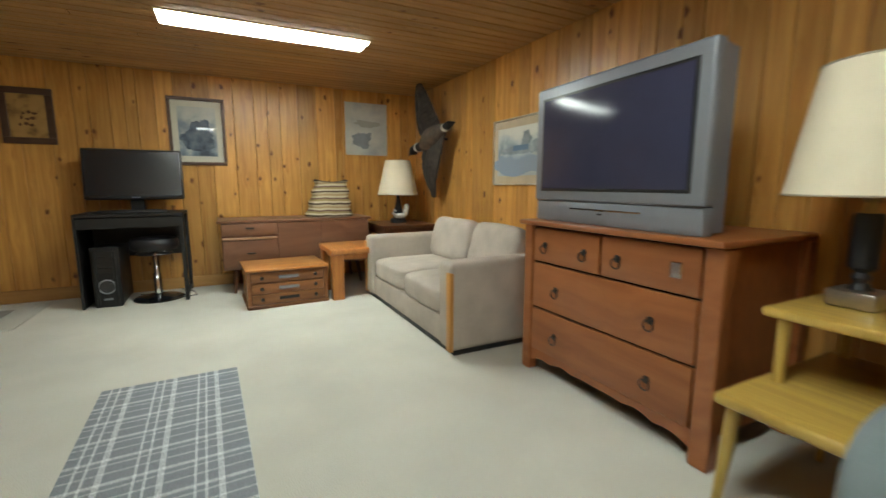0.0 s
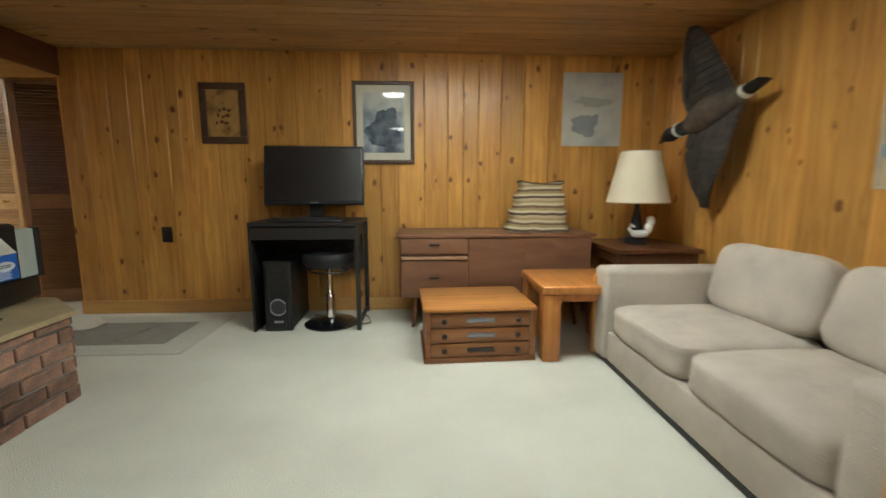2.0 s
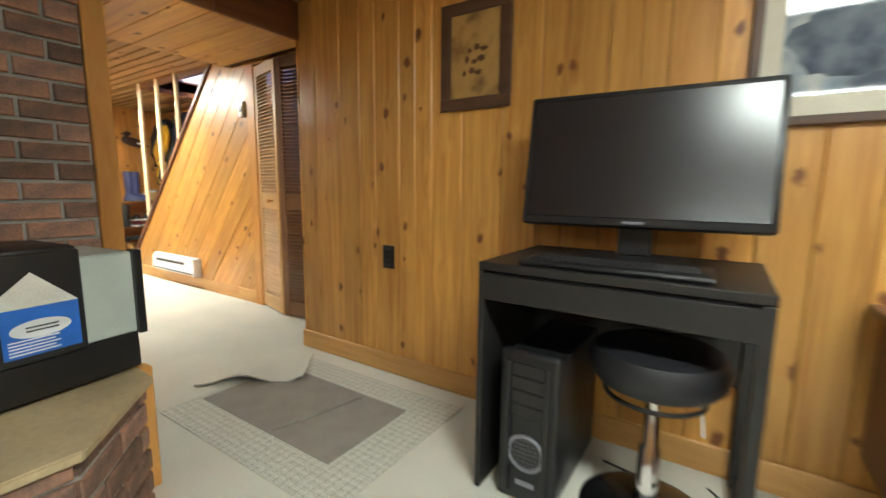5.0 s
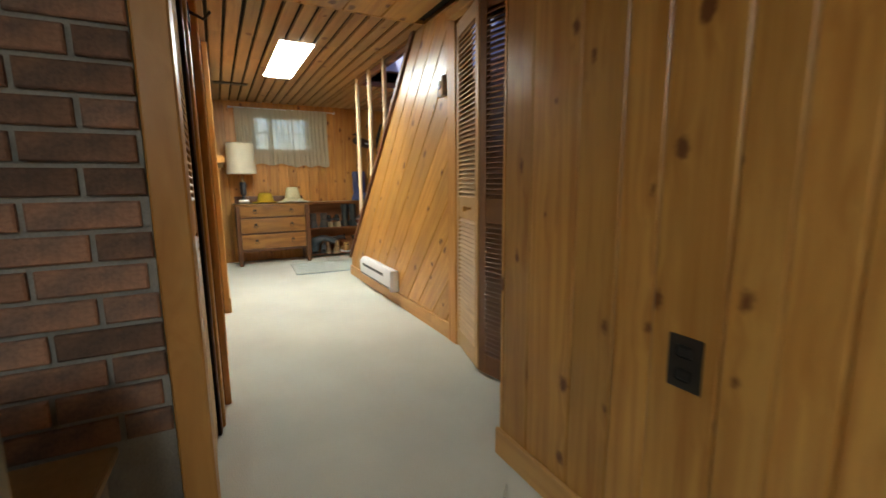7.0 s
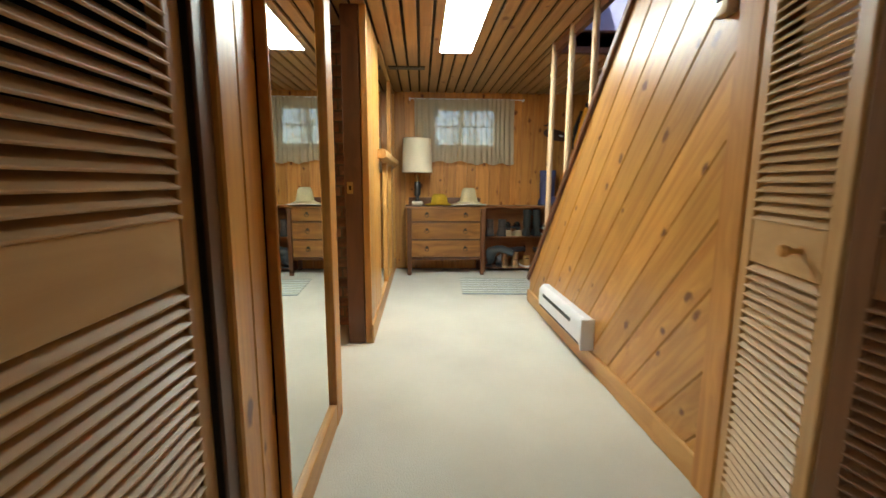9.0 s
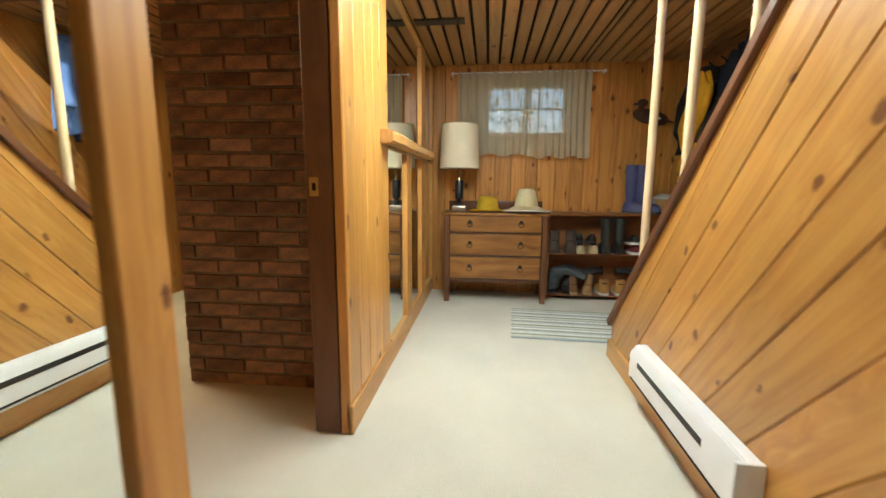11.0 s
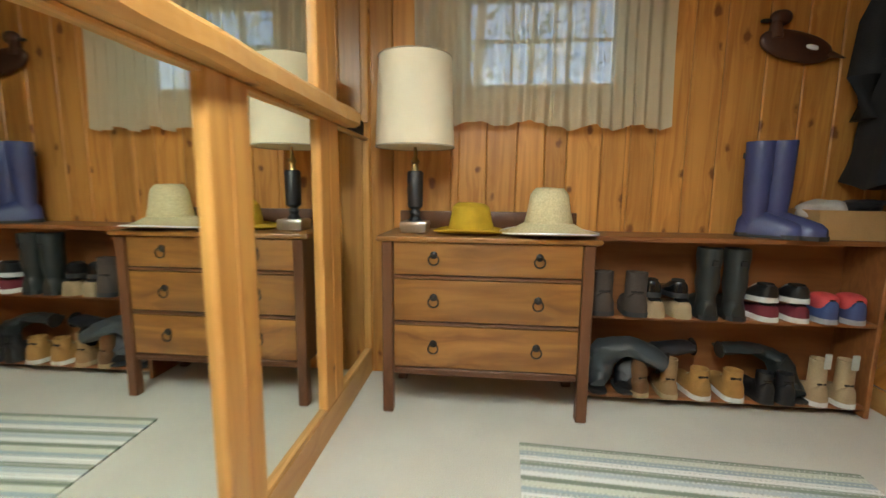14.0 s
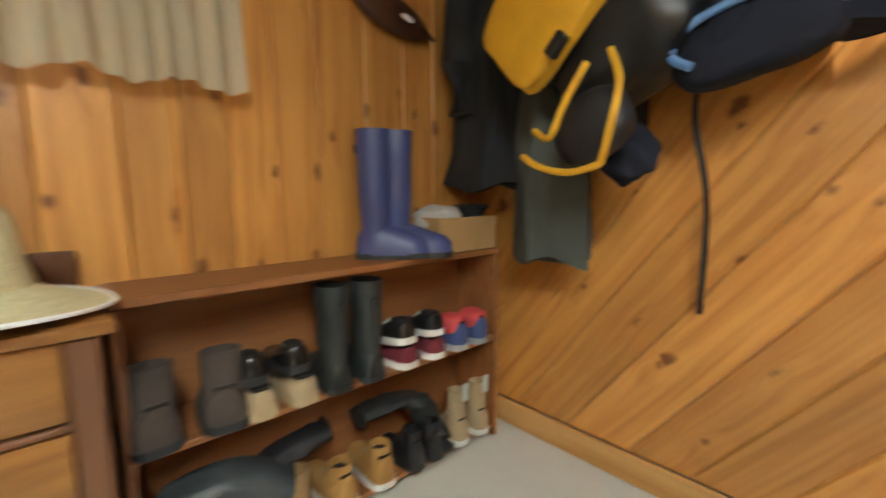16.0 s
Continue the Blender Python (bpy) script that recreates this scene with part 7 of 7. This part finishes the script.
def curved(pts, n=6):
    """Points eased into a smooth bend."""
    v = [Vector(q) for q in pts]
    out = []
    for i in range(len(v) - 1):
        a, b, c, d = v[max(i - 1, 0)], v[i], v[i + 1], v[min(i + 2, len(v) - 1)]
        for k in range(n):
            s = k / n
            out.append(0.5 * ((2 * b) + (c - a) * s + (2 * a - 5 * b + 4 * c - d) * s * s + (3 * b - a - 3 * c + d) * s ** 3))
    return out + [v[-1]]


bp_ = thing("yellow_backpack", -6.47, CY - 0.36, 1.39, 0, "yellow and black hiking backpack hanging from a hook", "backpack")
bp_.matrix_world = pose(-6.58, CY - 0.24, 1.40, -6, -45, -4)
part("body", soft(0.42, 0.22, 0.40, 3, 0.05, 9, 0.25, 2), BLACK, bp_, "black back body", True)
part("front_panel", moved(soft(0.52, 0.07, 0.31, 5.5, 0.1, 10, 0.08, 4), pose(0.02, -0.135, 0.11)), YELLOWP, bp_, "yellow front panel", True)
part("side_pocket", moved(soft(0.20, 0.10, 0.16, 2.6, 0, 7), pose(-0.17, -0.12, -0.25, 0, 20, 0)), LEATHER, bp_, "black mesh pocket", True)
for pts in (((-0.16, -0.15, -0.04), (-0.12, -0.17, -0.14), (-0.05, -0.18, -0.24), (0.02, -0.16, -0.28)), ((0.02, -0.16, -0.28), (0.10, -0.18, -0.25), (0.19, -0.17, -0.17), (0.22, -0.14, -0.06)), ((-0.06, -0.18, -0.05), (-0.03, -0.19, -0.12), (0.07, -0.2, -0.10), (0.17, -0.18, -0.06))):
    part("trim_strap", tube(curved([(q[0] * 0.85 - 0.21, q[1], q[2] * 0.85 - 0.12) for q in pts]), 0.0085, 8), YELLOWP, bp_, "yellow edging strap", True)
part("buckle", boxed(-0.12, -0.18, -0.065, -0.06, -0.15, -0.03, 0.005), BLACK, bp_)
part("tail_pack", moved(soft(0.13, 0.10, 0.20, 2.6, 0, 8, 0.35, 8), pose(-0.20, 0.02, -0.26)), COATNAVY, bp_, "", True)
bl = thing("blue_bag", -6.05, CY - 0.28, 1.40, 0, "navy bag with light blue trim hanging from a hook", "bag")
bl.matrix_world = pose(-6.28, CY - 0.22, 1.28, 0, -12, 0)
part("body", soft(0.30, 0.12, 0.15, 3.2, 0.05, 8, 0.1, 6), COATNAVY, bl, "", True)
part("edge_trim", tube(curved([(0.13, -0.062, 0.06), (0.0, -0.068, 0.066), (-0.10, -0.066, 0.055), (-0.135, -0.064, 0.01), (-0.10, -0.066, -0.03)]), 0.010, 8), mat("sky_blue_nylon", (0.14, 0.30, 0.62), 0.6), bl, "light blue edge binding", True)
part("strap", tube(curved([(-0.10, 0.04, 0.0), (-0.155, 0.10, -0.10), (-0.175, 0.15, -0.32), (-0.25, 0.19, -0.62)]), 0.008, 6), LEATHER, bl, "long hanging strap", True)
for k, hx_ in enumerate((-6.99, -6.82, -6.66, -6.33, -6.10)):
    h_ = thing("coat_hook", hx_, CY - 0.01, 1.90, 0, "dark metal coat hook on the boarded wall", "hook", "coat hooks")
    part("plate", boxed(-0.012, -0.012, -0.04, 0.012, -0.004, 0.04, 0.002), IRON, h_)
    part("prong", tube([(0, -0.01, 0.0), (0, -0.08, -0.02), (0, -0.13, 0.02)], 0.006, 8), IRON, h_, "", True)

# ---- south room: framed glass alcove with boxes ----
al = thing("alcove_frame", 0, 0, 0, 0, "pine frame of a low glazed alcove opening", "frame", kind="structure")
for a in ((-6.45, 1.42, 0.14, -6.33, 1.49, H - 0.06), (-5.55, 1.42, 0.14, -5.43, 1.49, H - 0.06)):
    part("post", boxed(*a, 0.004), PINE_TRIM_Z, al)
part("sill", boxed(-6.45, 1.40, 0, -5.43, 1.50, 0.14, 0.004), PINE_TRIM_X, al)
part("header", boxed(-6.45, 1.42, H - 0.06, -5.43, 1.49, H, 0.004), PINE_TRIM_X, al)
structure("alcove_floor", boxed(-6.5, 0.9, 0, -5.3, 1.40, 0.16, 0.003), CARPET, "raised cream carpet in the alcove", "floor")
structure("alcove_shelf", boxed(-6.4, 0.9, 0.86, -5.5, 1.15, 0.90, 0.004), PINE_TRIM_X, "pine shelf in the alcove", "shelf")
solo("red_box", boxed(-0.13, -0.10, 0, 0.13, 0.10, 0.17, 0.004), mat("red_card", (0.40, 0.06, 0.03), 0.6), "red cardboard box on another box", "box", m=pose(-6.0, 1.18, 0.45, 0, 0, 8))
wb = thing("white_box", -6.0, 1.2, 0.16, 5, "white printed product box with dark picture", "box")
part("carton", boxed(-0.16, -0.12, 0, 0.16, 0.12, 0.29, 0.004), mat("white_card", (0.68, 0.67, 0.63), 0.6, vary=0.06), wb)
part("picture_patch", boxed(-0.08, 0.1205, 0.06, 0.08, 0.1225, 0.22, 0.002), BLACK, wb, "dark printed picture")
structure("wall_room_low", boxed(-5.43, 1.25, 0, -4.13, 1.45, H, 0), PINE_TRIM_Z, "pine boarded wall", "wall")

brick_face(bpy.data.objects["wall_room_end"], (-4.95, 0.9, 0), (-1, 0, 0), (0, 0, 1), [rect(0, 0.16, 1.6, H)], 9)

# ---- trees and ground outside the window ----
GRASS = mat("outdoor_grass", (0.08, 0.11, 0.04), 0.95, vary=0.2)
structure("ground", boxed(-60, -40, 1.20, WEST - 0.6, 50, 1.28, 0), GRASS, "grass outside the basement window", "ground")
BARK = mat("bark", (0.10, 0.08, 0.06), 0.9, vary=0.2)
LEAF = mat("leaves", (0.06, 0.10, 0.03), 0.8, vary=0.3)
rng = random.Random(77)
for k in range(7):
    ty, tx = 2.6 + k * 0.75 + rng.uniform(-0.2, 0.2), -9.6 - rng.uniform(0, 3)
    tr = thing("tree", tx, ty, 1.28, 0, "slender leafy tree outside the window", "tree", "trees outside")
    part("trunk", tube([(0, 0, 0), (0.05, 0.04, 1.0), (0.0, 0.1, 2.2), (0.06, 0.12, 3.4)], [0.06, 0.05, 0.035, 0.012], 8), BARK, tr, "", True)
    bm = bmesh.new()
    for q in range(5):
        a = rng.uniform(0, 6.28)
        tube([(0.02, 0.06, 0.5 + q * 0.45), (0.4 * math.cos(a), 0.06 + 0.4 * math.sin(a), 0.8 + q * 0.45)], [0.02, 0.006], 6, bm)
    part("limbs", bm, BARK, tr)
    bm = bmesh.new()
    for q in range(520):
        c = Vector((rng.gauss(0, 0.35), rng.gauss(0.06, 0.35), rng.uniform(0.5, 3.4)))
        e = Euler((rng.uniform(0, 6), rng.uniform(0, 6), rng.uniform(0, 6))).to_matrix()
        s = rng.uniform(0.03, 0.06)
        bm.faces.new([bm.verts.new(c + e @ Vector(p) * s) for p in ((-1, 0, 0), (0, -0.45, 0.1), (1, 0, 0), (0, 0.45, 0.1))])
    part("crown", bm, LEAF, tr)

# ---- pieces of walls last: bricks ----
brick_face(chim, (CHX - 0.014, 1.0, 0), (0, 1, 0), (0, 0, 1), [rect(1.45, 0.42, 2.578, HM)])
brick_face(sb, (-5.25, 2.79, 0), (0, 1, 0), (0, 0, 1), [rect(0, 0.0, 0.78, H)], 4, depth=0.009)
brick_face(hearth, (-1.435, 2.3, 0), (0, 1, 0), (0, 0, 1), [rect(0.0, 0.0, 0.885, 0.39)], 5)
_a, _b = Vector((-1.435, 3.185, 0)), Vector((-1.694, 3.415, 0))
brick_face(hearth, _a, (_b - _a), (0, 0, 1), [rect(0.0, 0.0, (_b - _a).length, 0.39)], 6)
